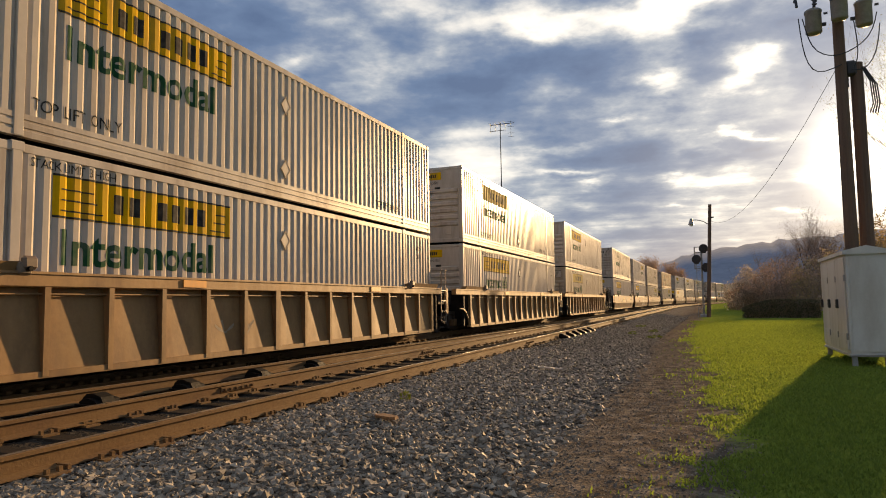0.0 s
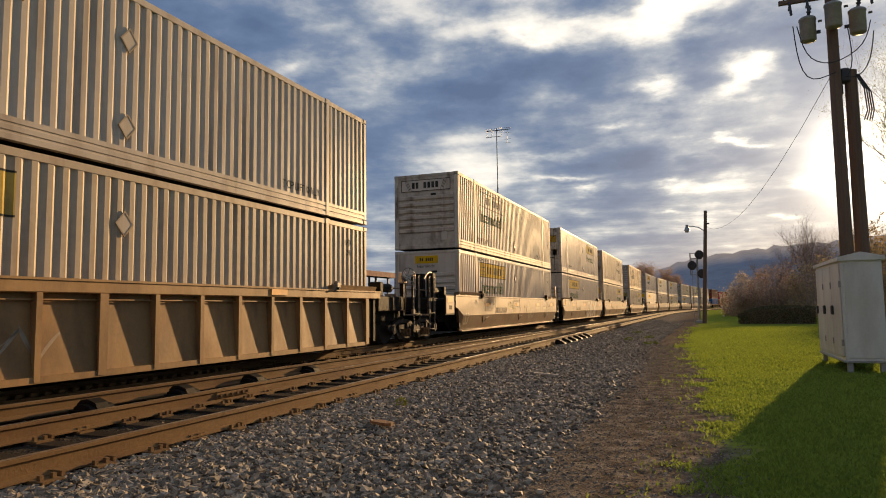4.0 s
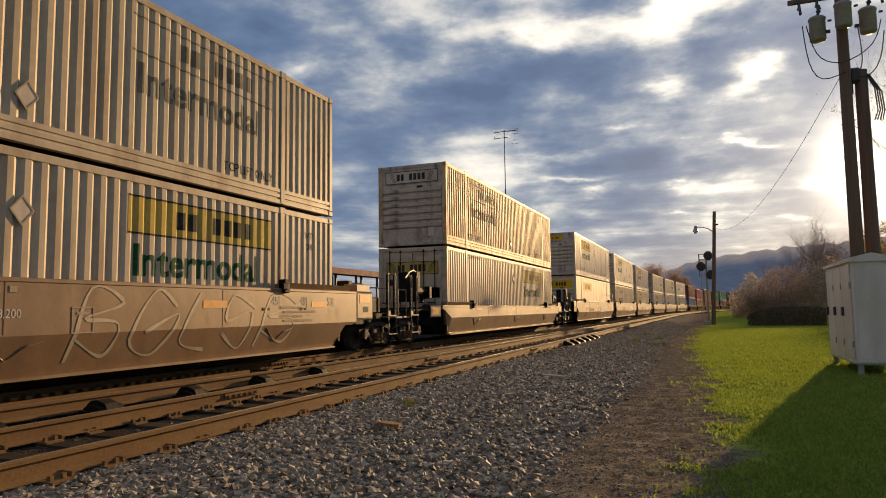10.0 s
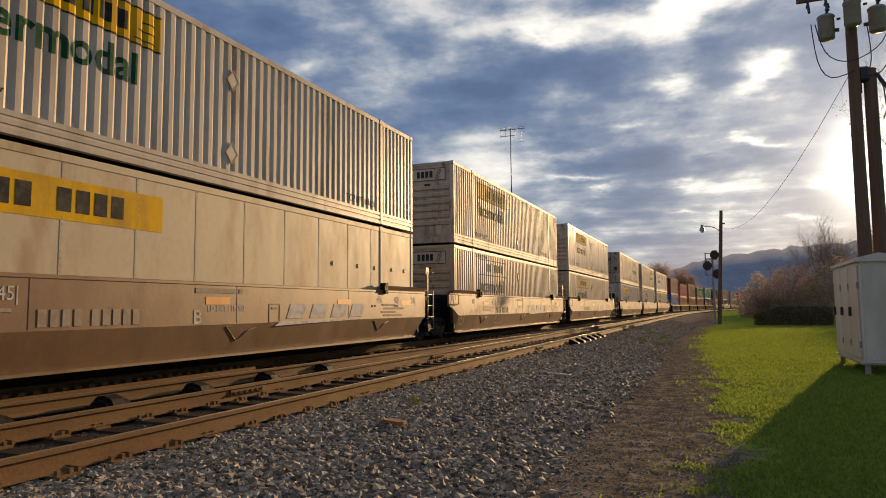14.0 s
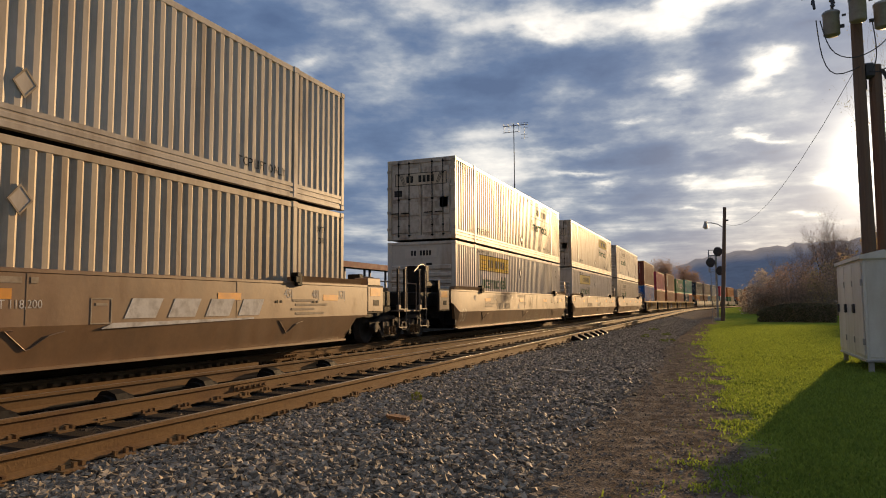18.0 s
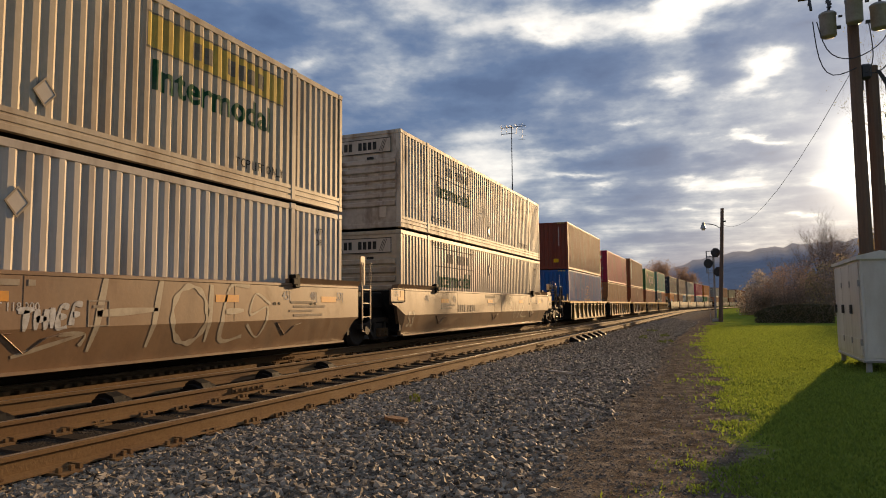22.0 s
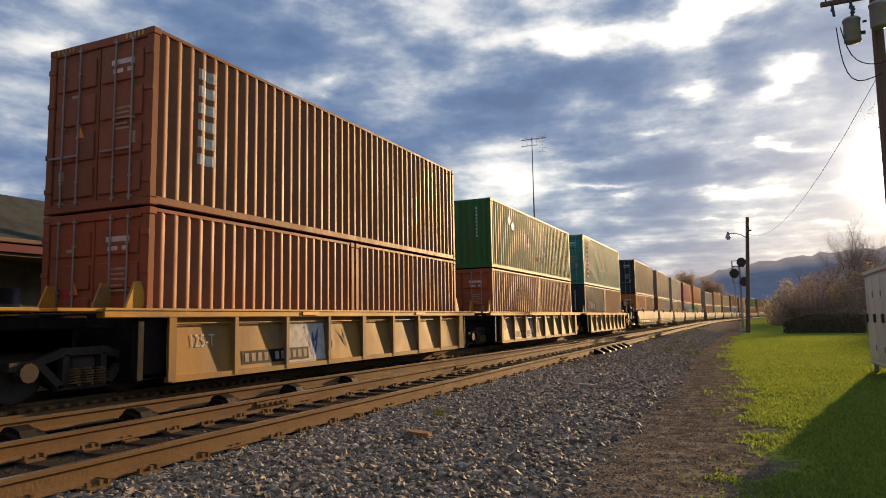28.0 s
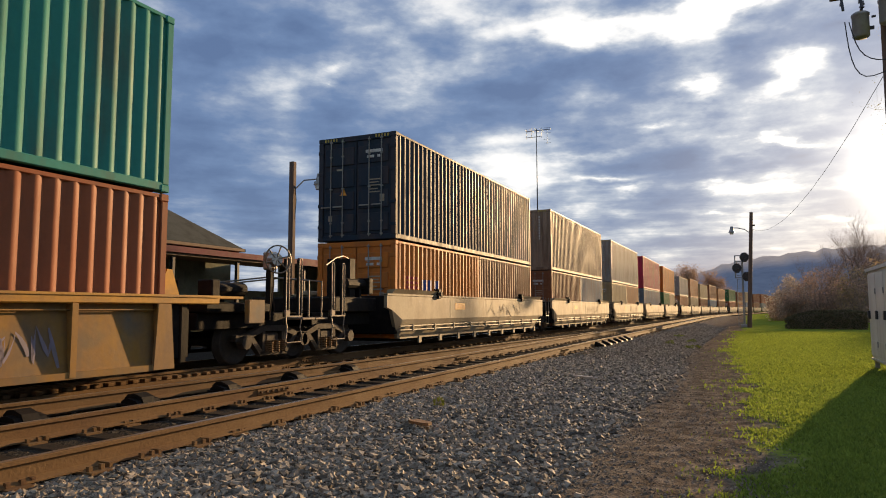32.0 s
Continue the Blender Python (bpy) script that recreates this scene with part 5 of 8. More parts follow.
        for y in (L - 2.9, L - 1.6):
            part("latch_hole", shared(("latch_hole", y), lambda: Shape().box(HALF - 0.01, HALF + 0.007, y, y + 0.1, 1.34, 1.4, 0.01).box(HALF - 0.01, HALF + 0.007, y + 0.16, y + 0.24, 1.35, 1.4, 0.01)), BLACK_STEEL, car)
        for y in (2.2, 7.8, 13.4):
            part("lift_lug", shared(("lift_lug", y), lambda: Shape().tube([(plate_x(1.0), y + 0.12, 1.0), (plate_x(1.0), y, 1.0), (plate_x(0.74) + 0.004, y + 0.34, 0.74), (plate_x(0.74) + 0.004, y + 0.4, 0.76), (plate_x(0.92) + 0.004, y + 0.62, 0.92), (plate_x(0.97), y + 0.85, 0.97)], 0.009, 5)), paint, car)
        if graffiti:
            spray(car, seed)
    else:
        def pipes():
            s = Shape()
            for z in (0.78, 0.88):
                s.rod((HALF + 0.06, -0.3, z), (HALF + 0.06, L + 0.3, z), 0.022)
            y = 0.4
            while y < L:
                s.box(HALF - 0.01, HALF + 0.09, y, y + 0.06, 0.74, 0.92)
                s.box(HALF - 0.03, HALF + 0.01, y + 0.5, y + 0.66, 0.42, 0.6)
                y += 1.35
            return s
        part("pipe_rail", shared(("pipe_rail", L), pipes), paint, car)
        part("yellow_mark", shared(("yellow_mark_c", top), lambda: Shape().box(HALF, HALF + 0.006, L * 0.28, L * 0.28 + 0.8, 1.3, 1.5)), ORANGE_INK, car)
        if seed < 31:
            for sq in squiggle(seed, L * 0.5, L * 0.8, 1.05, 1.5, x + 0.002, 4):
                part("graffiti", sq, PALE_INK, car, "faint spray-painted scrawl")
    return car


def ribbed_well(L, near_joint, far_joint, paint, chord, seed, step, label="", deck=False):
    """A well car with an open-ribbed side: top chord, sloping panel and wedge-shaped ribs."""
    car = thing("well_car", label, "rail car", "cars of the train")
    z0, z1 = chord
    low = 0.46
    y0, y1 = (-0.95, L + 0.95) if deck else (-1.3, L + 0.47)
    for sx in (-1, 1):
        part("top_chord", shared(("top_chord", L, sx, chord), lambda: Shape().box(*sorted((sx * (HALF + 0.01), sx * (HALF - 0.16))), y0, y1, z0, z1, 0.015).box(
            *sorted((sx * (HALF + 0.03), sx * (HALF - 0.05))), y0, y1, z1 - 0.03, z1 + 0.004)), CHORD_YELLOW if deck else paint, car)

        def panel(a, b):
            s = Shape()
            s.prism([(sx * (HALF - 0.163), z0), (sx * (HALF - 0.153), z0), (sx * (HALF - 0.06), low), (sx * (HALF - 0.085), low)], "y", a, b)
            s.box(*sorted((sx * (HALF + 0.0), sx * (HALF - 0.16))), a, b, low - 0.06, low + 0.03)
            s.rod((sx * (HALF - 0.08), a, z0 - 0.09), (sx * (HALF - 0.08), b, z0 - 0.09), 0.014)
            return s
        n = round((L - 0.6) / step)
        bay = (L - 0.6) / n
        if sx < 0:
            part("side_panel", shared(("ribbed_panel", L, chord), lambda: panel(0.25, L - 0.25)), paint, car)
        else:
            for i in range(n):
                part("side_panel", shared(("ribbed_bay", L, chord), lambda: panel(0.0, bay)), paint, car).location.y = 0.3 + i * bay
        # black plates added to stand for the dark gap at each well end
        for y in (-0.35, L - 0.3):
            part("well_corner", shared(("well_corner", sx, chord), lambda: Shape().box(*sorted((sx * (HALF - 0.105), sx * (HALF - 0.155))), 0, 0.68, 0.55, z0, 0.01)), BLACK_STEEL, car).location.y = y
    for i in range(n + 1):
        y = 0.3 + i * (L - 0.6) / n
        wide = i in (0, n) or i == n // 2
        part("rib", shared(("rib", chord, wide), lambda: Shape().prism(
            [(HALF - 0.16, z0), (HALF - 0.005, z0), (HALF + 0.0, low - 0.04), (HALF - 0.08, low - 0.04)], "y", -0.02, 0.02).box(
            HALF - 0.012, HALF + 0.012, -0.075 if wide else -0.045, 0.075 if wide else 0.045, low - 0.04, z0 + 0.004)), paint, car).location.y = y
    part("well_floor", shared(("well_floor", L), lambda: Shape().box(-HALF + 0.2, HALF - 0.2, 0.1, L - 0.1, 0.48, 0.55)), BLACK_STEEL, car)
    for y in (-0.24, L + 0.24):
        part("bulkhead", shared(("bulkhead_r", y, chord), lambda: Shape().box(-HALF + 0.08, HALF - 0.07, y - 0.07, y + 0.07, 0.46, z1 - 0.04, 0.02)), BLACK_STEEL, car)
    end_gear(car, -0.95, -1, "deck" if deck else "tan", near_joint, paint, z1)
    end_gear(car, L + 0.95, 1, "deck" if deck else "tan", far_joint, paint, z1)
    if deck:
        for a, b in ((y0 - (0.7 if near_joint else 2.2), y0), (y1, y1 + (0.6 if far_joint else 1.4))):
            part("end_deck", shared(("end_deck", L, a), lambda: Shape().box(-HALF + 0.1, HALF, a, b, z1 - 0.05, z1, 0.01)), CHORD_YELLOW, car)
        if not far_joint:
            part("end_bracket", shared(("end_bracket", L), lambda: Shape().box(HALF - 0.12, HALF - 0.01, y1 + 0.76, y1 + 1.2, z1 - 0.48, z1 - 0.05, 0.012)), paint, car)
        part("end_rib", shared(("end_rib", L), lambda: Shape().prism([(L - 0.36, z0), (L - 0.12, z0), (L - 0.02, low - 0.05), (L - 0.42, low - 0.05)], "x", HALF - 0.03, HALF + 0.018)), paint, car)
        if seed == 24:
            for sq in squiggle(9, L - 3.3, L - 1.9, -0.28, 0.2, 0.0, 4, 0.026):
                part("graffiti", sq, SPRAY_VIOLET, car, "grey-violet spray-painted loops").matrix_basis = pose(HALF - 0.09, 0, 0.86, 0, -4.7, 0)
        for y in (-0.12, L + 0.12):
            for x in (-0.85, 0.4, 1.12):
                part("guide_post", shared(("guide_post", y, x), lambda: Shape().prism([(y - 0.22, z1), (y + 0.22, z1), (y + 0.05, z1 + 0.42), (y - 0.05, z1 + 0.42)], "x", x, x + 0.05)), CHORD_YELLOW, car)
        plate = part("number_plate", shared(("number_plate",), lambda: Shape().box(-0.003, 0.003, 1.98, 4.0, -0.12, 0.12)), BLACK_STEEL, car, "dark strip behind the car's number")
        plate.matrix_basis = pose(HALF - 0.078, 0, 0.68, 0, -4.7, 0)
        for k in range(10):
            y = 2.06 + k * 0.18 + (0.14 if k > 3 else 0)
            part("number_bar", shared(("plate_bar", k), lambda: Shape().box(0.003, 0.006, y, y + 0.11, -0.075, 0.075)), PALE_INK, plate)
        if seed == 22:
            patch = part("paint_patch", Shape().box(-0.002, 0.002, 3.28, 4.6, -0.38, 0.38), WHITE_INK, car, "white painted-over panel patch")
            patch.matrix_basis = pose(HALF - 0.096, 0, 0.9, 0, -4.7, 0)
            for sq in squiggle(5, 3.9, 4.4, -0.3, 0.3, 0.004, 2, 0.03):
                part("graffiti", sq, BLUE_INK, patch, "blue spray-painted scrawl")
        part("lettering", side_lettering("125-T", 0.3, 0.75, 0.92, 0.0, 0.8), WHITE_INK, car, "the mark 125-T in white").matrix_basis = pose(HALF - 0.096, 0, 0) @ pose(0, 0, 0.93, 0, -4.7, 0) @ pose(0, 0, -0.93)
    else:
        for y in (-0.2, L - 2.0):
            part("guide_plate", shared(("guide_ribbed", y), lambda: Shape().prism([(HALF - 0.02, z1), (HALF - 0.2, z1), (HALF - 0.17, z1 + 0.1), (HALF + 0.03, z1 + 0.12)], "y", y, y + 2.2)), paint, car)
            yl = y - 0.05 if y > 0 else y + 2.12
            latch = part("latch", shared(("latch_ribbed", y), lambda: Shape().box(HALF - 0.08, HALF + 0.05, yl, yl + 0.2, z1 - 0.05, z1 + 0.13, 0.03).box(HALF - 0.02, HALF + 0.08, yl + 0.05, yl + 0.26, z1 + 0.02, z1 + 0.2, 0.035)), HANDRAIL, car)
            part("latch_pin", shared(("latch_pin", y), lambda: Shape().rod((HALF + 0.03, yl + 0.13, z1 + 0.03), (HALF + 0.11, yl + 0.13, z1 + 0.03), 0.035, 8)), BLACK_STEEL, latch)
        part("corner_rim", shared(("corner_rim",), lambda: Shape().tube([(HALF - 0.04, 0.22, 0.46), (HALF - 0.04, 0.08, 0.72), (HALF - 0.04, -0.15, 0.95), (HALF - 0.04, -0.45, 1.08), (HALF - 0.04, -0.8, 1.1)], 0.03, 6)), paint, car)
        part("end_gusset", shared(("tan_gusset",), lambda: Shape().prism([(-1.7, 1.15), (-1.75, 0.7), (-1.4, 0.5), (0.2, 0.46), (0.05, 0.74), (-0.18, 0.97), (-0.5, 1.1), (-0.9, 1.15)], "x", HALF - 0.8, HALF - 0.65)), BLACK_STEEL, car)
    for y in (L * 0.3, L * 0.72):
        part("yellow_mark", shared(("yellow_mark_r", L, y), lambda: Shape().box(HALF + 0.012, HALF + 0.034, y, y + 0.55, z0 + 0.04, z1 - 0.04)), ORANGE_INK, car)
    if seed == 23:
        for ch, y in (("R", 3.35), ("A", 4.0), ("M", 4.85)):
            b = part("graffiti", side_lettering(ch, 1.05, y, -0.36, 0.0, 0.85, None, 0.03), WHITE_INK, car, "white spray-painted block letter")
            b.matrix_basis = pose(HALF - 0.095, 0, 0.9, 0, -4.7, 0)
    for sq in squiggle(seed, 0, 1.1, -0.22, 0.22, 0, 2):
        g = part("graffiti", sq, PALE_INK, car, "spray-painted scrawl on a side panel")
        g.matrix_basis = pose(HALF - 0.095, L * 0.36, 0.9, 0, -4.7, 0)
    return car


# ---- the train ----
TRACK_X, BEND_Y, BEND_R, SPEED = -9.605, 90.0, 925.0, 10.76


def along(s, side=0.0):
    """The point and heading of the main track at s metres along it."""
    if s <= BEND_Y:
        return Vector((TRACK_X + side, s, 0)), 0.0
    a = (s - BEND_Y) / BEND_R
    return Vector((TRACK_X + BEND_R - (BEND_R - side) * math.cos(a), BEND_Y + (BEND_R - side) * math.sin(a), 0)), a


MOVERS = []


def ride(ob, phase, L, dy, z, x=0.0):
    """Has ob ride on the car whose container end is at that phase; dy, z and x are its place on the car."""
    MOVERS.append((ob, phase, L, Matrix.Translation((x, dy, z))))


def car_pose(phase, L, t):
    s = phase - SPEED * t
    a, b = along(s)[0], along(s + L)[0]
    d = b - a
    return Matrix.Translation(a) @ Matrix.Rotation(-math.atan2(d.x, d.y), 4, "Z")


def motions():
    """Everything that moves: the cars and their containers, along the track at one even speed."""
    for ob, phase, L, m in MOVERS:
        ends = [0.0, 32.0]
        lead = (phase + L - BEND_Y) / SPEED
        if lead > 0:
            n = max(2, math.ceil(min(lead, 32.0) / 3.0))
            ends += [min(lead, 32.0) * (i + 1) / n for i in range(n)]
        walk(ob, [(t, car_pose(phase, L, t) @ m) for t in sorted(set(round(e * FPS) / FPS for e in ends))])


def iso_paint(name, col, rough=0.45, dirt=(0.12, 0.07, 0.045), amount=0.5):
    return surface(name, col, rough + 0.12, spec=0.16, dirt=dirt, dirt_amount=amount, scale=1.7, streak=(1, 1, 0.25), grain=10, grain_amount=0.09, bump=0.08, per_object=0.06)


BROWN = iso_paint("brown_container_paint", (0.26, 0.10, 0.044))
MAROON = iso_paint("maroon_container_paint", (0.19, 0.048, 0.03))
BLUE = iso_paint("blue_container_paint", (0.018, 0.10, 0.31))
CRIMSON = iso_paint("crimson_container_paint", (0.44, 0.035, 0.075))
TAN_BROWN = iso_paint("orange_brown_container_paint", (0.42, 0.18, 0.07))
GREEN = iso_paint("dark_green_container_paint", (0.035, 0.155, 0.05))
TEAL = iso_paint("teal_container_paint", (0.035, 0.26, 0.21))
NAVY = iso_paint("navy_container_paint", (0.022, 0.034, 0.05))
BRICK = iso_paint("brick_red_container_paint", (0.32, 0.10, 0.042))
ORANGE = iso_paint("orange_container_paint", (0.60, 0.18, 0.03))
GREY = iso_paint("grey_container_paint", (0.30, 0.285, 0.25))
SLATE = iso_paint("slate_blue_container_paint", (0.12, 0.17, 0.22))
RUSTED = iso_paint("rust_worn_grey_container_paint", (0.33, 0.225, 0.15), amount=0.8)
OLIVE = iso_paint("olive_tan_container_paint", (0.42, 0.32, 0.17))

BASE53 = 0.63


def consist():
    """All cars and containers in order, each with the place of its container's near end at the start."""
    w = "white ribbed container with "
    dirty, rusty = "dirty cream container with ", "rust-streaked container with "
    # phase, car kind, near joint, far joint, brand, upper arguments, lower arguments
    dom = [
        (4.10, "tan", True, True, False, (WHITE, "closed", "yellow", False, w + "a yellow sign", 2, "yellow"), (WHITE, "closed", "yellow", False, w + "a yellow sign", 1, "yellow")),
        (23.45, "tan", True, True, False, (WHITE, "closed", "faded", False, w + "a faded yellow sign", 1, "yellow"), (WHITE, "closed", "yellow", False, w + "a yellow sign", 1, "yellow")),
        (42.95, "tan", True, False, False, (WHITE, "closed", "yellow", False, w + "a yellow sign", 2, "yellow"), (CREAM, "closed", "faded", False, dirty + "a faded sign", 1, "boxed")),
        (66.45, "brown", False, True, False, (STAINED, "closed", "outline", False, "stained cream container with an outlined sign", 1, "boxed"), (WHITE, "closed", "yellow", False, w + "a yellow sign", 1, "yellow")),
        (86.05, "brown", True, True, False, (WHITE, "doors", "faded", True, w + "a yellow door band", 2, "yellow"), (WHITE, "closed", "yellow", False, w + "a yellow sign", 1, "yellow")),
        (105.35, "brown", True, False, False, (CREAM, "doors", "bare", True, dirty + "stained doors", 1, "faded"), (CREAM, "doors", "faded", True, dirty + "a yellow door band", 1, "yellow")),
        (129.0, "bare", False, False, False, (RUSTY, "closed", "bare", False, rusty + "a boxed name panel", 1, "boxed"), (CREAM, "doors", "gilt", True, dirty + "doors and faded band", 0, "faded")),
        (152.65, "brown", False, True, True, (WHITE, "closed", "yellow", False, w + "a yellow sign", 2, "yellow"), (SMOOTH_CREAM, "smooth", "yellow", False, "smooth cream container with a yellow end band", 0, "wide")),
        (172.2, "brown", True, True, True, (STAINED, "closed", "faded", False, rusty + "dirty end ribs", 1, "boxed"), (CREAM, "closed", "bare", False, dirty + "dark letters", 1, "boxed")),
        (191.56, "brown", True, False, True, (WHITE, "closed", "yellow", False, w + "a yellow sign", 2, "yellow"), (CREAM, "closed", "faded", False, dirty + "a boxed name panel", 1, "boxed")),
        (215.1, "brown", False, True, False, (CREAM, "doors", "outline", True, dirty + "black-barred doors", 1, "plain"), (WHITE, "closed", "yellow", False, w + "a yellow sign", 1, "small")),
        (234.6, "brown", True, True, False, (CREAM, "doors", "gilt", True, dirty + "black-barred doors", 1, "plain"), (WHITE, "closed", "faded", False, w + "a faded yellow sign", 1, "small")),
        (254.0, "brown", True, False, False, (STAINED, "closed", "outline", False, rusty + "dark sooty end ribs", 1, "boxed"), (CREAM, "closed", "outline", False, dirty + "a boxed name panel", 1, "boxed")),
    ]
    for i, (ph, kind, nj, fj, brand, up, lo) in enumerate(dom):
        if kind == "tan":
            car = ribbed_well(16.15, nj, fj, WELL_TAN, (1.59, 1.79), i, 1.03, "rusty tan well car with open-ribbed sides")
        else:
            car = solid_well(16.15, nj, fj, WELL_BROWN, 1.45 if kind == "bare" else 1.78, i, "" if kind == "bare" else "53", brand, kind != "bare", "brown well car with plated sides and faint scrawl")
        ride(car, ph, 16.15, 0, 0)
        for z, (paint, near, logo, far_logo, label, marks, end_mark), upper in ((BASE53, lo, False), (BASE53 + 2.925, up, True)):
            c, _ = domestic(upper, paint, "closed" if near == "smooth" else near, logo, far_logo, near == "smooth", marks, end_mark, end_paint=END_STAINED if upper and i > 2 else None, label=label + (" on another container" if upper else " in a well car"))
            ride(c, ph, 16.15, 0, z)

    HI, STD, B = 2.896, 2.591, 0.5
    top, low = " on another container", " in a well car"
    # phase, car kind, near joint, far joint, upper, lower (one of 40 feet or two of 20)
    sea = [
        (277.6, "y", False, True, (MAROON, HI, "closed", "", None, "maroon 40-foot sea container with a closed end"), [(BLUE, HI, "closed", "centre", PALE_INK, "blue sea container with white emblem blocks")]),
        (293.3, "y", True, True, (CRIMSON, STD, "doors", "", None, "crimson 40-foot sea container with doors"), [(TAN_BROWN, STD, "doors", "", None, "orange-brown 20-foot sea container"), (TAN_BROWN, STD, "doors", "", None, "orange-brown 20-foot sea container")]),
        (308.93, "y", True, True, (BROWN, HI, "doors", "upright", WHITE_INK, "red-brown sea container with barred doors"), [(BRICK, STD, "doors", "", None, "brick-red sea container with dented sides"), (BRICK, STD, "doors", "", None, "brick-red sea container with dented sides")]),
        (324.55, "y", True, True, (GREEN, STD, "closed", "large", WHITE_INK, "dark green sea container with large letter blocks"), [(BRICK, STD, "doors", "", None, "brick-red sea container and red label"), (BRICK, STD, "doors", "", None, "brick-red 20-foot sea container")]),
        (340.1, "y", True, False, (TEAL, HI, "doors", "banner", NAVY, "teal sea container with a white upright banner"), [(NAVY, STD, "closed", "short", WHITE_INK, "navy sea container with a striped emblem"), (BRICK, STD, "doors", "", None, "brick-red 20-foot sea container")]),
        (359.95, "c", False, True, (NAVY, HI, "doors", "", None, "black-blue sea container with barred doors"), [(ORANGE, STD, "doors", "short", BLUE_INK, "orange sea container with a blue emblem"), (BROWN, STD, "doors", "", None, "brown 20-foot sea container")]),
        (375.5, "c", True, True, (RUSTED, HI, "closed", "", None, "rust-worn brown 40-foot sea container with a dirty end"), [(BROWN, STD, "doors", "", None, "brown 20-foot sea container"), (SLATE, STD, "doors", "", None, "slate-blue 20-foot sea container")]),
        (391.1, "c", True, True, (GREY, HI, "closed", "", None, "pale grey 40-foot sea container"), [(OLIVE, STD, "doors", "", None, "tan 20-foot sea container"), (TAN_BROWN, STD, "doors", "", None, "orange-brown 20-foot sea container")]),
        (406.7, "c", True, True, (CRIMSON, HI, "closed", "", None, "crimson 40-foot sea container"), [(SLATE, STD, "doors", "", None, "slate-blue 40-foot sea container")]),
        (422.3, "c", True, False, (ORANGE, HI, "doors", "", None, "orange 40-foot sea container with doors"), [(GREEN, STD, "doors", "", None, "green 20-foot sea container"), (OLIVE, STD, "doors", "", None, "tan 20-foot sea container")]),
    ]
    tail = [(GREY, TAN_BROWN), (TAN_BROWN, OLIVE), (OLIVE, BROWN), (BROWN, SLATE), (TAN_BROWN, BROWN), (GREEN, BRICK), (BROWN, TAN_BROWN), (OLIVE, SLATE), (MAROON, BROWN), (BRICK, GREY),
            (TAN_BROWN, BROWN), (GREY, MAROON), (BROWN, OLIVE), (SLATE, BROWN)]
    ph = 441.5
    for i, (a, b) in enumerate(tail):
        last = i % 5 == 4
        sea.append((ph, "c", i % 5 != 0, not last, (a, HI if i % 2 else STD, "doors", "", None, "weathered 40-foot sea container"), [(b, STD, "doors", "", None, "weathered 40-foot sea container")]))
        ph += 19.9 if last else 15.6
    for i, (ph, kind, nj, fj, up, lows) in enumerate(sea):
        if kind == "y":
            car = ribbed_well(12.19, nj, fj, WELL_YELLOW, (1.40, 1.54), 20 + i, 1.45, "dusty yellow well car with open-ribbed sides", True)
        else:
            car = solid_well(12.19, nj, fj, WELL_CREAM, 1.70, 20 + i, "", False, True, "dusty cream well car with plated sides and pipe rails", True)
        ride(car, ph, 12.19, 0, 0)
        L = 12.19 if len(lows) == 1 else 6.058
        for k, (paint, h, near, style, ink, label) in enumerate(lows):
            c, _ = iso(L, h, paint, near, None, ink, style, label + low, rods=GREY if k == 0 else None)
            if "red label" in label or (ph == 308.93 and k == 0):
                part("label_panel", shared(("label_panel",), lambda: Shape().box(-0.72, -0.36, 0.0, 0.02, 1.1, 1.5).box(-0.66, -0.42, -0.004, 0.0, 1.26, 1.36)), RED_INK, c, "red label")
            ride(c, ph, 12.19, k * (12.19 - 6.058), B + 0.05)
        paint, h, near, style, ink, label = up
        c, _ = iso(12.19, h, paint, near, None, ink, style, label + top, rods=GREY if paint in (BROWN, TEAL, NAVY, CRIMSON) else None)
        ride(c, ph, 12.19, 0, B + 0.05 + lows[0][1] + 0.03)


# ---- ground and track ----
def fbm(x, y, s):
    return noise.fractal((x * s, y * s, 0.37), 1.0, 2.0, 4)


def ground_height(x, y):
    """Level lawn, rising a hand's width to the ballast under the tracks."""
    k = min(1.0, max(0.0, (-2.0 - x) / 1.8))
    k = k * k * (3 - 2 * k)
    if x < -11.6:
        k = max(0.0, 1 - (-11.6 - x) / 1.5)
    near = 1.0 if -40 < y < 120 else 0.3
    dip = -0.18 * float(np.interp(y, (36, 58, 120, 220), (0, 1, 1, 0))) * (1 - k)
    return dip + 0.07 * k + 0.022 * fbm(x, y, 0.55) * near * (1 - 0.7 * k)


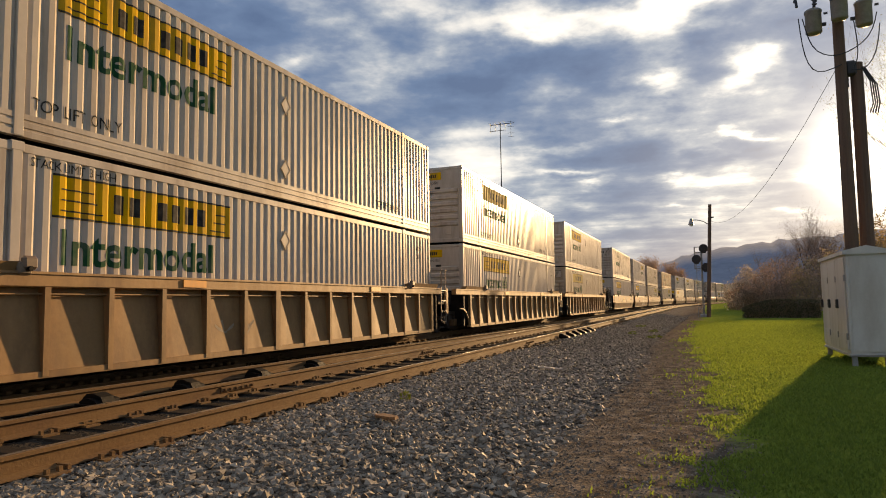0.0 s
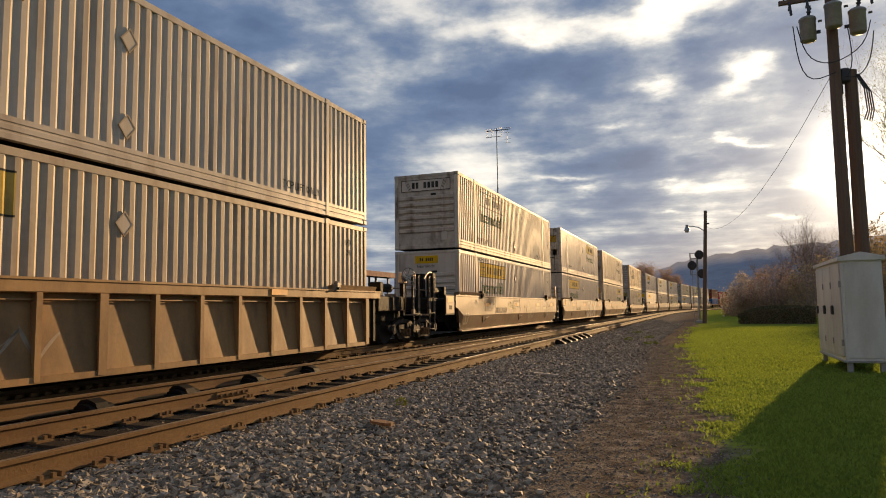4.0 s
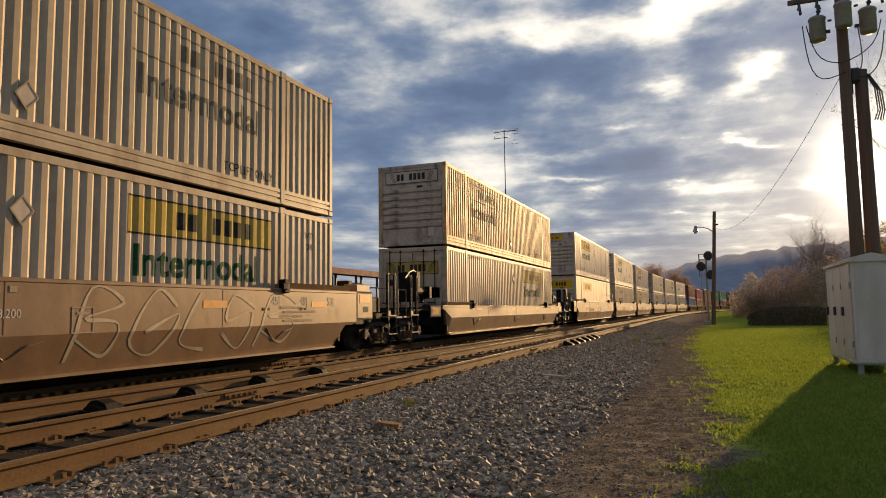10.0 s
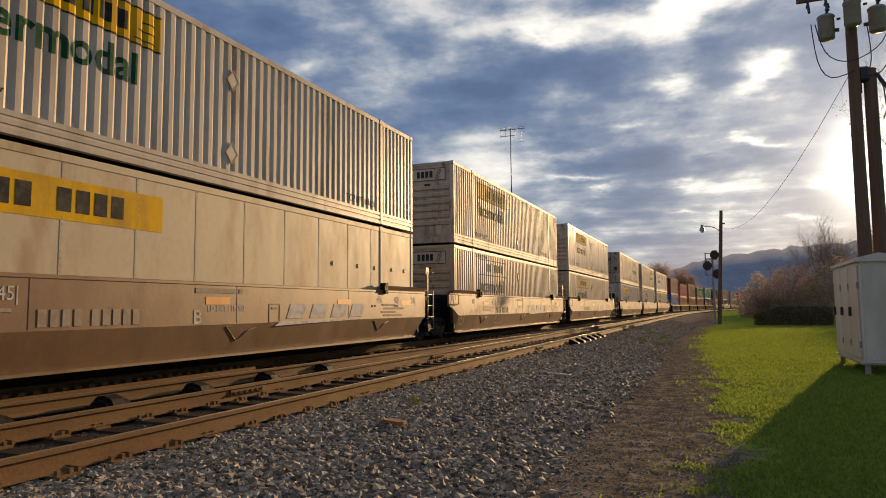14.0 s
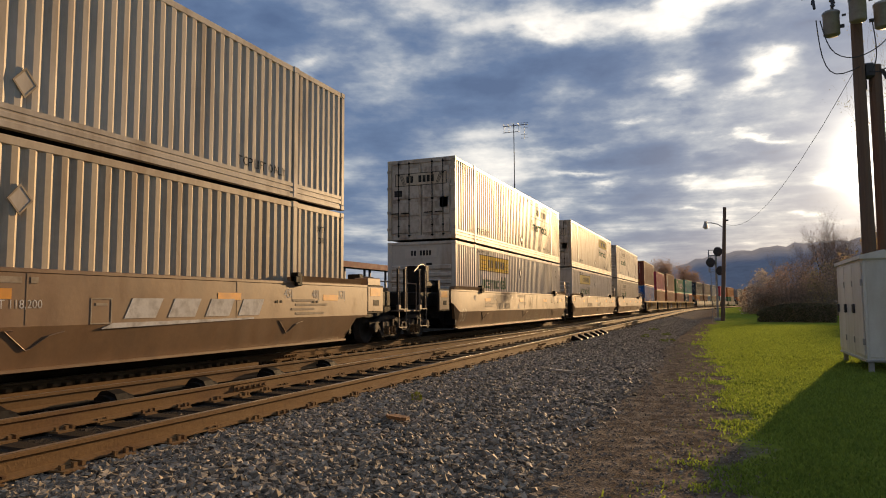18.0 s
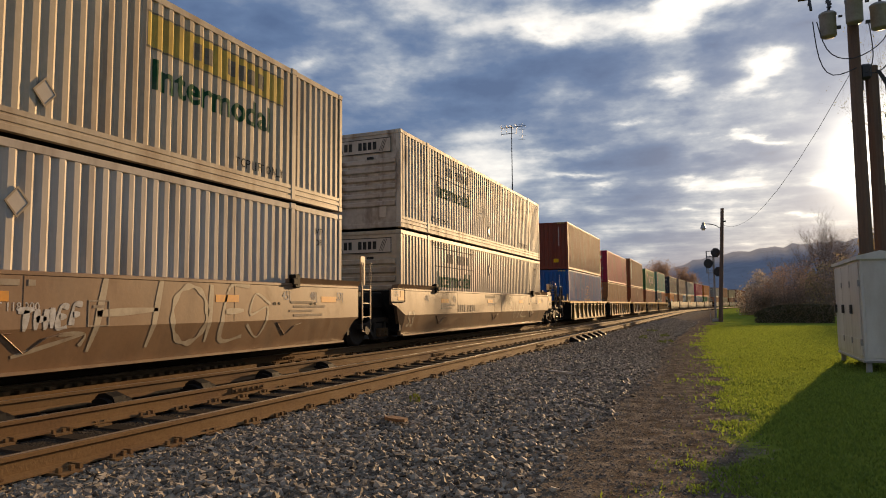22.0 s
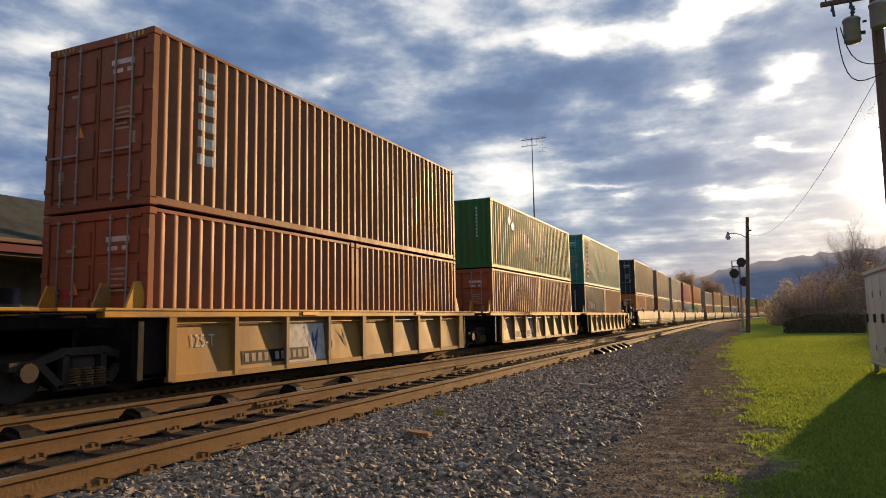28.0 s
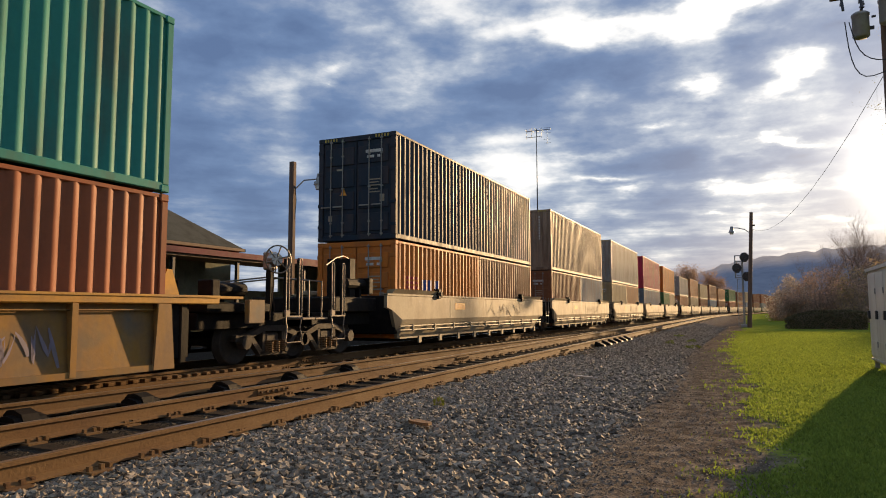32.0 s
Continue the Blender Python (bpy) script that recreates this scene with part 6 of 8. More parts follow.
def ground():
    xs = [-3000, -900, -300, -100, -45, -25, -17, -14, -13, -12.3, -11.6, -10.5, -9.0, -7.5, -6.0, -5.0] + [-4.4 + 0.22 * i for i in range(48)] + [6.6, 7.2, 8, 9, 11, 14, 18, 25, 40, 80, 200, 700, 3000]
    ys = [-3000, -800, -380, -150, -60, -20, -8, -3] + [0 + 0.35 * i for i in range(90)] + [33, 35, 38, 42, 46, 50, 56, 63, 72, 84, 100, 125, 160, 210, 300, 450, 800, 1500, 3500]
    verts = [(x, y, ground_height(x, y) if abs(y) < 400 and abs(x) < 60 else 0.0) for y in ys for x in xs]
    n = len(xs)
    faces = [(j * n + i, j * n + i + 1, (j + 1) * n + i + 1, (j + 1) * n + i) for j in range(len(ys) - 1) for i in range(n - 1)]
    me = bpy.data.meshes.new("ground")
    me.from_pydata(verts, [], faces)
    me.shade_smooth()
    m = bpy.data.materials.new("gravel_dirt_and_grass")
    m.use_nodes = True
    nt = m.node_tree
    N, K = nt.nodes.new, nt.links.new
    bsdf = nt.nodes["Principled BSDF"]
    bsdf.inputs["Roughness"].default_value = 0.9
    bsdf.inputs["Specular IOR Level"].default_value = 0.0
    tc = N("ShaderNodeTexCoord")
    sep = N("ShaderNodeSeparateXYZ")
    K(tc.outputs["Object"], sep.inputs[0])

    def tex(scale, detail=5.0, kind="ShaderNodeTexNoise"):
        t = N(kind)
        t.inputs["Scale"].default_value = scale
        if "Detail" in t.inputs:
            t.inputs["Detail"].default_value = detail
        K(tc.outputs["Object"], t.inputs["Vector"])
        return t

    def ramp(src, stops):
        r = N("ShaderNodeValToRGB")
        e = r.color_ramp.elements
        e[0].position, e[0].color = stops[0][0], (*stops[0][1], 1)
        e[1].position, e[1].color = stops[-1][0], (*stops[-1][1], 1)
        for p, c in stops[1:-1]:
            e.new(p).color = (*c, 1)
        K(src, r.inputs[0])
        return r.outputs[0]

    def mix(fac, a, b):
        x = N("ShaderNodeMix")
        x.data_type = "RGBA"
        for s_, v in ((x.inputs[0], fac), (x.inputs[6], a), (x.inputs[7], b)):
            if isinstance(v, float):
                s_.default_value = v
            else:
                K(v, s_)
        return x.outputs[2]

    stones = tex(26.0, kind="ShaderNodeTexVoronoi")
    gravel = ramp(stones.outputs["Color"], [(0.0, (0.035, 0.03, 0.024)), (0.5, (0.10, 0.086, 0.068)), (1.0, (0.22, 0.19, 0.15))])
    dirt = ramp(tex(5.0, 8).outputs[0], [(0.3, (0.085, 0.066, 0.046)), (0.5, (0.16, 0.125, 0.09)), (0.62, (0.23, 0.185, 0.135)), (0.78, (0.31, 0.25, 0.19))])
    grass = ramp(tex(2.2, 9).outputs[0], [(0.3, (0.12, 0.165, 0.025)), (0.5, (0.20, 0.25, 0.038)), (0.7, (0.27, 0.295, 0.06))])
    edge = N("ShaderNodeMath")
    edge.operation = "MULTIPLY_ADD"
    K(tex(1.3, 9).outputs[0], edge.inputs[0])
    edge.inputs[1].default_value = 1.7
    # the lawn's edge drifts towards the track with distance
    drift = N("ShaderNodeMath")
    drift.operation = "MULTIPLY_ADD"
    drift.use_clamp = False
    reach = N("ShaderNodeMapRange")
    reach.inputs[1].default_value, reach.inputs[2].default_value, reach.inputs[4].default_value = 7.0, 22.0, 0.62
    K(sep.outputs[1], reach.inputs[0])
    K(reach.outputs[0], drift.inputs[0])
    drift.inputs[1].default_value = 1.0
    K(sep.outputs[0], drift.inputs[2])
    K(drift.outputs[0], edge.inputs[2])

    def step(lo, hi):
        r = N("ShaderNodeMapRange")
        r.inputs[1].default_value, r.inputs[2].default_value = lo, hi
        K(edge.outputs[0], r.inputs[0])
        return r.outputs[0]

    # shade under the train is put into the track bed's colour, along with grime
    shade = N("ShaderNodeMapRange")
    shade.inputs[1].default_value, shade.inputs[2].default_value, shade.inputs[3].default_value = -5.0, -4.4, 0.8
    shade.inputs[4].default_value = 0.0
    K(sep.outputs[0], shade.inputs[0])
    shade_and_grime = N("ShaderNodeRGB")
    shade_and_grime.outputs[0].default_value = (0.014, 0.012, 0.010, 1)
    gravel = mix(shade.outputs[0], gravel, shade_and_grime.outputs[0])
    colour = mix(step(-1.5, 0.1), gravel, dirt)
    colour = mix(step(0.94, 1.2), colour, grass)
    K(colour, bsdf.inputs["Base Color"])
    b = N("ShaderNodeBump")
    b.inputs["Strength"].default_value, b.inputs["Distance"].default_value = 0.7, 0.03
    K(stones.outputs["Distance"], b.inputs["Height"])
    K(b.outputs[0], bsdf.inputs["Normal"])
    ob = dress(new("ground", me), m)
    tagged(ob, "gravel verge, worn dirt and green lawn beside the tracks", "ground", kind="structure")


def rail_shape(points):
    """A rail of real section along points (x, y), its head at RAIL_Z."""
    z = RAIL_Z
    prof = [(-0.07, z - 0.172), (-0.07, z - 0.16), (-0.012, z - 0.135), (-0.010, z - 0.045), (-0.036, z - 0.034), (-0.036, z - 0.006), (-0.028, z),
            (0.028, z), (0.036, z - 0.006), (0.036, z - 0.034), (0.010, z - 0.045), (0.012, z - 0.135), (0.07, z - 0.16), (0.07, z - 0.172)]
    k = len(prof)
    s = Shape()
    vs = [(x + a, y, b) for x, y in points for a, b in prof]
    fs = [(i * k + j, i * k + (j + 1) % k, (i + 1) * k + (j + 1) % k, (i + 1) * k + j) for i in range(len(points) - 1) for j in range(k)]
    fs += [tuple(range(k)), tuple((len(points) - 1) * k + j for j in range(k))]
    return s.add(vs, fs)


def head_shape(points):
    """The worn running surface on top of a rail."""
    s = Shape()
    for (x0, y0), (x1, y1) in zip(points, points[1:]):
        z = RAIL_Z + 0.0015
        s.add([(x0 - 0.026, y0, z), (x0 + 0.026, y0, z), (x1 + 0.026, y1, z), (x1 - 0.026, y1, z)], [(0, 1, 2, 3)])
    return s


NEAR_RAIL, FAR_RAIL = -4.65, -6.085


def rails():
    far = [BEND_Y + 12 * i for i in range(22)]

    def line(side):
        pts = [(TRACK_X + side, y) for y in (-420, -100, -20, 0, 10, 30, 60)]
        for s in far:
            p, _ = along(s, side)
            pts.append((p.x, p.y))
        return pts
    lines = [("far rail of the train's track", line(-0.7175)), ("near rail of the train's track", line(0.7175)),
             ("near rail of the empty track", line(NEAR_RAIL - TRACK_X)), ("far rail of the empty track", line(FAR_RAIL - TRACK_X)),
             ("turnout rail between the two tracks", [(-7.6, -30), (-7.55, 3), (-7.42, 7), (-7.28, 11), (-7.16, 15), (-6.98, 19), (-6.72, 24), (-6.5, 29), (-6.3, 36), (-6.2, 44)])]
    for what, pts in lines:
        r = solo("rail", rail_shape(pts), RAIL_RUST, "rusty steel " + what, "rail", "rails", "structure")
        part("running_surface", head_shape(pts), RAIL_TOP, r, "worn shiny rail head")


def tie_shape(w):
    return Shape().box(-w / 2, w / 2, -0.115, 0.115, -0.16, 0.0, 0.018)


def plates_shape(xs):
    """Tie plates with spikes and rail anchors under the rails."""
    s = Shape()
    for x in xs:
        s.box(x - 0.17, x + 0.17, -0.09, 0.09, 0.0, 0.018)
        for dx in (-0.1, 0.1):
            for dy in (-0.055, 0.05):
                s.box(x + dx - 0.016, x + dx + 0.016, dy - 0.016, dy + 0.016, 0.018, 0.055)
        s.box(x - 0.1, x + 0.1, 0.12, 0.15, 0.01, 0.05)
    return s


def ties():
    rnd = random.Random(5)
    z = RAIL_Z - 0.19
    for name, cx, xs, w, y0, y1 in (("empty", -5.37, (0.72, -0.715), 2.6, -6.0, 62.0), ("train's", TRACK_X, (0.7175, -0.7175), 2.6, 2.0, 52.0)):
        bed = thing("track_bed", "row of weathered timber ties under the %s track" % name, "track", "", None, "structure")
        y = y0
        while y < y1:
            t = part("tie", shared(("tie", w), lambda: tie_shape(w)), TIE_WOOD, bed)
            t.matrix_basis = pose(cx + rnd.uniform(-0.06, 0.06), y, z + rnd.uniform(-0.012, 0.004), 0, 0, rnd.uniform(-1.2, 1.2))
            part("tie_plate", shared(("tie_plate", name), lambda: plates_shape(xs)), RAIL_RUST, t)
            y += 0.535 + rnd.uniform(-0.03, 0.03)
        far = Shape()
        while y < 330:
            p, a = along(y, cx - TRACK_X)
            far.box(p.x - w / 2, p.x + w / 2, p.y - 0.115, p.y + 0.115, z - 0.16, z)
            y += 0.535
        tagged(part("far_ties", far, TIE_WOOD, bed), kind="stuff")


def rail_furniture():
    """Braces, blocks, joint bars and bolts of the turnout."""
    for i, y in enumerate((3.4, 4.9, 6.45, 8.0, 9.65, 11.4)):
        def block():
            s = Shape()
            pts = [(-0.24, 0.0), (-0.24, 0.08), (-0.18, 0.13), (-0.08, 0.145), (0.06, 0.10), (0.12, 0.0)]
            s.prism(pts, "y", -0.09, 0.1)
            s.prism([(p * 0.85, q * 0.6) for p, q in pts], "y", -0.17, 0.2)
            s.box(-0.26, 0.14, -0.2, 0.24, 0.0, 0.02, 0.008)
            return s
        solo("rail_brace", shared(("rail_brace",), block), BLACK_STEEL, "dark cast brace between two rusty rails", "rail brace", "rail braces", m=pose(-7.12 + 0.012 * i, y, RAIL_Z - 0.175))
    for y in (22.4, 23.5, 24.6, 25.7, 26.8, 27.9):
        solo("switch_brace", shared(("switch_brace",), lambda: Shape().prism([(0.0, 0.0), (0.34, 0.0), (0.32, 0.05), (0.12, 0.14), (0.04, 0.15)], "y", -0.16, 0.16)), BLACK_STEEL,
             "dark steel brace against the outer rail", "rail brace", "switch braces", m=pose(NEAR_RAIL + 0.04, y, RAIL_Z - 0.18))
    for x, y in ((FAR_RAIL, 7.75), (FAR_RAIL, 14.6), (NEAR_RAIL, 18.5), (-8.887, 12.6), (-8.887, 19.4)):
        def joint():
            s = Shape().box(0.012, 0.03, -0.35, 0.35, -0.125, -0.05, 0.006)
            for k in range(6):
                s.rod((0.02, -0.29 + k * 0.116, -0.088), (0.06, -0.29 + k * 0.116, -0.088), 0.017, 6)
            return s
        solo("joint_bar", shared(("joint_bar",), joint), RAIL_RUST, "bolted rusty joint bar on a rail", "joint bar", "joint bars", m=pose(x, y, RAIL_Z))
    s = Shape()
    for k in range(26):
        y = 5.4 + k * 0.22
        s.box(-8.72, -8.60, y, y + 0.1, RAIL_Z - 0.10, RAIL_Z - 0.045, 0.01)
    s.box(-8.74, -8.57, 5.2, 11.2, RAIL_Z - 0.17, RAIL_Z - 0.10)
    solo("guard_rail", s, RAIL_RUST, "bolted guard rail beside the train's rail", "guard rail")


def scatter_stones(name, count, x0, x1, y0, y1, size, material, seed, label, power=1.0, z_off=0.0, skew=1.0):
    """Sharp-edged stones, each an uneven eight-sided lump."""
    rs = np.random.RandomState(seed)
    y = y0 + (y1 - y0) * rs.rand(count) ** power
    x = x0 + (x1 - x0) * rs.rand(count) ** skew
    x, y = x + 0.12 * rs.randn(count), y + 0.5 * rs.randn(count)
    r = size * (0.55 + 0.9 * rs.rand(count) ** 2)
    base = np.array([(1, 0, 0), (-1, 0, 0), (0, 1, 0), (0, -1, 0), (0, 0, 1), (0, 0, -1)], float)
    v = base[None] * (0.7 + 0.5 * rs.rand(count, 6, 1)) + 0.55 * (rs.rand(count, 6, 3) - 0.5)
    q = rs.randn(count, 4)
    q /= np.linalg.norm(q, axis=1, keepdims=True)
    a, b, c, d = q.T
    R = np.stack([np.stack([1 - 2 * (c * c + d * d), 2 * (b * c - a * d), 2 * (b * d + a * c)], 1),
                  np.stack([2 * (b * c + a * d), 1 - 2 * (b * b + d * d), 2 * (c * d - a * b)], 1),
                  np.stack([2 * (b * d - a * c), 2 * (c * d + a * b), 1 - 2 * (b * b + c * c)], 1)], 1)
    v = np.einsum("nij,nkj->nki", R, v) * r[:, None, None]
    v[:, :, 2] *= 0.75
    z = np.array([ground_height(p, w) for p, w in zip(x, y)]) + r * (0.1 + 0.3 * rs.rand(count)) + z_off
    v += np.stack([x, y, z], 1)[:, None]
    f = np.array([(0, 2, 4), (2, 1, 4), (1, 3, 4), (3, 0, 4), (2, 0, 5), (1, 2, 5), (3, 1, 5), (0, 3, 5)])
    faces = (f[None] + 6 * np.arange(count)[:, None, None]).reshape(-1, 3)
    me = bpy.data.meshes.new(name)
    me.vertices.add(count * 6)
    me.vertices.foreach_set("co", v.reshape(-1))
    me.loops.add(len(faces) * 3)
    me.loops.foreach_set("vertex_index", faces.reshape(-1).astype(np.int32))
    me.polygons.add(len(faces))
    me.polygons.foreach_set("loop_start", np.arange(0, len(faces) * 3, 3, dtype=np.int32))
    me.update(calc_edges=True)
    me.validate()
    me.shade_flat()
    ob = dress(new(name, me), material)
    return tagged(ob, label, "gravel", kind="stuff")


STONE = surface("ballast_stone", (0.30, 0.25, 0.185), 0.7, spec=0.18, dirt=(0.04, 0.033, 0.026), dirt_amount=0.6, scale=8, grain=60, grain_amount=0.2, bump=0.2, per_island=0.65)
TRACK_STONE = surface("oily_track_stone", (0.10, 0.082, 0.058), 0.8, spec=0.1, dirt=(0.03, 0.024, 0.018), dirt_amount=0.6, scale=8, grain=60, grain_amount=0.2, bump=0.2, per_island=0.6)
DIRT_STONE = surface("dusty_gravel_stone", (0.23, 0.195, 0.15), 0.8, spec=0.1, dirt=(0.05, 0.04, 0.03), dirt_amount=0.6, scale=8, grain=60, grain_amount=0.2, bump=0.2, per_island=0.5)


def loose_ground():
    scatter_stones("ballast", 60000, -4.4, -1.35, 0.5, 17, 0.034, STONE, 1, "sharp grey ballast stones along the track", 1.35, -0.004, 2.3)
    scatter_stones("ballast_between_rails", 9000, -8.7, -4.75, 3, 22, 0.03, TRACK_STONE, 2, "dark ballast stones between the rails", 1.2, -0.02)
    scatter_stones("gravel", 60000, -3.2, 0.3, 0.8, 24, 0.012, DIRT_STONE, 3, "small dusty gravel on the verge", 1.4, -0.004, 1.2)
    scatter_stones("far_ballast", 26000, -4.4, -1.6, 15, 62, 0.03, STONE, 4, "sharp grey ballast stones farther along the track", 1.2)
    chip = surface("orange_brown_wood", (0.33, 0.17, 0.07), 0.75, dirt=(0.12, 0.06, 0.03), dirt_amount=0.6, scale=9, streak=(4, 0.6, 1), grain=50, grain_amount=0.25, bump=0.3)
    solo("wood_board", Shape().prism([(-0.2, -0.035), (-0.12, -0.055), (0.17, -0.045), (0.24, -0.01), (0.2, 0.05), (-0.15, 0.055)], "z", 0.0, 0.03), chip, "splintered orange-brown board on the ballast", "board", m=pose(-3.22, 6.55, 0.1, 4, -3, -38))
    solo("steel_scrap", Shape().prism([(-0.22, -0.03), (0.2, -0.04), (0.24, 0.02), (-0.2, 0.035)], "z", 0.0, 0.025), BARE_STEEL, "flat grey scrap piece on the gravel", "scrap", m=pose(-2.75, 12.4, 0.07, 2, 5, 15))


def grass():
    """Lawn blades: bent two-piece blades over the near lawn, thinner farther off."""
    rs = np.random.RandomState(11)
    n = 230000
    y = 3.5 + 42 * rs.rand(n) ** 1.9
    x = -1.5 + (2.0 + 0.30 * y) * rs.rand(n)
    edge = np.array([fbm(a, b, 1.3) for a, b in zip(x, y)]) * 0.6
    drift = 0.62 * np.clip((y - 7.0) / 15.0, 0, 1)
    keep = x + edge + drift > 0.02 + 0.4 * rs.rand(n) ** 2 - 0.5 * (rs.rand(n) < 0.05)
    x, y = x[keep], y[keep]
    n = len(x)
    h = (0.012 + 0.026 * rs.rand(n)) * (1 + 0.03 * y)
    w = (0.003 + 0.0035 * rs.rand(n)) * (1 + 0.11 * y)
    a = rs.rand(n) * 6.283
    lean = h * (0.2 + 0.8 * rs.rand(n))
    b = rs.rand(n) * 6.283
    z = np.array([ground_height(p, q) for p, q in zip(x, y)]) - 0.004
    base = np.stack([x, y, z], 1)
    side = np.stack([np.cos(a), np.sin(a), 0 * a], 1) * w[:, None]
    bend = np.stack([np.cos(b), np.sin(b), 0 * b], 1) * lean[:, None]
    upv = np.stack([0 * h, 0 * h, h], 1)
    v = np.stack([base - side, base + side, base + side * 0.7 + bend * 0.35 + upv * 0.6, base - side * 0.7 + bend * 0.35 + upv * 0.6, base + bend + upv], 1)
    quads = np.array([0, 1, 2, 3])[None] + 5 * np.arange(n)[:, None]
    tris = np.array([3, 2, 4])[None] + 5 * np.arange(n)[:, None]
    loops = np.concatenate([quads, tris], 1).reshape(-1)
    starts = (np.array([0, 4])[None] + 7 * np.arange(n)[:, None]).reshape(-1)
    me = bpy.data.meshes.new("grass")
    me.vertices.add(n * 5)
    me.vertices.foreach_set("co", v.reshape(-1))
    me.loops.add(n * 7)
    me.loops.foreach_set("vertex_index", loops.astype(np.int32))
    me.polygons.add(n * 2)
    me.polygons.foreach_set("loop_start", starts.astype(np.int32))
    me.update(calc_edges=True)
    m = leaf_material("grass_blade", (0.20, 0.275, 0.045), 0.32, 0.5)
    tagged(dress(new("grass", me), m), "short bright green lawn grass", "grass", kind="stuff")


def leaf_material(name, col, vary, through_light):
    m = bpy.data.materials.new(name)
    m.use_nodes = True
    nt = m.node_tree
    N, K = nt.nodes.new, nt.links.new
    bsdf = nt.nodes["Principled BSDF"]
    geo = N("ShaderNodeNewGeometry")
    mix = N("ShaderNodeMix")
    mix.data_type = "RGBA"
    K(geo.outputs["Random Per Island"], mix.inputs[0])
    mix.inputs[6].default_value = (*[c * (1 - vary) for c in col], 1)
    mix.inputs[7].default_value = (col[0] * (1 + vary * 1.3), col[1] * (1 + vary), col[2] * (1 + vary), 1)
    K(mix.outputs[2], bsdf.inputs["Base Color"])
    bsdf.inputs["Roughness"].default_value = 0.7
    bsdf.inputs["Specular IOR Level"].default_value = 0.25
    if through_light:
        tr = N("ShaderNodeBsdfTranslucent")
        K(mix.outputs[2], tr.inputs[0])
        ms = N("ShaderNodeMixShader")
        ms.inputs[0].default_value = through_light
        K(bsdf.outputs[0], ms.inputs[1]), K(tr.outputs[0], ms.inputs[2])
        K(ms.outputs[0], nt.nodes["Material Output"].inputs[0])
    return m


# ---- plants ----
BARK = surface("grey_brown_bark", (0.17, 0.125, 0.095), 0.9, dirt=(0.04, 0.03, 0.025), dirt_amount=0.6, scale=4, streak=(1, 1, 0.3), grain=30, grain_amount=0.25, bump=0.4)
TWIG = surface("brown_twigs", (0.33, 0.25, 0.19), 0.9, grain=10, grain_amount=0.2, bump=0.0, per_island=0.35)


def grow(seed, height, spread, levels, first=0.3, droop=0.0, forks=(3, 4)):
    """Limbs of a bare tree: a stout trunk and ever finer branches."""
    rnd = random.Random(seed)
    stout, fine, tips = Shape(), Shape(), []

    def limb(p, d, length, r, level):
        n = 3
        q = p
        for i in range(n):
            d2 = (d + Vector((rnd.uniform(-1, 1), rnd.uniform(-1, 1), rnd.uniform(-0.3, 0.5) - droop)) * 0.16).normalized()
            e = q + d2 * length / n
            (stout if level < 2 else fine).rod(q, e, r * (1 - 0.22 * i), 6 if level < 2 else 3, r * (1 - 0.22 * (i + 1)), caps=False)
            if level < levels and (level > 0 or i > 0):
                for _ in range(rnd.randint(*forks) if i else 1):
                    axis = Vector((rnd.uniform(-1, 1), rnd.uniform(-1, 1), rnd.uniform(0.0, 0.9)))
                    b = (d2 * 0.75 + axis.normalized() * spread).normalized()
                    limb(e if i == n - 1 else q.lerp(e, rnd.random()), b, length * rnd.uniform(0.5, 0.72), r * (1 - 0.22 * i) * 0.52, level + 1)
            q, d = e, d2
        tips.append(q)
    limb(Vector((0, 0, -0.1)), Vector((rnd.uniform(-0.06, 0.06), rnd.uniform(-0.06, 0.06), 1)), height * 0.5, height * 0.016, 0)
    return stout, fine, tips


def bare_tree(seed, x, y, height, spread, levels, label, buds=None, m=None):
    stout, fine, tips = grow(seed, height, spread, levels)
    t = thing("bare_tree", label, "tree", "", m or pose(x, y, ground_height(x, y)))
    trunk = part("trunk", stout, BARK, t)
    part("crown", fine, TWIG, t)
    if buds:
        rnd = random.Random(seed + 7)
        s = Shape()
        for p in tips:
            for _ in range(buds[1]):
                c = p + Vector((rnd.gauss(0, 1), rnd.gauss(0, 1), rnd.gauss(0, 1))) * buds[2]
                leaf(s, rnd, c, buds[3])
        part("bud_spray", s, buds[0], t)
    return t


def leaf(s, rnd, c, size):
    a = Vector((rnd.gauss(0, 1), rnd.gauss(0, 1), rnd.gauss(0, 1))).normalized()
    b = a.orthogonal().normalized()
    k = size * rnd.uniform(0.6, 1.3)
    s.add([c - a * k, c + b * k * 0.5, c + a * k, c - b * k * 0.5], [(0, 1, 2, 3)])


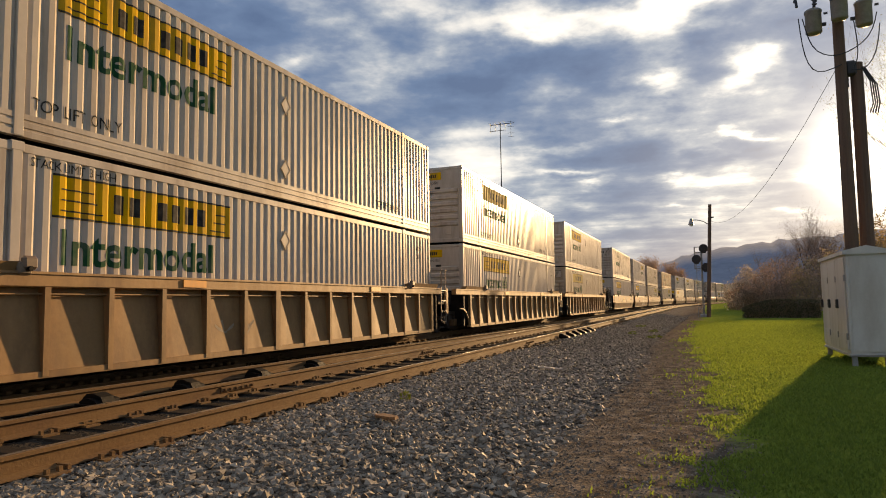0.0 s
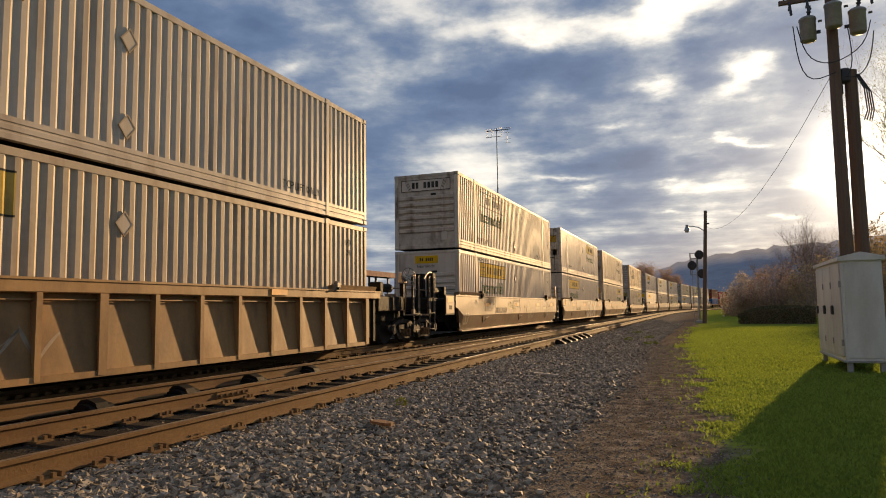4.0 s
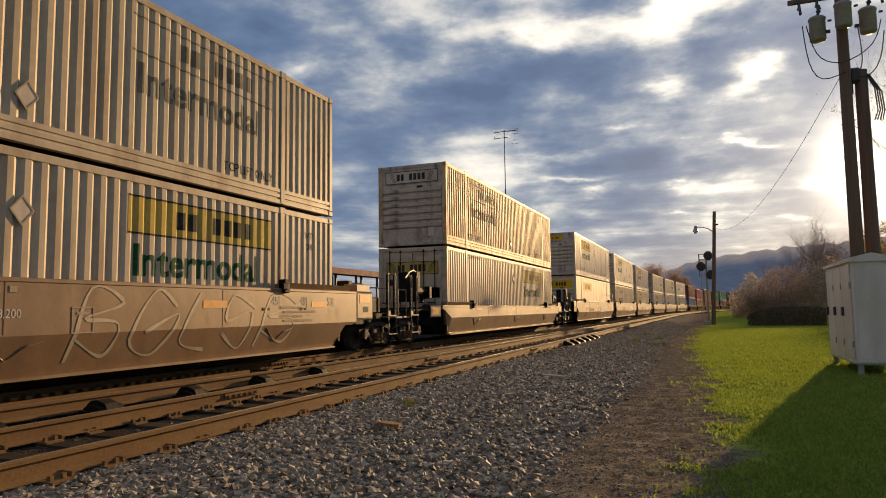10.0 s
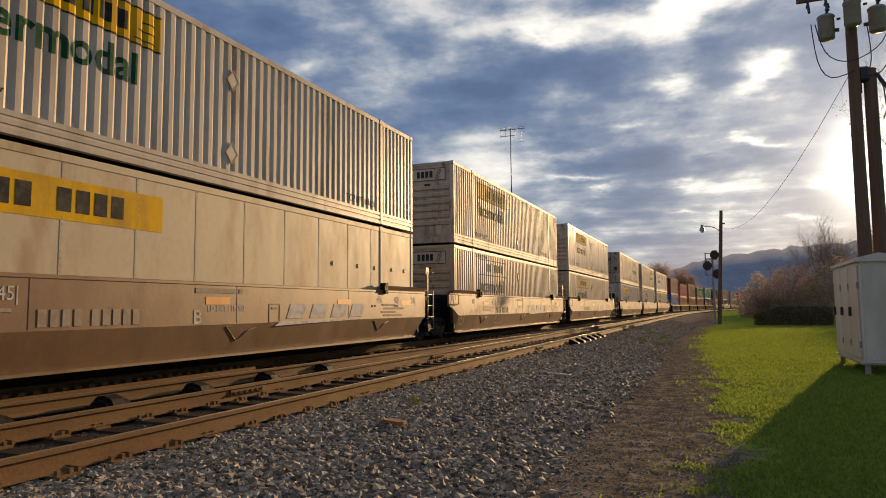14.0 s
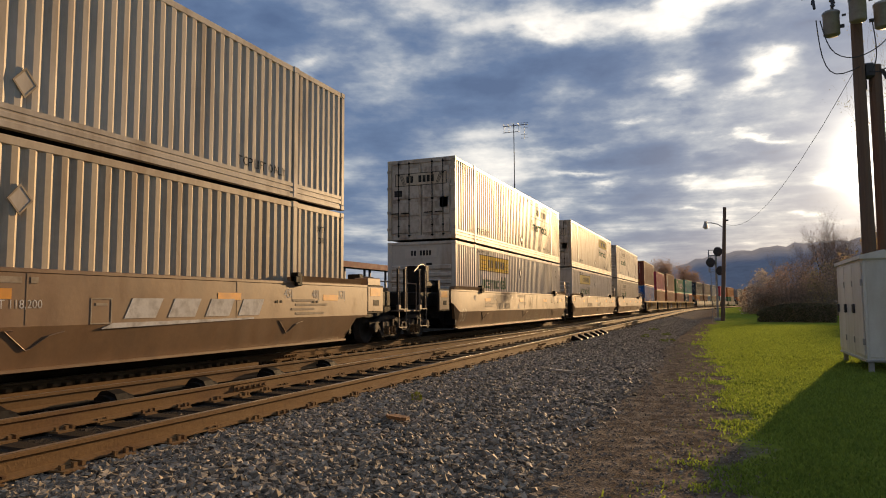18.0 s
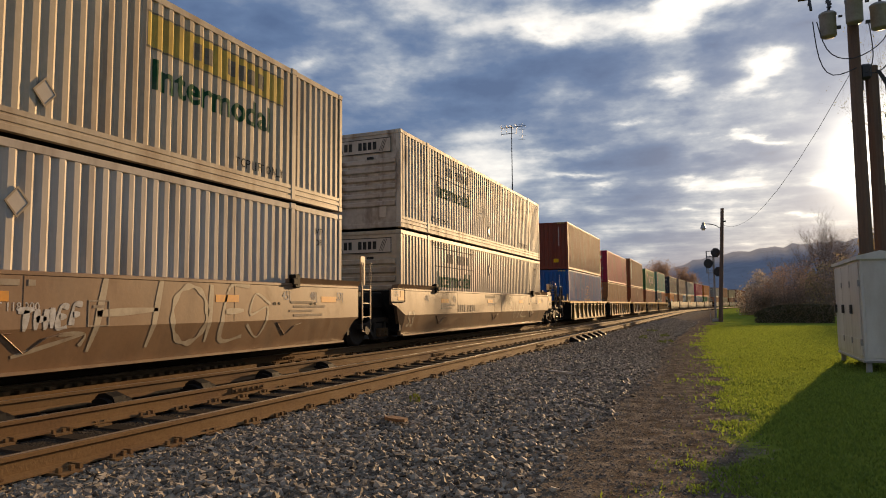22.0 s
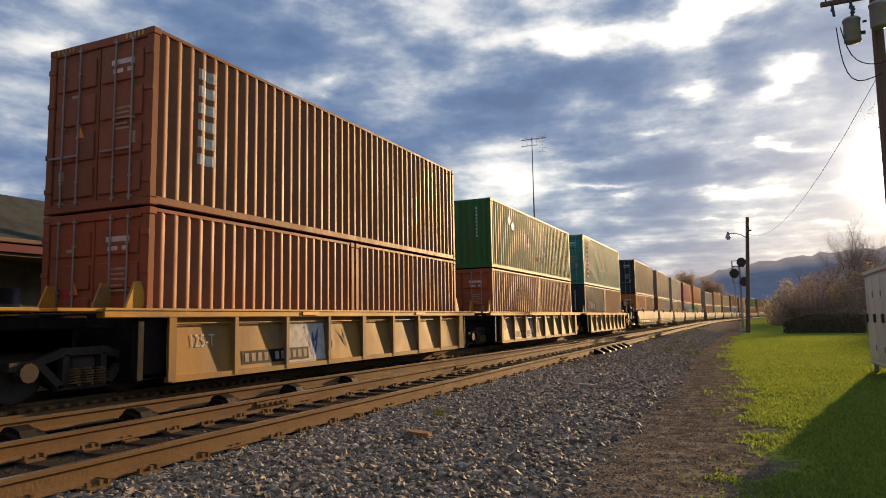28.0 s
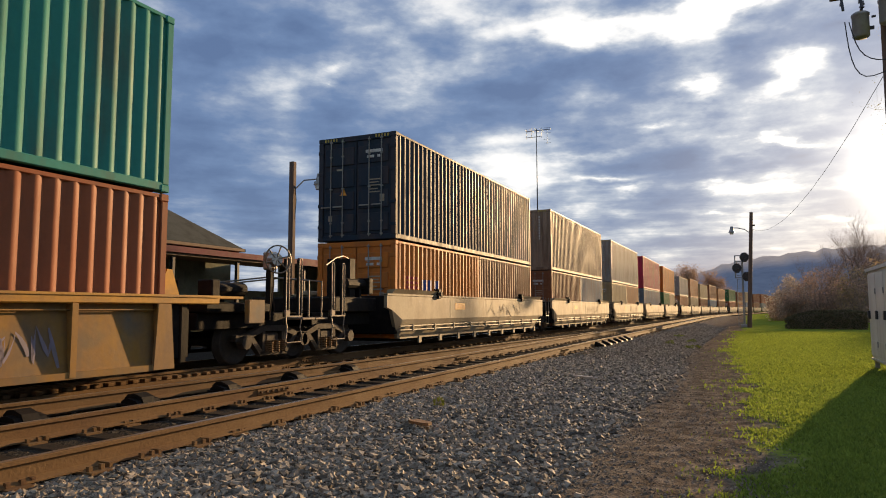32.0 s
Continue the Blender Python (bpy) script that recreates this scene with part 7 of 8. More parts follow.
def shrub(seed, x, y, w, d, h, leaves, size, material, label, twigs=120, name="shrub"):
    """An uneven thicket: upright twigs and many small leaves gathered in clumps."""
    rnd = random.Random(seed)
    t = thing(name, label, "shrub", "", pose(x, y, ground_height(x, y)))
    s = Shape()
    for _ in range(twigs):
        a, r = rnd.uniform(0, 6.283), rnd.random() ** 0.6
        p = Vector((math.cos(a) * r * w * 0.42, math.sin(a) * r * d * 0.42, 0))
        top = Vector((p.x * 1.25 + rnd.gauss(0, 0.08) * w, p.y * 1.25 + rnd.gauss(0, 0.08) * d, h * rnd.uniform(0.55, 1.1) * (1 - 0.35 * r * r)))
        mid = p.lerp(top, 0.55) + Vector((rnd.gauss(0, 0.04) * w, rnd.gauss(0, 0.04) * d, 0))
        s.rod(p, mid, 0.012 * h ** 0.5, 3, 0.009 * h ** 0.5, caps=False)
        s.rod(mid, top, 0.009 * h ** 0.5, 3, 0.003, caps=False)
    part("stem", s, TWIG, t)
    f = Shape()
    clumps = [(rnd.uniform(0, 6.283), rnd.random() ** 0.5, rnd.uniform(0.12, 1.0)) for _ in range(max(12, leaves // 60))]
    for i in range(leaves):
        a, r, z = clumps[i % len(clumps)]
        top = h * (1 - 0.4 * r * r)
        c = Vector((math.cos(a) * r * w * 0.48, math.sin(a) * r * d * 0.48, z * top)) + Vector((rnd.gauss(0, 1) * w * 0.06, rnd.gauss(0, 1) * d * 0.06, rnd.gauss(0, 1) * h * 0.07))
        c.z = max(0.03, c.z)
        leaf(f, rnd, c, size)
    part("foliage", f, material, t)
    return t


def at(az, d):
    return math.sin(radians(az)) * d, math.cos(radians(az)) * d


def plants():
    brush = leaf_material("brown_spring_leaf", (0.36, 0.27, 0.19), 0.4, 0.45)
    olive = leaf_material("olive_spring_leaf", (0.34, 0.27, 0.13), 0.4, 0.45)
    bud = leaf_material("yellow_green_bud", (0.34, 0.33, 0.10), 0.35, 0.5)
    dark = leaf_material("dark_hedge_leaf", (0.10, 0.092, 0.045), 0.4, 0.1)
    pale = leaf_material("pale_blossom", (0.46, 0.41, 0.33), 0.3, 0.45)
    # clipped hedge on the lawn
    rnd = random.Random(3)
    x, y = at(5.2, 57)
    hedge = thing("hedge", "low dark clipped hedge on the lawn", "hedge", "", pose(x, y, ground_height(x, y), 0, 0, -8))
    s = Shape()
    for _ in range(9000):
        u = rnd.uniform(-2.6, 2.6)
        top = 1.32 * (1 - 0.45 * max(0.0, -u / 2.6) ** 2.2) * (1 - 0.12 * max(0.0, u / 2.6) ** 6)
        if rnd.random() < 0.5:
            c = Vector((u, rnd.uniform(-0.9, 0.9), top + rnd.gauss(0, 0.02)))
        else:
            c = Vector((u, rnd.choice((-0.95, 0.95)) + rnd.gauss(0, 0.05), rnd.uniform(0.05, top)))
        leaf(s, rnd, c, 0.075)
    part("foliage", s, dark, hedge)
    core = Shape()
    core.prism([(-2.5, 0.0), (2.5, 0.0), (2.5, 1.1), (1.0, 1.22), (-0.6, 1.2), (-1.8, 0.95), (-2.5, 0.6)], "y", -0.8, 0.8)
    part("hedge_core", core, TWIG, hedge)
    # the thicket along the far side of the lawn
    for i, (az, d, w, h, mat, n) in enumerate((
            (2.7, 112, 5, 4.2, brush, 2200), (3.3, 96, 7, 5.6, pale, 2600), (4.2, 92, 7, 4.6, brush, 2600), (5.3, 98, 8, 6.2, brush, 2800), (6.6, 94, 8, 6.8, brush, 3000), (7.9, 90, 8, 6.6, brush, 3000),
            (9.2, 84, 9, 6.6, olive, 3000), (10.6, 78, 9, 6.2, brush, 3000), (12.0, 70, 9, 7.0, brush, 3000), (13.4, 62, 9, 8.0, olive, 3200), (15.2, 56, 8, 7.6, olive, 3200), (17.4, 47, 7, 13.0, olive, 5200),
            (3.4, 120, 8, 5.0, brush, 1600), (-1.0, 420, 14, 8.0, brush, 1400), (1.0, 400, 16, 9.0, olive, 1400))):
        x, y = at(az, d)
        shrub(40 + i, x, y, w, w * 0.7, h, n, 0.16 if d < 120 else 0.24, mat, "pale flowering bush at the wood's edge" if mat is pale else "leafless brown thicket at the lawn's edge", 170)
    for i, (az, d, h) in enumerate(((6.9, 100, 11.5), (5.9, 104, 10.0), (7.6, 97, 9.5), (9.8, 92, 10.5), (11.6, 80, 9.5), (8.7, 101, 10.0), (4.6, 110, 8.0))):
        x, y = at(az, d)
        bare_tree(70 + i, x, y, h, 0.62, 4, "tall bare tree above the thicket")
    for i, (az, d, h) in enumerate(((15.6, 36, 14.0), (17.5, 33, 13.0))):
        x, y = at(az, d)
        bare_tree(90 + i, x, y, h, 0.7, 4, "bare tree with first yellow-green buds", (bud, 2, 0.1, 0.04) if az > 15 else None)
    # trees far behind the train
    for i, (x, y, h) in enumerate(((-16, 210, 11), (-20, 222, 12), (-10, 235, 11), (-26, 190, 9), (-31, 180, 9))):
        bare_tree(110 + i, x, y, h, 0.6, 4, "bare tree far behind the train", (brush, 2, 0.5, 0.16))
    x, y = at(3.0, 46)
    weeds = leaf_material("yellow_green_weed", (0.16, 0.19, 0.03), 0.4, 0.3)
    for i, (wx, wy) in enumerate(((-2.7, 26.5), (-2.1, 28.5), (-1.7, 24.0), (-2.9, 33.0), (-3.6, 7.9))):
        shrub(130 + i, wx, wy, 0.5 if i < 4 else 0.15, 0.5 if i < 4 else 0.15, 0.12, 160 if i < 4 else 30, 0.03, weeds, "low green weeds growing in the gravel", 10, "weed_patch")


def hills():
    """A long wooded ridge on the horizon."""
    # distance haze is put into the slope's pale blue-grey colours
    m = surface("haze_tinted_slope", (0.31, 0.34, 0.40), 1.0, dirt=(0.25, 0.28, 0.33), dirt_amount=0.7, scale=0.01, grain=0.05, grain_amount=0.15, bump=0.0, spec=0.0)
    verts, faces = [], []
    n = 120
    for i in range(n):
        az = -20 + 70 * i / (n - 1)
        el = float(np.interp(az, (-20, -9, -5.4, -3.6, -1.3, 1.2, 3.4, 8, 20, 50), (0.5, 0.9, 2.35, 2.85, 3.6, 4.0, 4.25, 4.6, 5.0, 4.2))) + 0.06 * noise.noise((az * 0.9, 0, 0)) + 0.03 * noise.noise((az * 5.1, 3, 0))
        for d, k in ((1900, 0.0), (1700, 1.0), (1450, 0.62), (1150, 0.0)):
            x, y = at(az, d)
            verts.append((x, y, max(-2.0, 1700 * math.tan(radians(el)) * k * (1 + 0.08 * noise.noise((az * 2.0, k * 3, 1))) - (2 if k == 0 else 0))))
    for i in range(n - 1):
        for j in range(3):
            faces.append((i * 4 + j, i * 4 + j + 1, (i + 1) * 4 + j + 1, (i + 1) * 4 + j))
    me = bpy.data.meshes.new("ridge")
    me.from_pydata(verts, [], faces)
    me.shade_smooth()
    tagged(dress(new("backdrop_ridge", me), m), "wooded ridge on the horizon, coloured blue-grey for haze", "hill", kind="structure")


# ---- lineside things ----
POLE_WOOD = surface("weathered_pole_wood", (0.17, 0.105, 0.07), 0.85, dirt=(0.06, 0.04, 0.03), dirt_amount=0.6, scale=2, streak=(3, 3, 0.15), grain=40, grain_amount=0.2, bump=0.3)
GREY_METAL = surface("grey_painted_steel", (0.34, 0.34, 0.33), 0.45, 0.2, dirt=GRIME, dirt_amount=0.4, scale=3, grain=20, bump=0.05)
DARK_METAL = surface("dark_painted_steel", (0.03, 0.03, 0.032), 0.5, dirt=(0.08, 0.06, 0.05), dirt_amount=0.4, scale=3, grain=20, bump=0.05)
WIRE = surface("black_wire", (0.03, 0.03, 0.03), 0.6, grain=10, bump=0.0)
CABINET = surface("off_white_cabinet_paint", (0.62, 0.60, 0.55), 0.45, dirt=(0.3, 0.24, 0.17), dirt_amount=0.5, scale=1.5, streak=(1, 1, 0.3), grain=20, grain_amount=0.05, bump=0.04)


def sag(p, q, drop, n=10):
    p, q = Vector(p), Vector(q)
    return [p.lerp(q, i / n) - Vector((0, 0, drop * 4 * (i / n) * (1 - i / n))) for i in range(n + 1)]


def power_pole():
    px, py = at(10.02, 20.3)
    pole = thing("utility_pole", "wooden utility pole with three grey transformers", "utility pole", "", pose(px, py, 0))
    part("post", Shape().rod((0, 0, -0.2), (0, 0, 10.4), 0.17, 12, 0.125), POLE_WOOD, pole)
    part("crossarm", Shape().box(-1.25, 1.25, -0.16, -0.06, 9.38, 9.5, 0.01), POLE_WOOD, pole)
    def can():
        s = Shape()
        prof = [(0.0, -0.01), (0.17, 0.0), (0.20, 0.03), (0.20, 0.56), (0.215, 0.57), (0.215, 0.62), (0.17, 0.66), (0.0, 0.68)]
        n, k = 18, len(prof)
        s.add([(r * math.cos(2 * math.pi * i / n), r * math.sin(2 * math.pi * i / n), z) for i in range(n) for r, z in prof],
              [(i * k + j, ((i + 1) % n) * k + j, ((i + 1) % n) * k + j + 1, i * k + j + 1) for i in range(n) for j in range(k - 1)])
        return s
    for x, y, z in ((-0.58, -0.1, 8.28), (-0.02, -0.40, 8.46), (0.58, -0.1, 8.32)):
        t = part("transformer", shared(("transformer",), can, True), GREY_METAL, pole, "grey transformer can")
        t.location = (x, y, z)
        part("bushing", shared(("bushing",), lambda: Shape().rod((0.03, 0, 0.72), (0.08, 0, 0.98), 0.04, 8, 0.025).rod((0.045, 0, 0.8), (0.05, 0, 0.83), 0.06, 8).rod((0.06, 0, 0.88), (0.065, 0, 0.91), 0.055, 8).rod(
            (0.24, -0.05, 0.5), (0.33, -0.07, 0.5), 0.03, 6)), DARK_METAL, t)
        part("bracket", Shape().box(-0.04 if x < 0 else -0.3, 0.3 if x < 0 else 0.04, 0.0, 0.06, 0.2, 0.28) if abs(x) > 0.1 else Shape().box(-0.04, 0.04, 0.2, 0.4, 0.2, 0.28), DARK_METAL, t)
    for x in (-1.12, -0.7, 0.75, 1.12):
        part("insulator", shared(("insulator",), lambda: Shape().rod((0, -0.11, 9.5), (0, -0.11, 9.68), 0.02, 6).rod((0, -0.11, 9.58), (0, -0.11, 9.7), 0.055, 10, 0.03)), DARK_METAL, pole).location.x = x
        part("fuse_cutout", shared(("fuse_cutout",), lambda: Shape().rod((0, -0.2, 9.4), (0.02, -0.3, 9.0), 0.035, 8).box(-0.03, 0.03, -0.22, -0.1, 9.2, 9.26)), DARK_METAL, pole).location.x = x + 0.12
    for pts in ([(-0.95, -0.25, 8.7), (-0.88, -0.28, 7.6), (-0.6, -0.2, 7.1), (0.0, -0.16, 7.35)], [(-0.85, -0.2, 8.7), (-0.7, -0.3, 7.8), (-0.3, -0.3, 7.55), (0.1, -0.2, 7.6), (0.7, -0.2, 7.95), (0.85, -0.2, 8.6)],
                [(0.3, -0.3, 8.5), (0.4, -0.3, 7.5), (0.25, -0.2, 7.2)], [(0.2, -0.16, 7.2), (0.5, -0.2, 7.1), (0.8, -0.2, 7.5), (0.9, -0.2, 8.3)]):
        sm = []
        for a, b in zip(pts, pts[1:]):
            sm += [Vector(a).lerp(Vector(b), k / 3) for k in range(3)]
        for _ in range(3):
            sm = [sm[0]] + [(u + v * 2 + w) / 4 for u, v, w in zip(sm, sm[1:], sm[2:])] + [sm[-1]]
        part("lead_wire", Shape().tube(sm + [pts[-1]], 0.014, 5), WIRE, pole)
    qx, qy = at(11.0, 20.6)
    second = thing("service_pole", "shorter wooden pole with riser cables", "utility pole", "", pose(qx, qy, 0))
    part("post", Shape().rod((0, 0, -0.2), (0, 0, 7.45), 0.175, 12, 0.15), POLE_WOOD, second)
    part("weatherhead", Shape().box(-0.28, -0.02, -0.2, 0.05, 7.1, 7.5, 0.05).box(-0.34, -0.2, -0.1, 0.05, 6.8, 7.1, 0.03), DARK_METAL, second)
    for k in range(4):
        part("riser_cable", Shape().tube([(0.1 + 0.02 * k, -0.12, 7.3), (0.26 + 0.05 * k, -0.16, 6.9 - 0.04 * k), (0.3 + 0.05 * k, -0.16, 6.3), (0.22 + 0.06 * k, -0.12, 6.05)], 0.018, 5), WIRE, second)
    # wires that leave the poles
    a = Vector((px - 0.1, py, 7.3))
    for i, (p, q, d, r) in enumerate(((a, Vector((0.46, 59, 7.7)), 1.5, 0.008), (Vector((px - 1.1, py, 9.7)), Vector((-2.5, 75, 9.8)), 0.6, 0.007), (Vector((px + 1.1, py, 9.7)), Vector((9.0, -25, 9.6)), 0.8, 0.009), (Vector((px - 1.1, py, 9.7)), Vector((2.2, -25, 9.6)), 0.8, 0.009))):
        if i == 1:
            continue
        solo("overhead_wire", Shape().tube(sag(p, q, d), r, 5), WIRE, "thin black wire strung from the utility pole", "wire", "overhead wires")


def cabinet():
    x0, y0, w, d, h = 2.45, 14.6, 0.68, 2.9, 2.0
    c = thing("signal_cabinet", "tall off-white steel equipment cabinet on legs", "cabinet", "", pose(x0, y0, 0))
    part("body", Shape().box(0, w, 0, d, 0.22, 2.12, 0.015), CABINET, c)
    part("roof", Shape().prism([(-0.05, 2.1), (w + 0.05, 2.1), (w + 0.05, 2.17), (w * 0.5, 2.26), (-0.05, 2.17)], "y", -0.05, d + 0.05), CABINET, c)
    for i in range(3):
        a = 0.06 + i * (d - 0.12) / 3
        b = a + (d - 0.12) / 3 - 0.03
        door = part("door", Shape().box(-0.025, 0.0, a, b, 0.3, 2.05, 0.01).box(-0.032, -0.02, a + 0.1, b - 0.1, 0.42, 0.62, 0.004), CABINET, c)
        part("handle", Shape().box(-0.07, -0.02, b - 0.17, b - 0.06, 1.08, 1.26, 0.012), DARK_METAL, door, "dark latch handle")
        part("hinge", Shape().box(-0.04, 0.0, a - 0.012, a + 0.02, 0.5, 0.62).box(-0.04, 0.0, a - 0.012, a + 0.02, 1.6, 1.72), GREY_METAL, door)
    part("front_panel", Shape().box(0.05, w - 0.05, -0.012, 0.0, 0.28, 2.05, 0.004), CABINET, c)
    for x in (0.03, w - 0.12):
        for y in (0.03, d - 0.12):
            part("leg", Shape().box(x, x + 0.09, y, y + 0.09, 0.0, 0.24, 0.008), GREY_METAL, c)
    part("sill", Shape().box(-0.02, w + 0.02, -0.02, d + 0.02, 0.19, 0.235, 0.008), GREY_METAL, c)


def marker_post():
    x, y = at(13.75, 9.1)
    p = thing("marker_post", "weathered white leaning marker post on the lawn", "post", "", pose(x, y, ground_height(x, y), 0, 5, 0))
    part("shaft", Shape().rod((0, 0, -0.1), (0, 0, 1.3), 0.085, 14, 0.07).rod((0, 0, 1.3), (0, 0, 1.35), 0.07, 14, 0.03), CABINET, p)
    part("base_collar", Shape().rod((0, 0, -0.05), (0, 0, 0.05), 0.11, 14, 0.1), GREY_METAL, p)


def signal_and_lamp():
    p = thing("street_lamp", "leaning wooden pole with a curved lamp arm", "street lamp", "", pose(0.07, 59, -0.18, 0, 2.9, 0) @ Matrix.Scale(1.18, 4))
    part("post", Shape().rod((0, 0, -0.2), (0, 0, 7.8), 0.15, 10, 0.11), POLE_WOOD, p)
    part("arm", Shape().tube([(0, 0, 6.35), (-0.4, 0, 6.62), (-0.8, 0, 6.72), (-1.15, 0, 6.72)], 0.03, 6), GREY_METAL, p)
    head = part("lamp_head", Shape().rod((-1.2, 0, 6.82), (-1.2, 0, 6.62), 0.09, 10, 0.12).rod((-1.2, 0, 6.62), (-1.2, 0, 6.4), 0.13, 10, 0.2), GREY_METAL, p)
    glass = surface("milky_lamp_glass", (0.7, 0.68, 0.6), 0.25, grain=10, grain_amount=0.03, bump=0.0)
    part("globe", Shape().rod((-1.2, 0, 6.45), (-1.2, 0, 6.28), 0.15, 10, 0.1), glass, head)
    part("bracket", Shape().box(0.08, 0.25, -0.04, 0.04, 6.85, 6.95), DARK_METAL, p)
    s = thing("railway_signal", "railway signal with three round black target heads", "railway signal", "", pose(-0.29, 60.8, -0.18) @ Matrix.Scale(1.18, 4))
    part("mast", Shape().rod((0, 0, 0), (0, 0, 5.1), 0.07, 8).box(-0.25, 0.25, -0.25, 0.25, 0, 0.2, 0.02), GREY_METAL, s)
    part("bracket", Shape().box(-0.45, 0.2, -0.03, 0.03, 4.55, 4.62).box(-0.45, 0.2, -0.03, 0.03, 3.4, 3.46).box(-0.5, -0.42, -0.03, 0.03, 3.4, 5.0).box(-0.42, -0.05, -0.03, 0.03, 4.95, 5.0), GREY_METAL, s)
    for x, z in ((0.15, 4.85), (-0.35, 4.1), (0.28, 3.5)):
        h = part("signal_head", shared(("signal_head",), lambda: Shape().rod((0, -0.04, 0), (0, 0.02, 0), 0.31, 20).box(-0.16, 0.16, 0.0, 0.3, -0.32, 0.32, 0.03)), DARK_METAL, s)
        h.location = (x, -0.1, z)
        part("hood", shared(("hood",), lambda: Shape().rod((0, -0.26, 0.02), (0, -0.04, 0.02), 0.13, 12, 0.13).rod((0, -0.2, 0.24), (0, -0.04, 0.24), 0.08, 10).rod((0, -0.2, -0.22), (0, -0.04, -0.22), 0.08, 10)), DARK_METAL, h)
    lad = Shape()
    for x in (-0.16, 0.16):
        lad.rod((x - 0.2, 0.2, 0.0), (x - 0.2, 0.2, 4.6), 0.02)
    for k in range(14):
        lad.rod((-0.36, 0.2, 0.3 + 0.3 * k), (-0.04, 0.2, 0.3 + 0.3 * k), 0.012)
    part("ladder", lad, GREY_METAL, s)


def antenna():
    az, el, d = -16.13, 14.93, 46.0
    x, y = at(az, d)
    top = 1.3 + d * math.tan(radians(el))
    a = thing("antenna_mast", "tall thin mast with a rooftop television antenna", "antenna", "", pose(x, y, 0))
    part("mast", Shape().rod((0, 0, 0), (0, 0, top - 4), 0.06, 8, 0.045).rod((0, 0, top - 4), (0, 0, top + 0.1), 0.035, 6, 0.03), DARK_METAL, a)
    part("boom", Shape().box(-0.75, 1.0, -0.02, 0.02, top - 0.05, top - 0.01).box(-0.75, 0.3, -0.02, 0.02, top - 0.48, top - 0.45), DARK_METAL, a)
    def elements():
        s = Shape()
        for i, xx in enumerate((-0.7, -0.35, 0.0, 0.35)):
            s.rod((xx, 0, top - 0.55), (xx, 0, top + 0.15), 0.012, 4)
            s.rod((xx, -0.5, top), (xx, 0.5, top), 0.01, 4)
        for zz in (0.1, -0.25, -0.7, -0.95):
            s.rod((0.5, 0, top + zz - 0.0), (1.0, 0, top + zz - 0.02), 0.01, 4)
        s.rod((0.75, 0, top - 1.0), (0.75, 0, top + 0.15), 0.012, 4)
        return s
    part("elements", elements(), DARK_METAL, a)


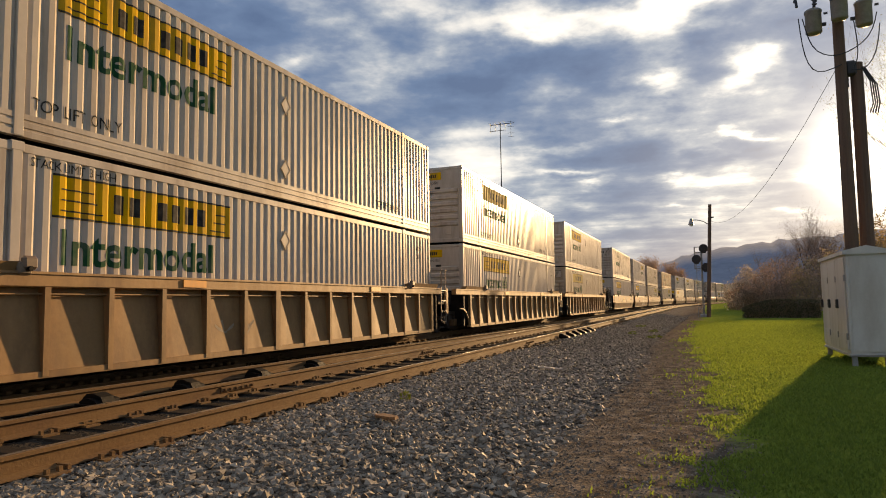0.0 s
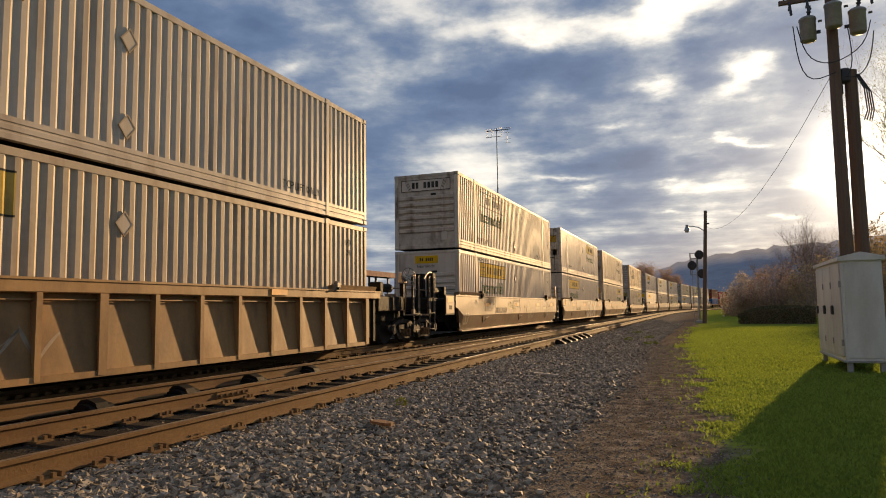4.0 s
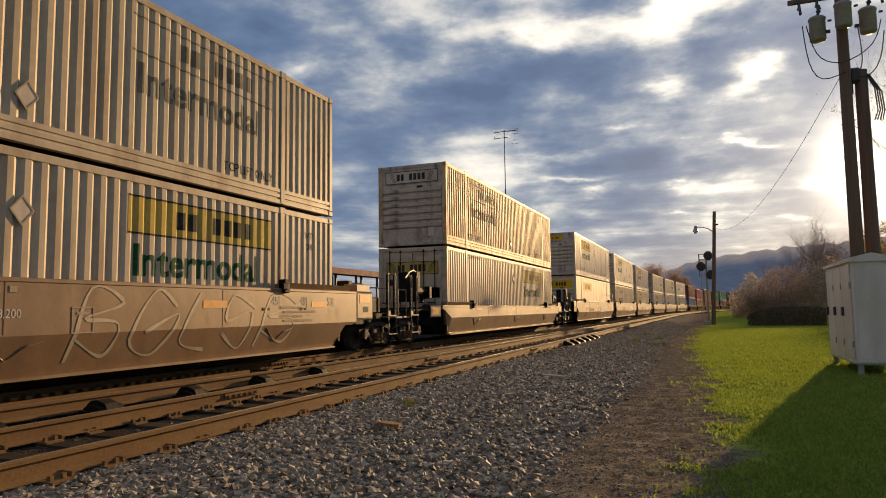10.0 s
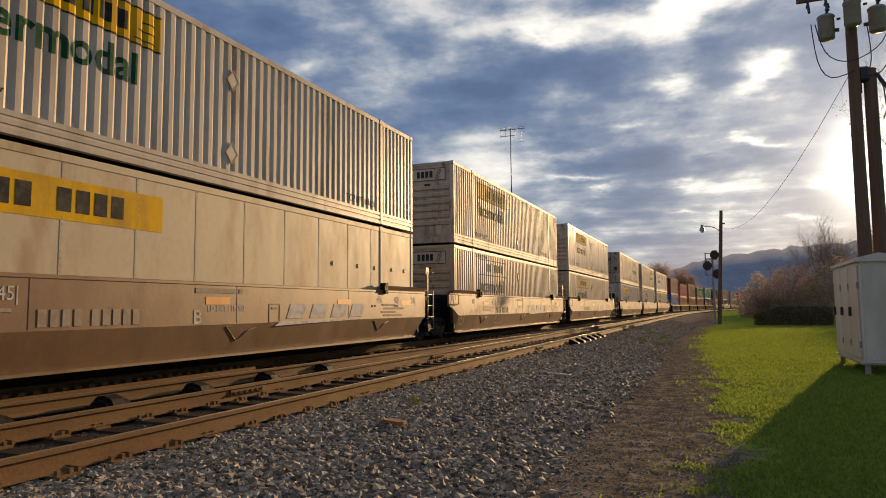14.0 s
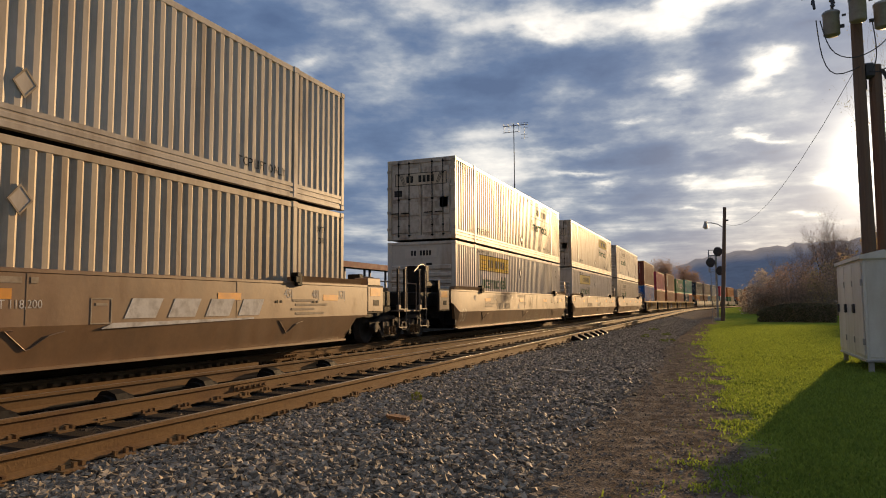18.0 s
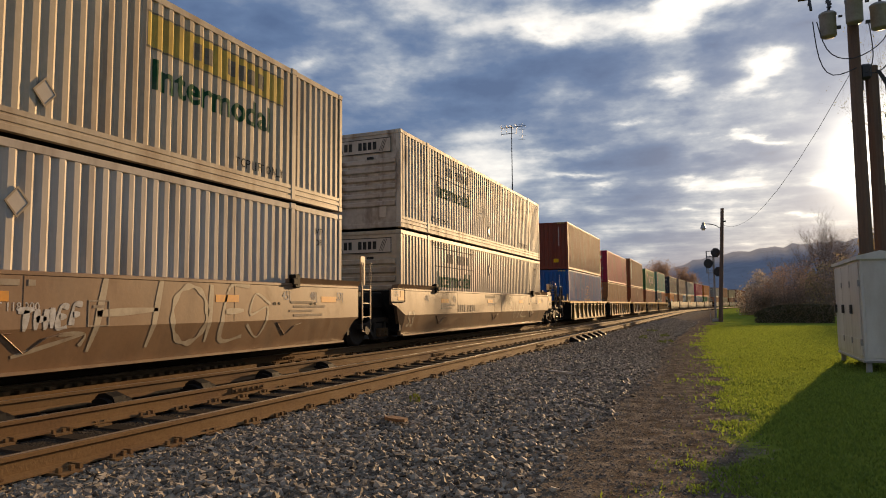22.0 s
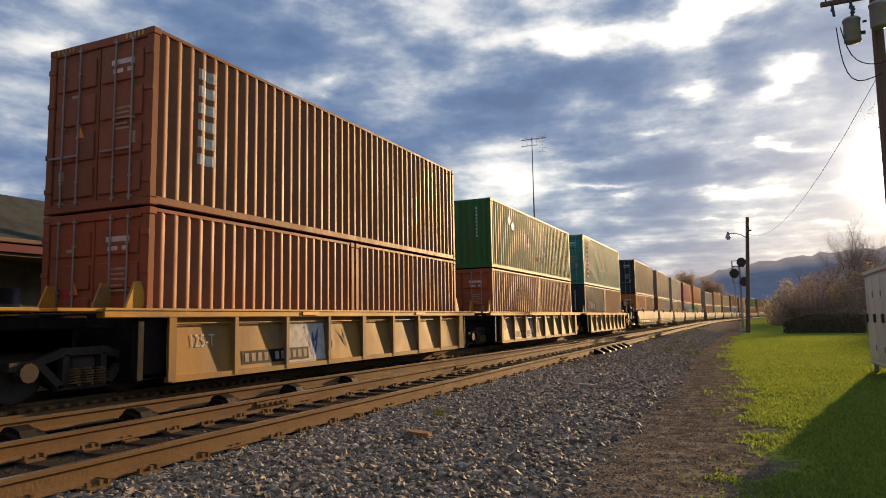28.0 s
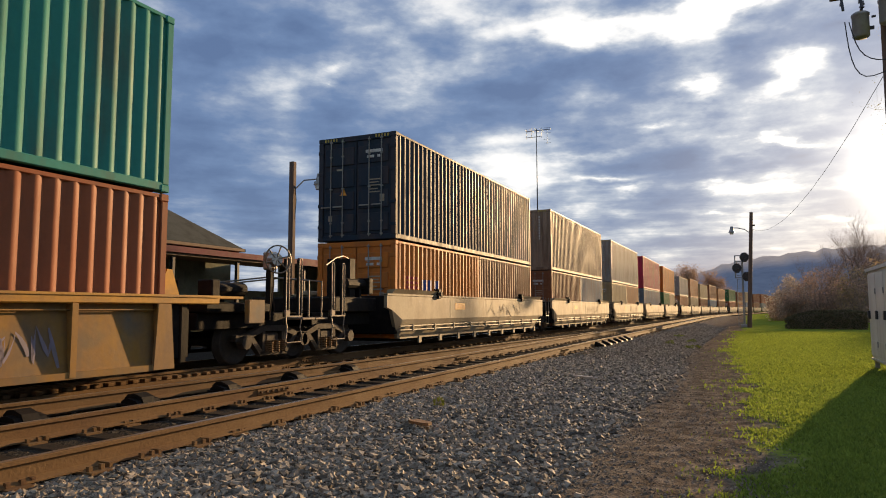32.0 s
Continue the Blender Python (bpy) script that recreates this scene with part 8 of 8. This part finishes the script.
def station():
    """The station beyond the train: a hipped roof over dim walls, and a low canopy on posts."""
    roofing = surface("grey_green_shingle", (0.075, 0.08, 0.068), 0.95, spec=0.1, dirt=(0.035, 0.035, 0.03), dirt_amount=0.6, scale=2, grain=25, grain_amount=0.2, bump=0.3)
    red = surface("dull_red_trim", (0.20, 0.06, 0.07), 0.7, spec=0.15, dirt=GRIME, dirt_amount=0.4, scale=2, grain=15, bump=0.05)
    cream = surface("pale_trim", (0.24, 0.17, 0.11), 0.7, spec=0.15, dirt=GRIME, dirt_amount=0.4, scale=2, grain=15, bump=0.05)
    wall = surface("olive_station_wall", (0.24, 0.24, 0.15), 0.85, spec=0.1, dirt=(0.07, 0.05, 0.04), dirt_amount=0.5, scale=2, grain=15, grain_amount=0.15, bump=0.2)
    glass = surface("dark_window_glass", (0.03, 0.035, 0.04), 0.08, grain=3, grain_amount=0.02, bump=0.0)
    xe, ye, ze, w = -19.0, 22.05, 3.85, 2.25
    b = thing("station_building", "old railway station with a hipped grey roof and red trim", "station", "", pose(0, 0, 0))
    xr, yr, zr = xe - w, ye - w, ze + 1.62
    y_end = -60.0
    xb = xe - 2 * w
    part("roof", Shape().add([(xe, y_end, ze), (xe, ye, ze), (xr, yr, zr), (xr, y_end, zr), (xb, ye, ze), (xb, y_end, ze),
                              (xe, y_end, ze - 0.08), (xe, ye, ze - 0.08), (xb, ye, ze - 0.08), (xb, y_end, ze - 0.08)],
                             [(0, 1, 2, 3), (1, 4, 2), (4, 5, 3, 2), (6, 9, 8, 7), (0, 6, 7, 1), (1, 7, 8, 4), (4, 8, 9, 5), (0, 3, 5, 9, 6)]), roofing, b)
    part("gutter", Shape().box(xe - 0.02, xe + 0.1, y_end, ye + 0.1, ze - 0.16, ze - 0.03, 0.02).box(xb, xe + 0.1, ye, ye + 0.1, ze - 0.16, ze - 0.03, 0.02), cream, b)
    part("fascia", Shape().box(xe + 0.25, xe + 0.35, y_end, ye + 3.4, ze - 0.46, ze - 0.32).box(xe - 1.6, xe + 0.35, y_end, ye + 3.4, ze - 0.32, ze - 0.24), red, b, "dull red fascia board")
    part("soffit", Shape().box(xe - 1.6, xe + 0.25, y_end, ye + 3.4, ze - 0.56, ze - 0.47), cream, b)
    part("wall", Shape().box(xb + 0.3, xe - 1.4, y_end, ye - 0.6, 0.0, ze - 0.15), wall, b)
    for i in range(7):
        y = ye - 2.6 - i * 3.1
        win = part("window", Shape().box(xe - 1.42, xe - 1.34, y - 0.55, y + 0.55, 1.0, 2.55, 0.01), cream, b)
        part("pane", Shape().box(xe - 1.36, xe - 1.325, y - 0.47, y + 0.47, 1.08, 2.47), glass, win)
    for i in range(9):
        y = ye + 3.0 - i * 3.4
        part("post", Shape().box(xe + 0.02, xe + 0.16, y - 0.07, y + 0.07, 0, ze - 0.6, 0.01), DARK_METAL, b)
    c = thing("platform_canopy", "low flat platform canopy with red edge on thin posts", "canopy", "", pose(0, 0, 0))
    part("roof", Shape().box(xe - 2.2, xe + 0.3, ye + 3.4, ye + 22, ze - 0.32, ze - 0.2), roofing, c)
    part("fascia", Shape().box(xe + 0.3, xe + 0.38, ye + 3.4, ye + 22, ze - 0.5, ze - 0.18), red, c)
    part("rear_screen", Shape().box(xe - 2.3, xe - 2.2, ye + 0.1, ye + 1.8, 0.0, ze - 0.3).box(xe - 2.3, xe - 2.2, ye + 1.8, ye + 5.3, 0.0, 2.2).box(xe - 2.3, xe - 2.2, ye + 5.3, ye + 10.5, 0.0, ze - 0.3), wall, c, "dim olive board wall with an opening")
    for i in range(7):
        for x in (xe - 1.9, xe + 0.05):
            part("post", shared(("canopy_post",), lambda: Shape().box(-0.06, 0.06, -0.06, 0.06, 0, ze - 0.32, 0.01)), DARK_METAL, c).location = (x, ye + 4.2 + i * 2.9, 0)
    part("railing", Shape().box(xe - 0.02, xe + 0.04, ye + 3.4, ye + 22, 1.55, 1.62).box(xe - 0.02, xe + 0.04, ye + 3.4, ye + 22, 0.9, 0.96), DARK_METAL, c)
    lx, ly = -17.0, 17.0 / math.tan(radians(36.85))
    d = math.hypot(lx, ly)
    top = 1.3 + d * math.tan(radians(12.2))
    lamp = thing("platform_lamp", "dark platform lamp post with a hooded lamp", "street lamp", "", pose(lx, ly, 0))
    part("post", Shape().box(-0.11, 0.11, -0.11, 0.11, 0, top, 0.02), POLE_WOOD, lamp)
    part("arm", Shape().tube([(0.1, 0.1, top - 1.1), (0.35, 0.3, top - 0.75), (0.75, 0.6, top - 0.68)], 0.03, 6), GREY_METAL, lamp)
    head = part("lamp_head", Shape().rod((0.85, 0.68, top - 0.45), (0.85, 0.68, top - 0.78), 0.1, 10, 0.14).rod((0.85, 0.68, top - 0.78), (0.85, 0.68, top - 0.92), 0.2, 10, 0.24), GREY_METAL, lamp)
    part("globe", Shape().rod((0.85, 0.68, top - 0.92), (0.85, 0.68, top - 1.12), 0.2, 10, 0.14), surface("frosted_globe", (0.75, 0.75, 0.7), 0.2, grain=5, grain_amount=0.03, bump=0.0), head)
    part("conduit", Shape().tube([(0.13, 0, top - 1.0), (0.16, 0.05, top - 1.6), (0.14, 0, top - 2.4)], 0.015, 5), WIRE, lamp)


hills()
ground()
rails()
ties()
rail_furniture()
consist()
station()
antenna()
power_pole()
cabinet()
marker_post()
signal_and_lamp()
plants()
loose_ground()
grass()
motions()
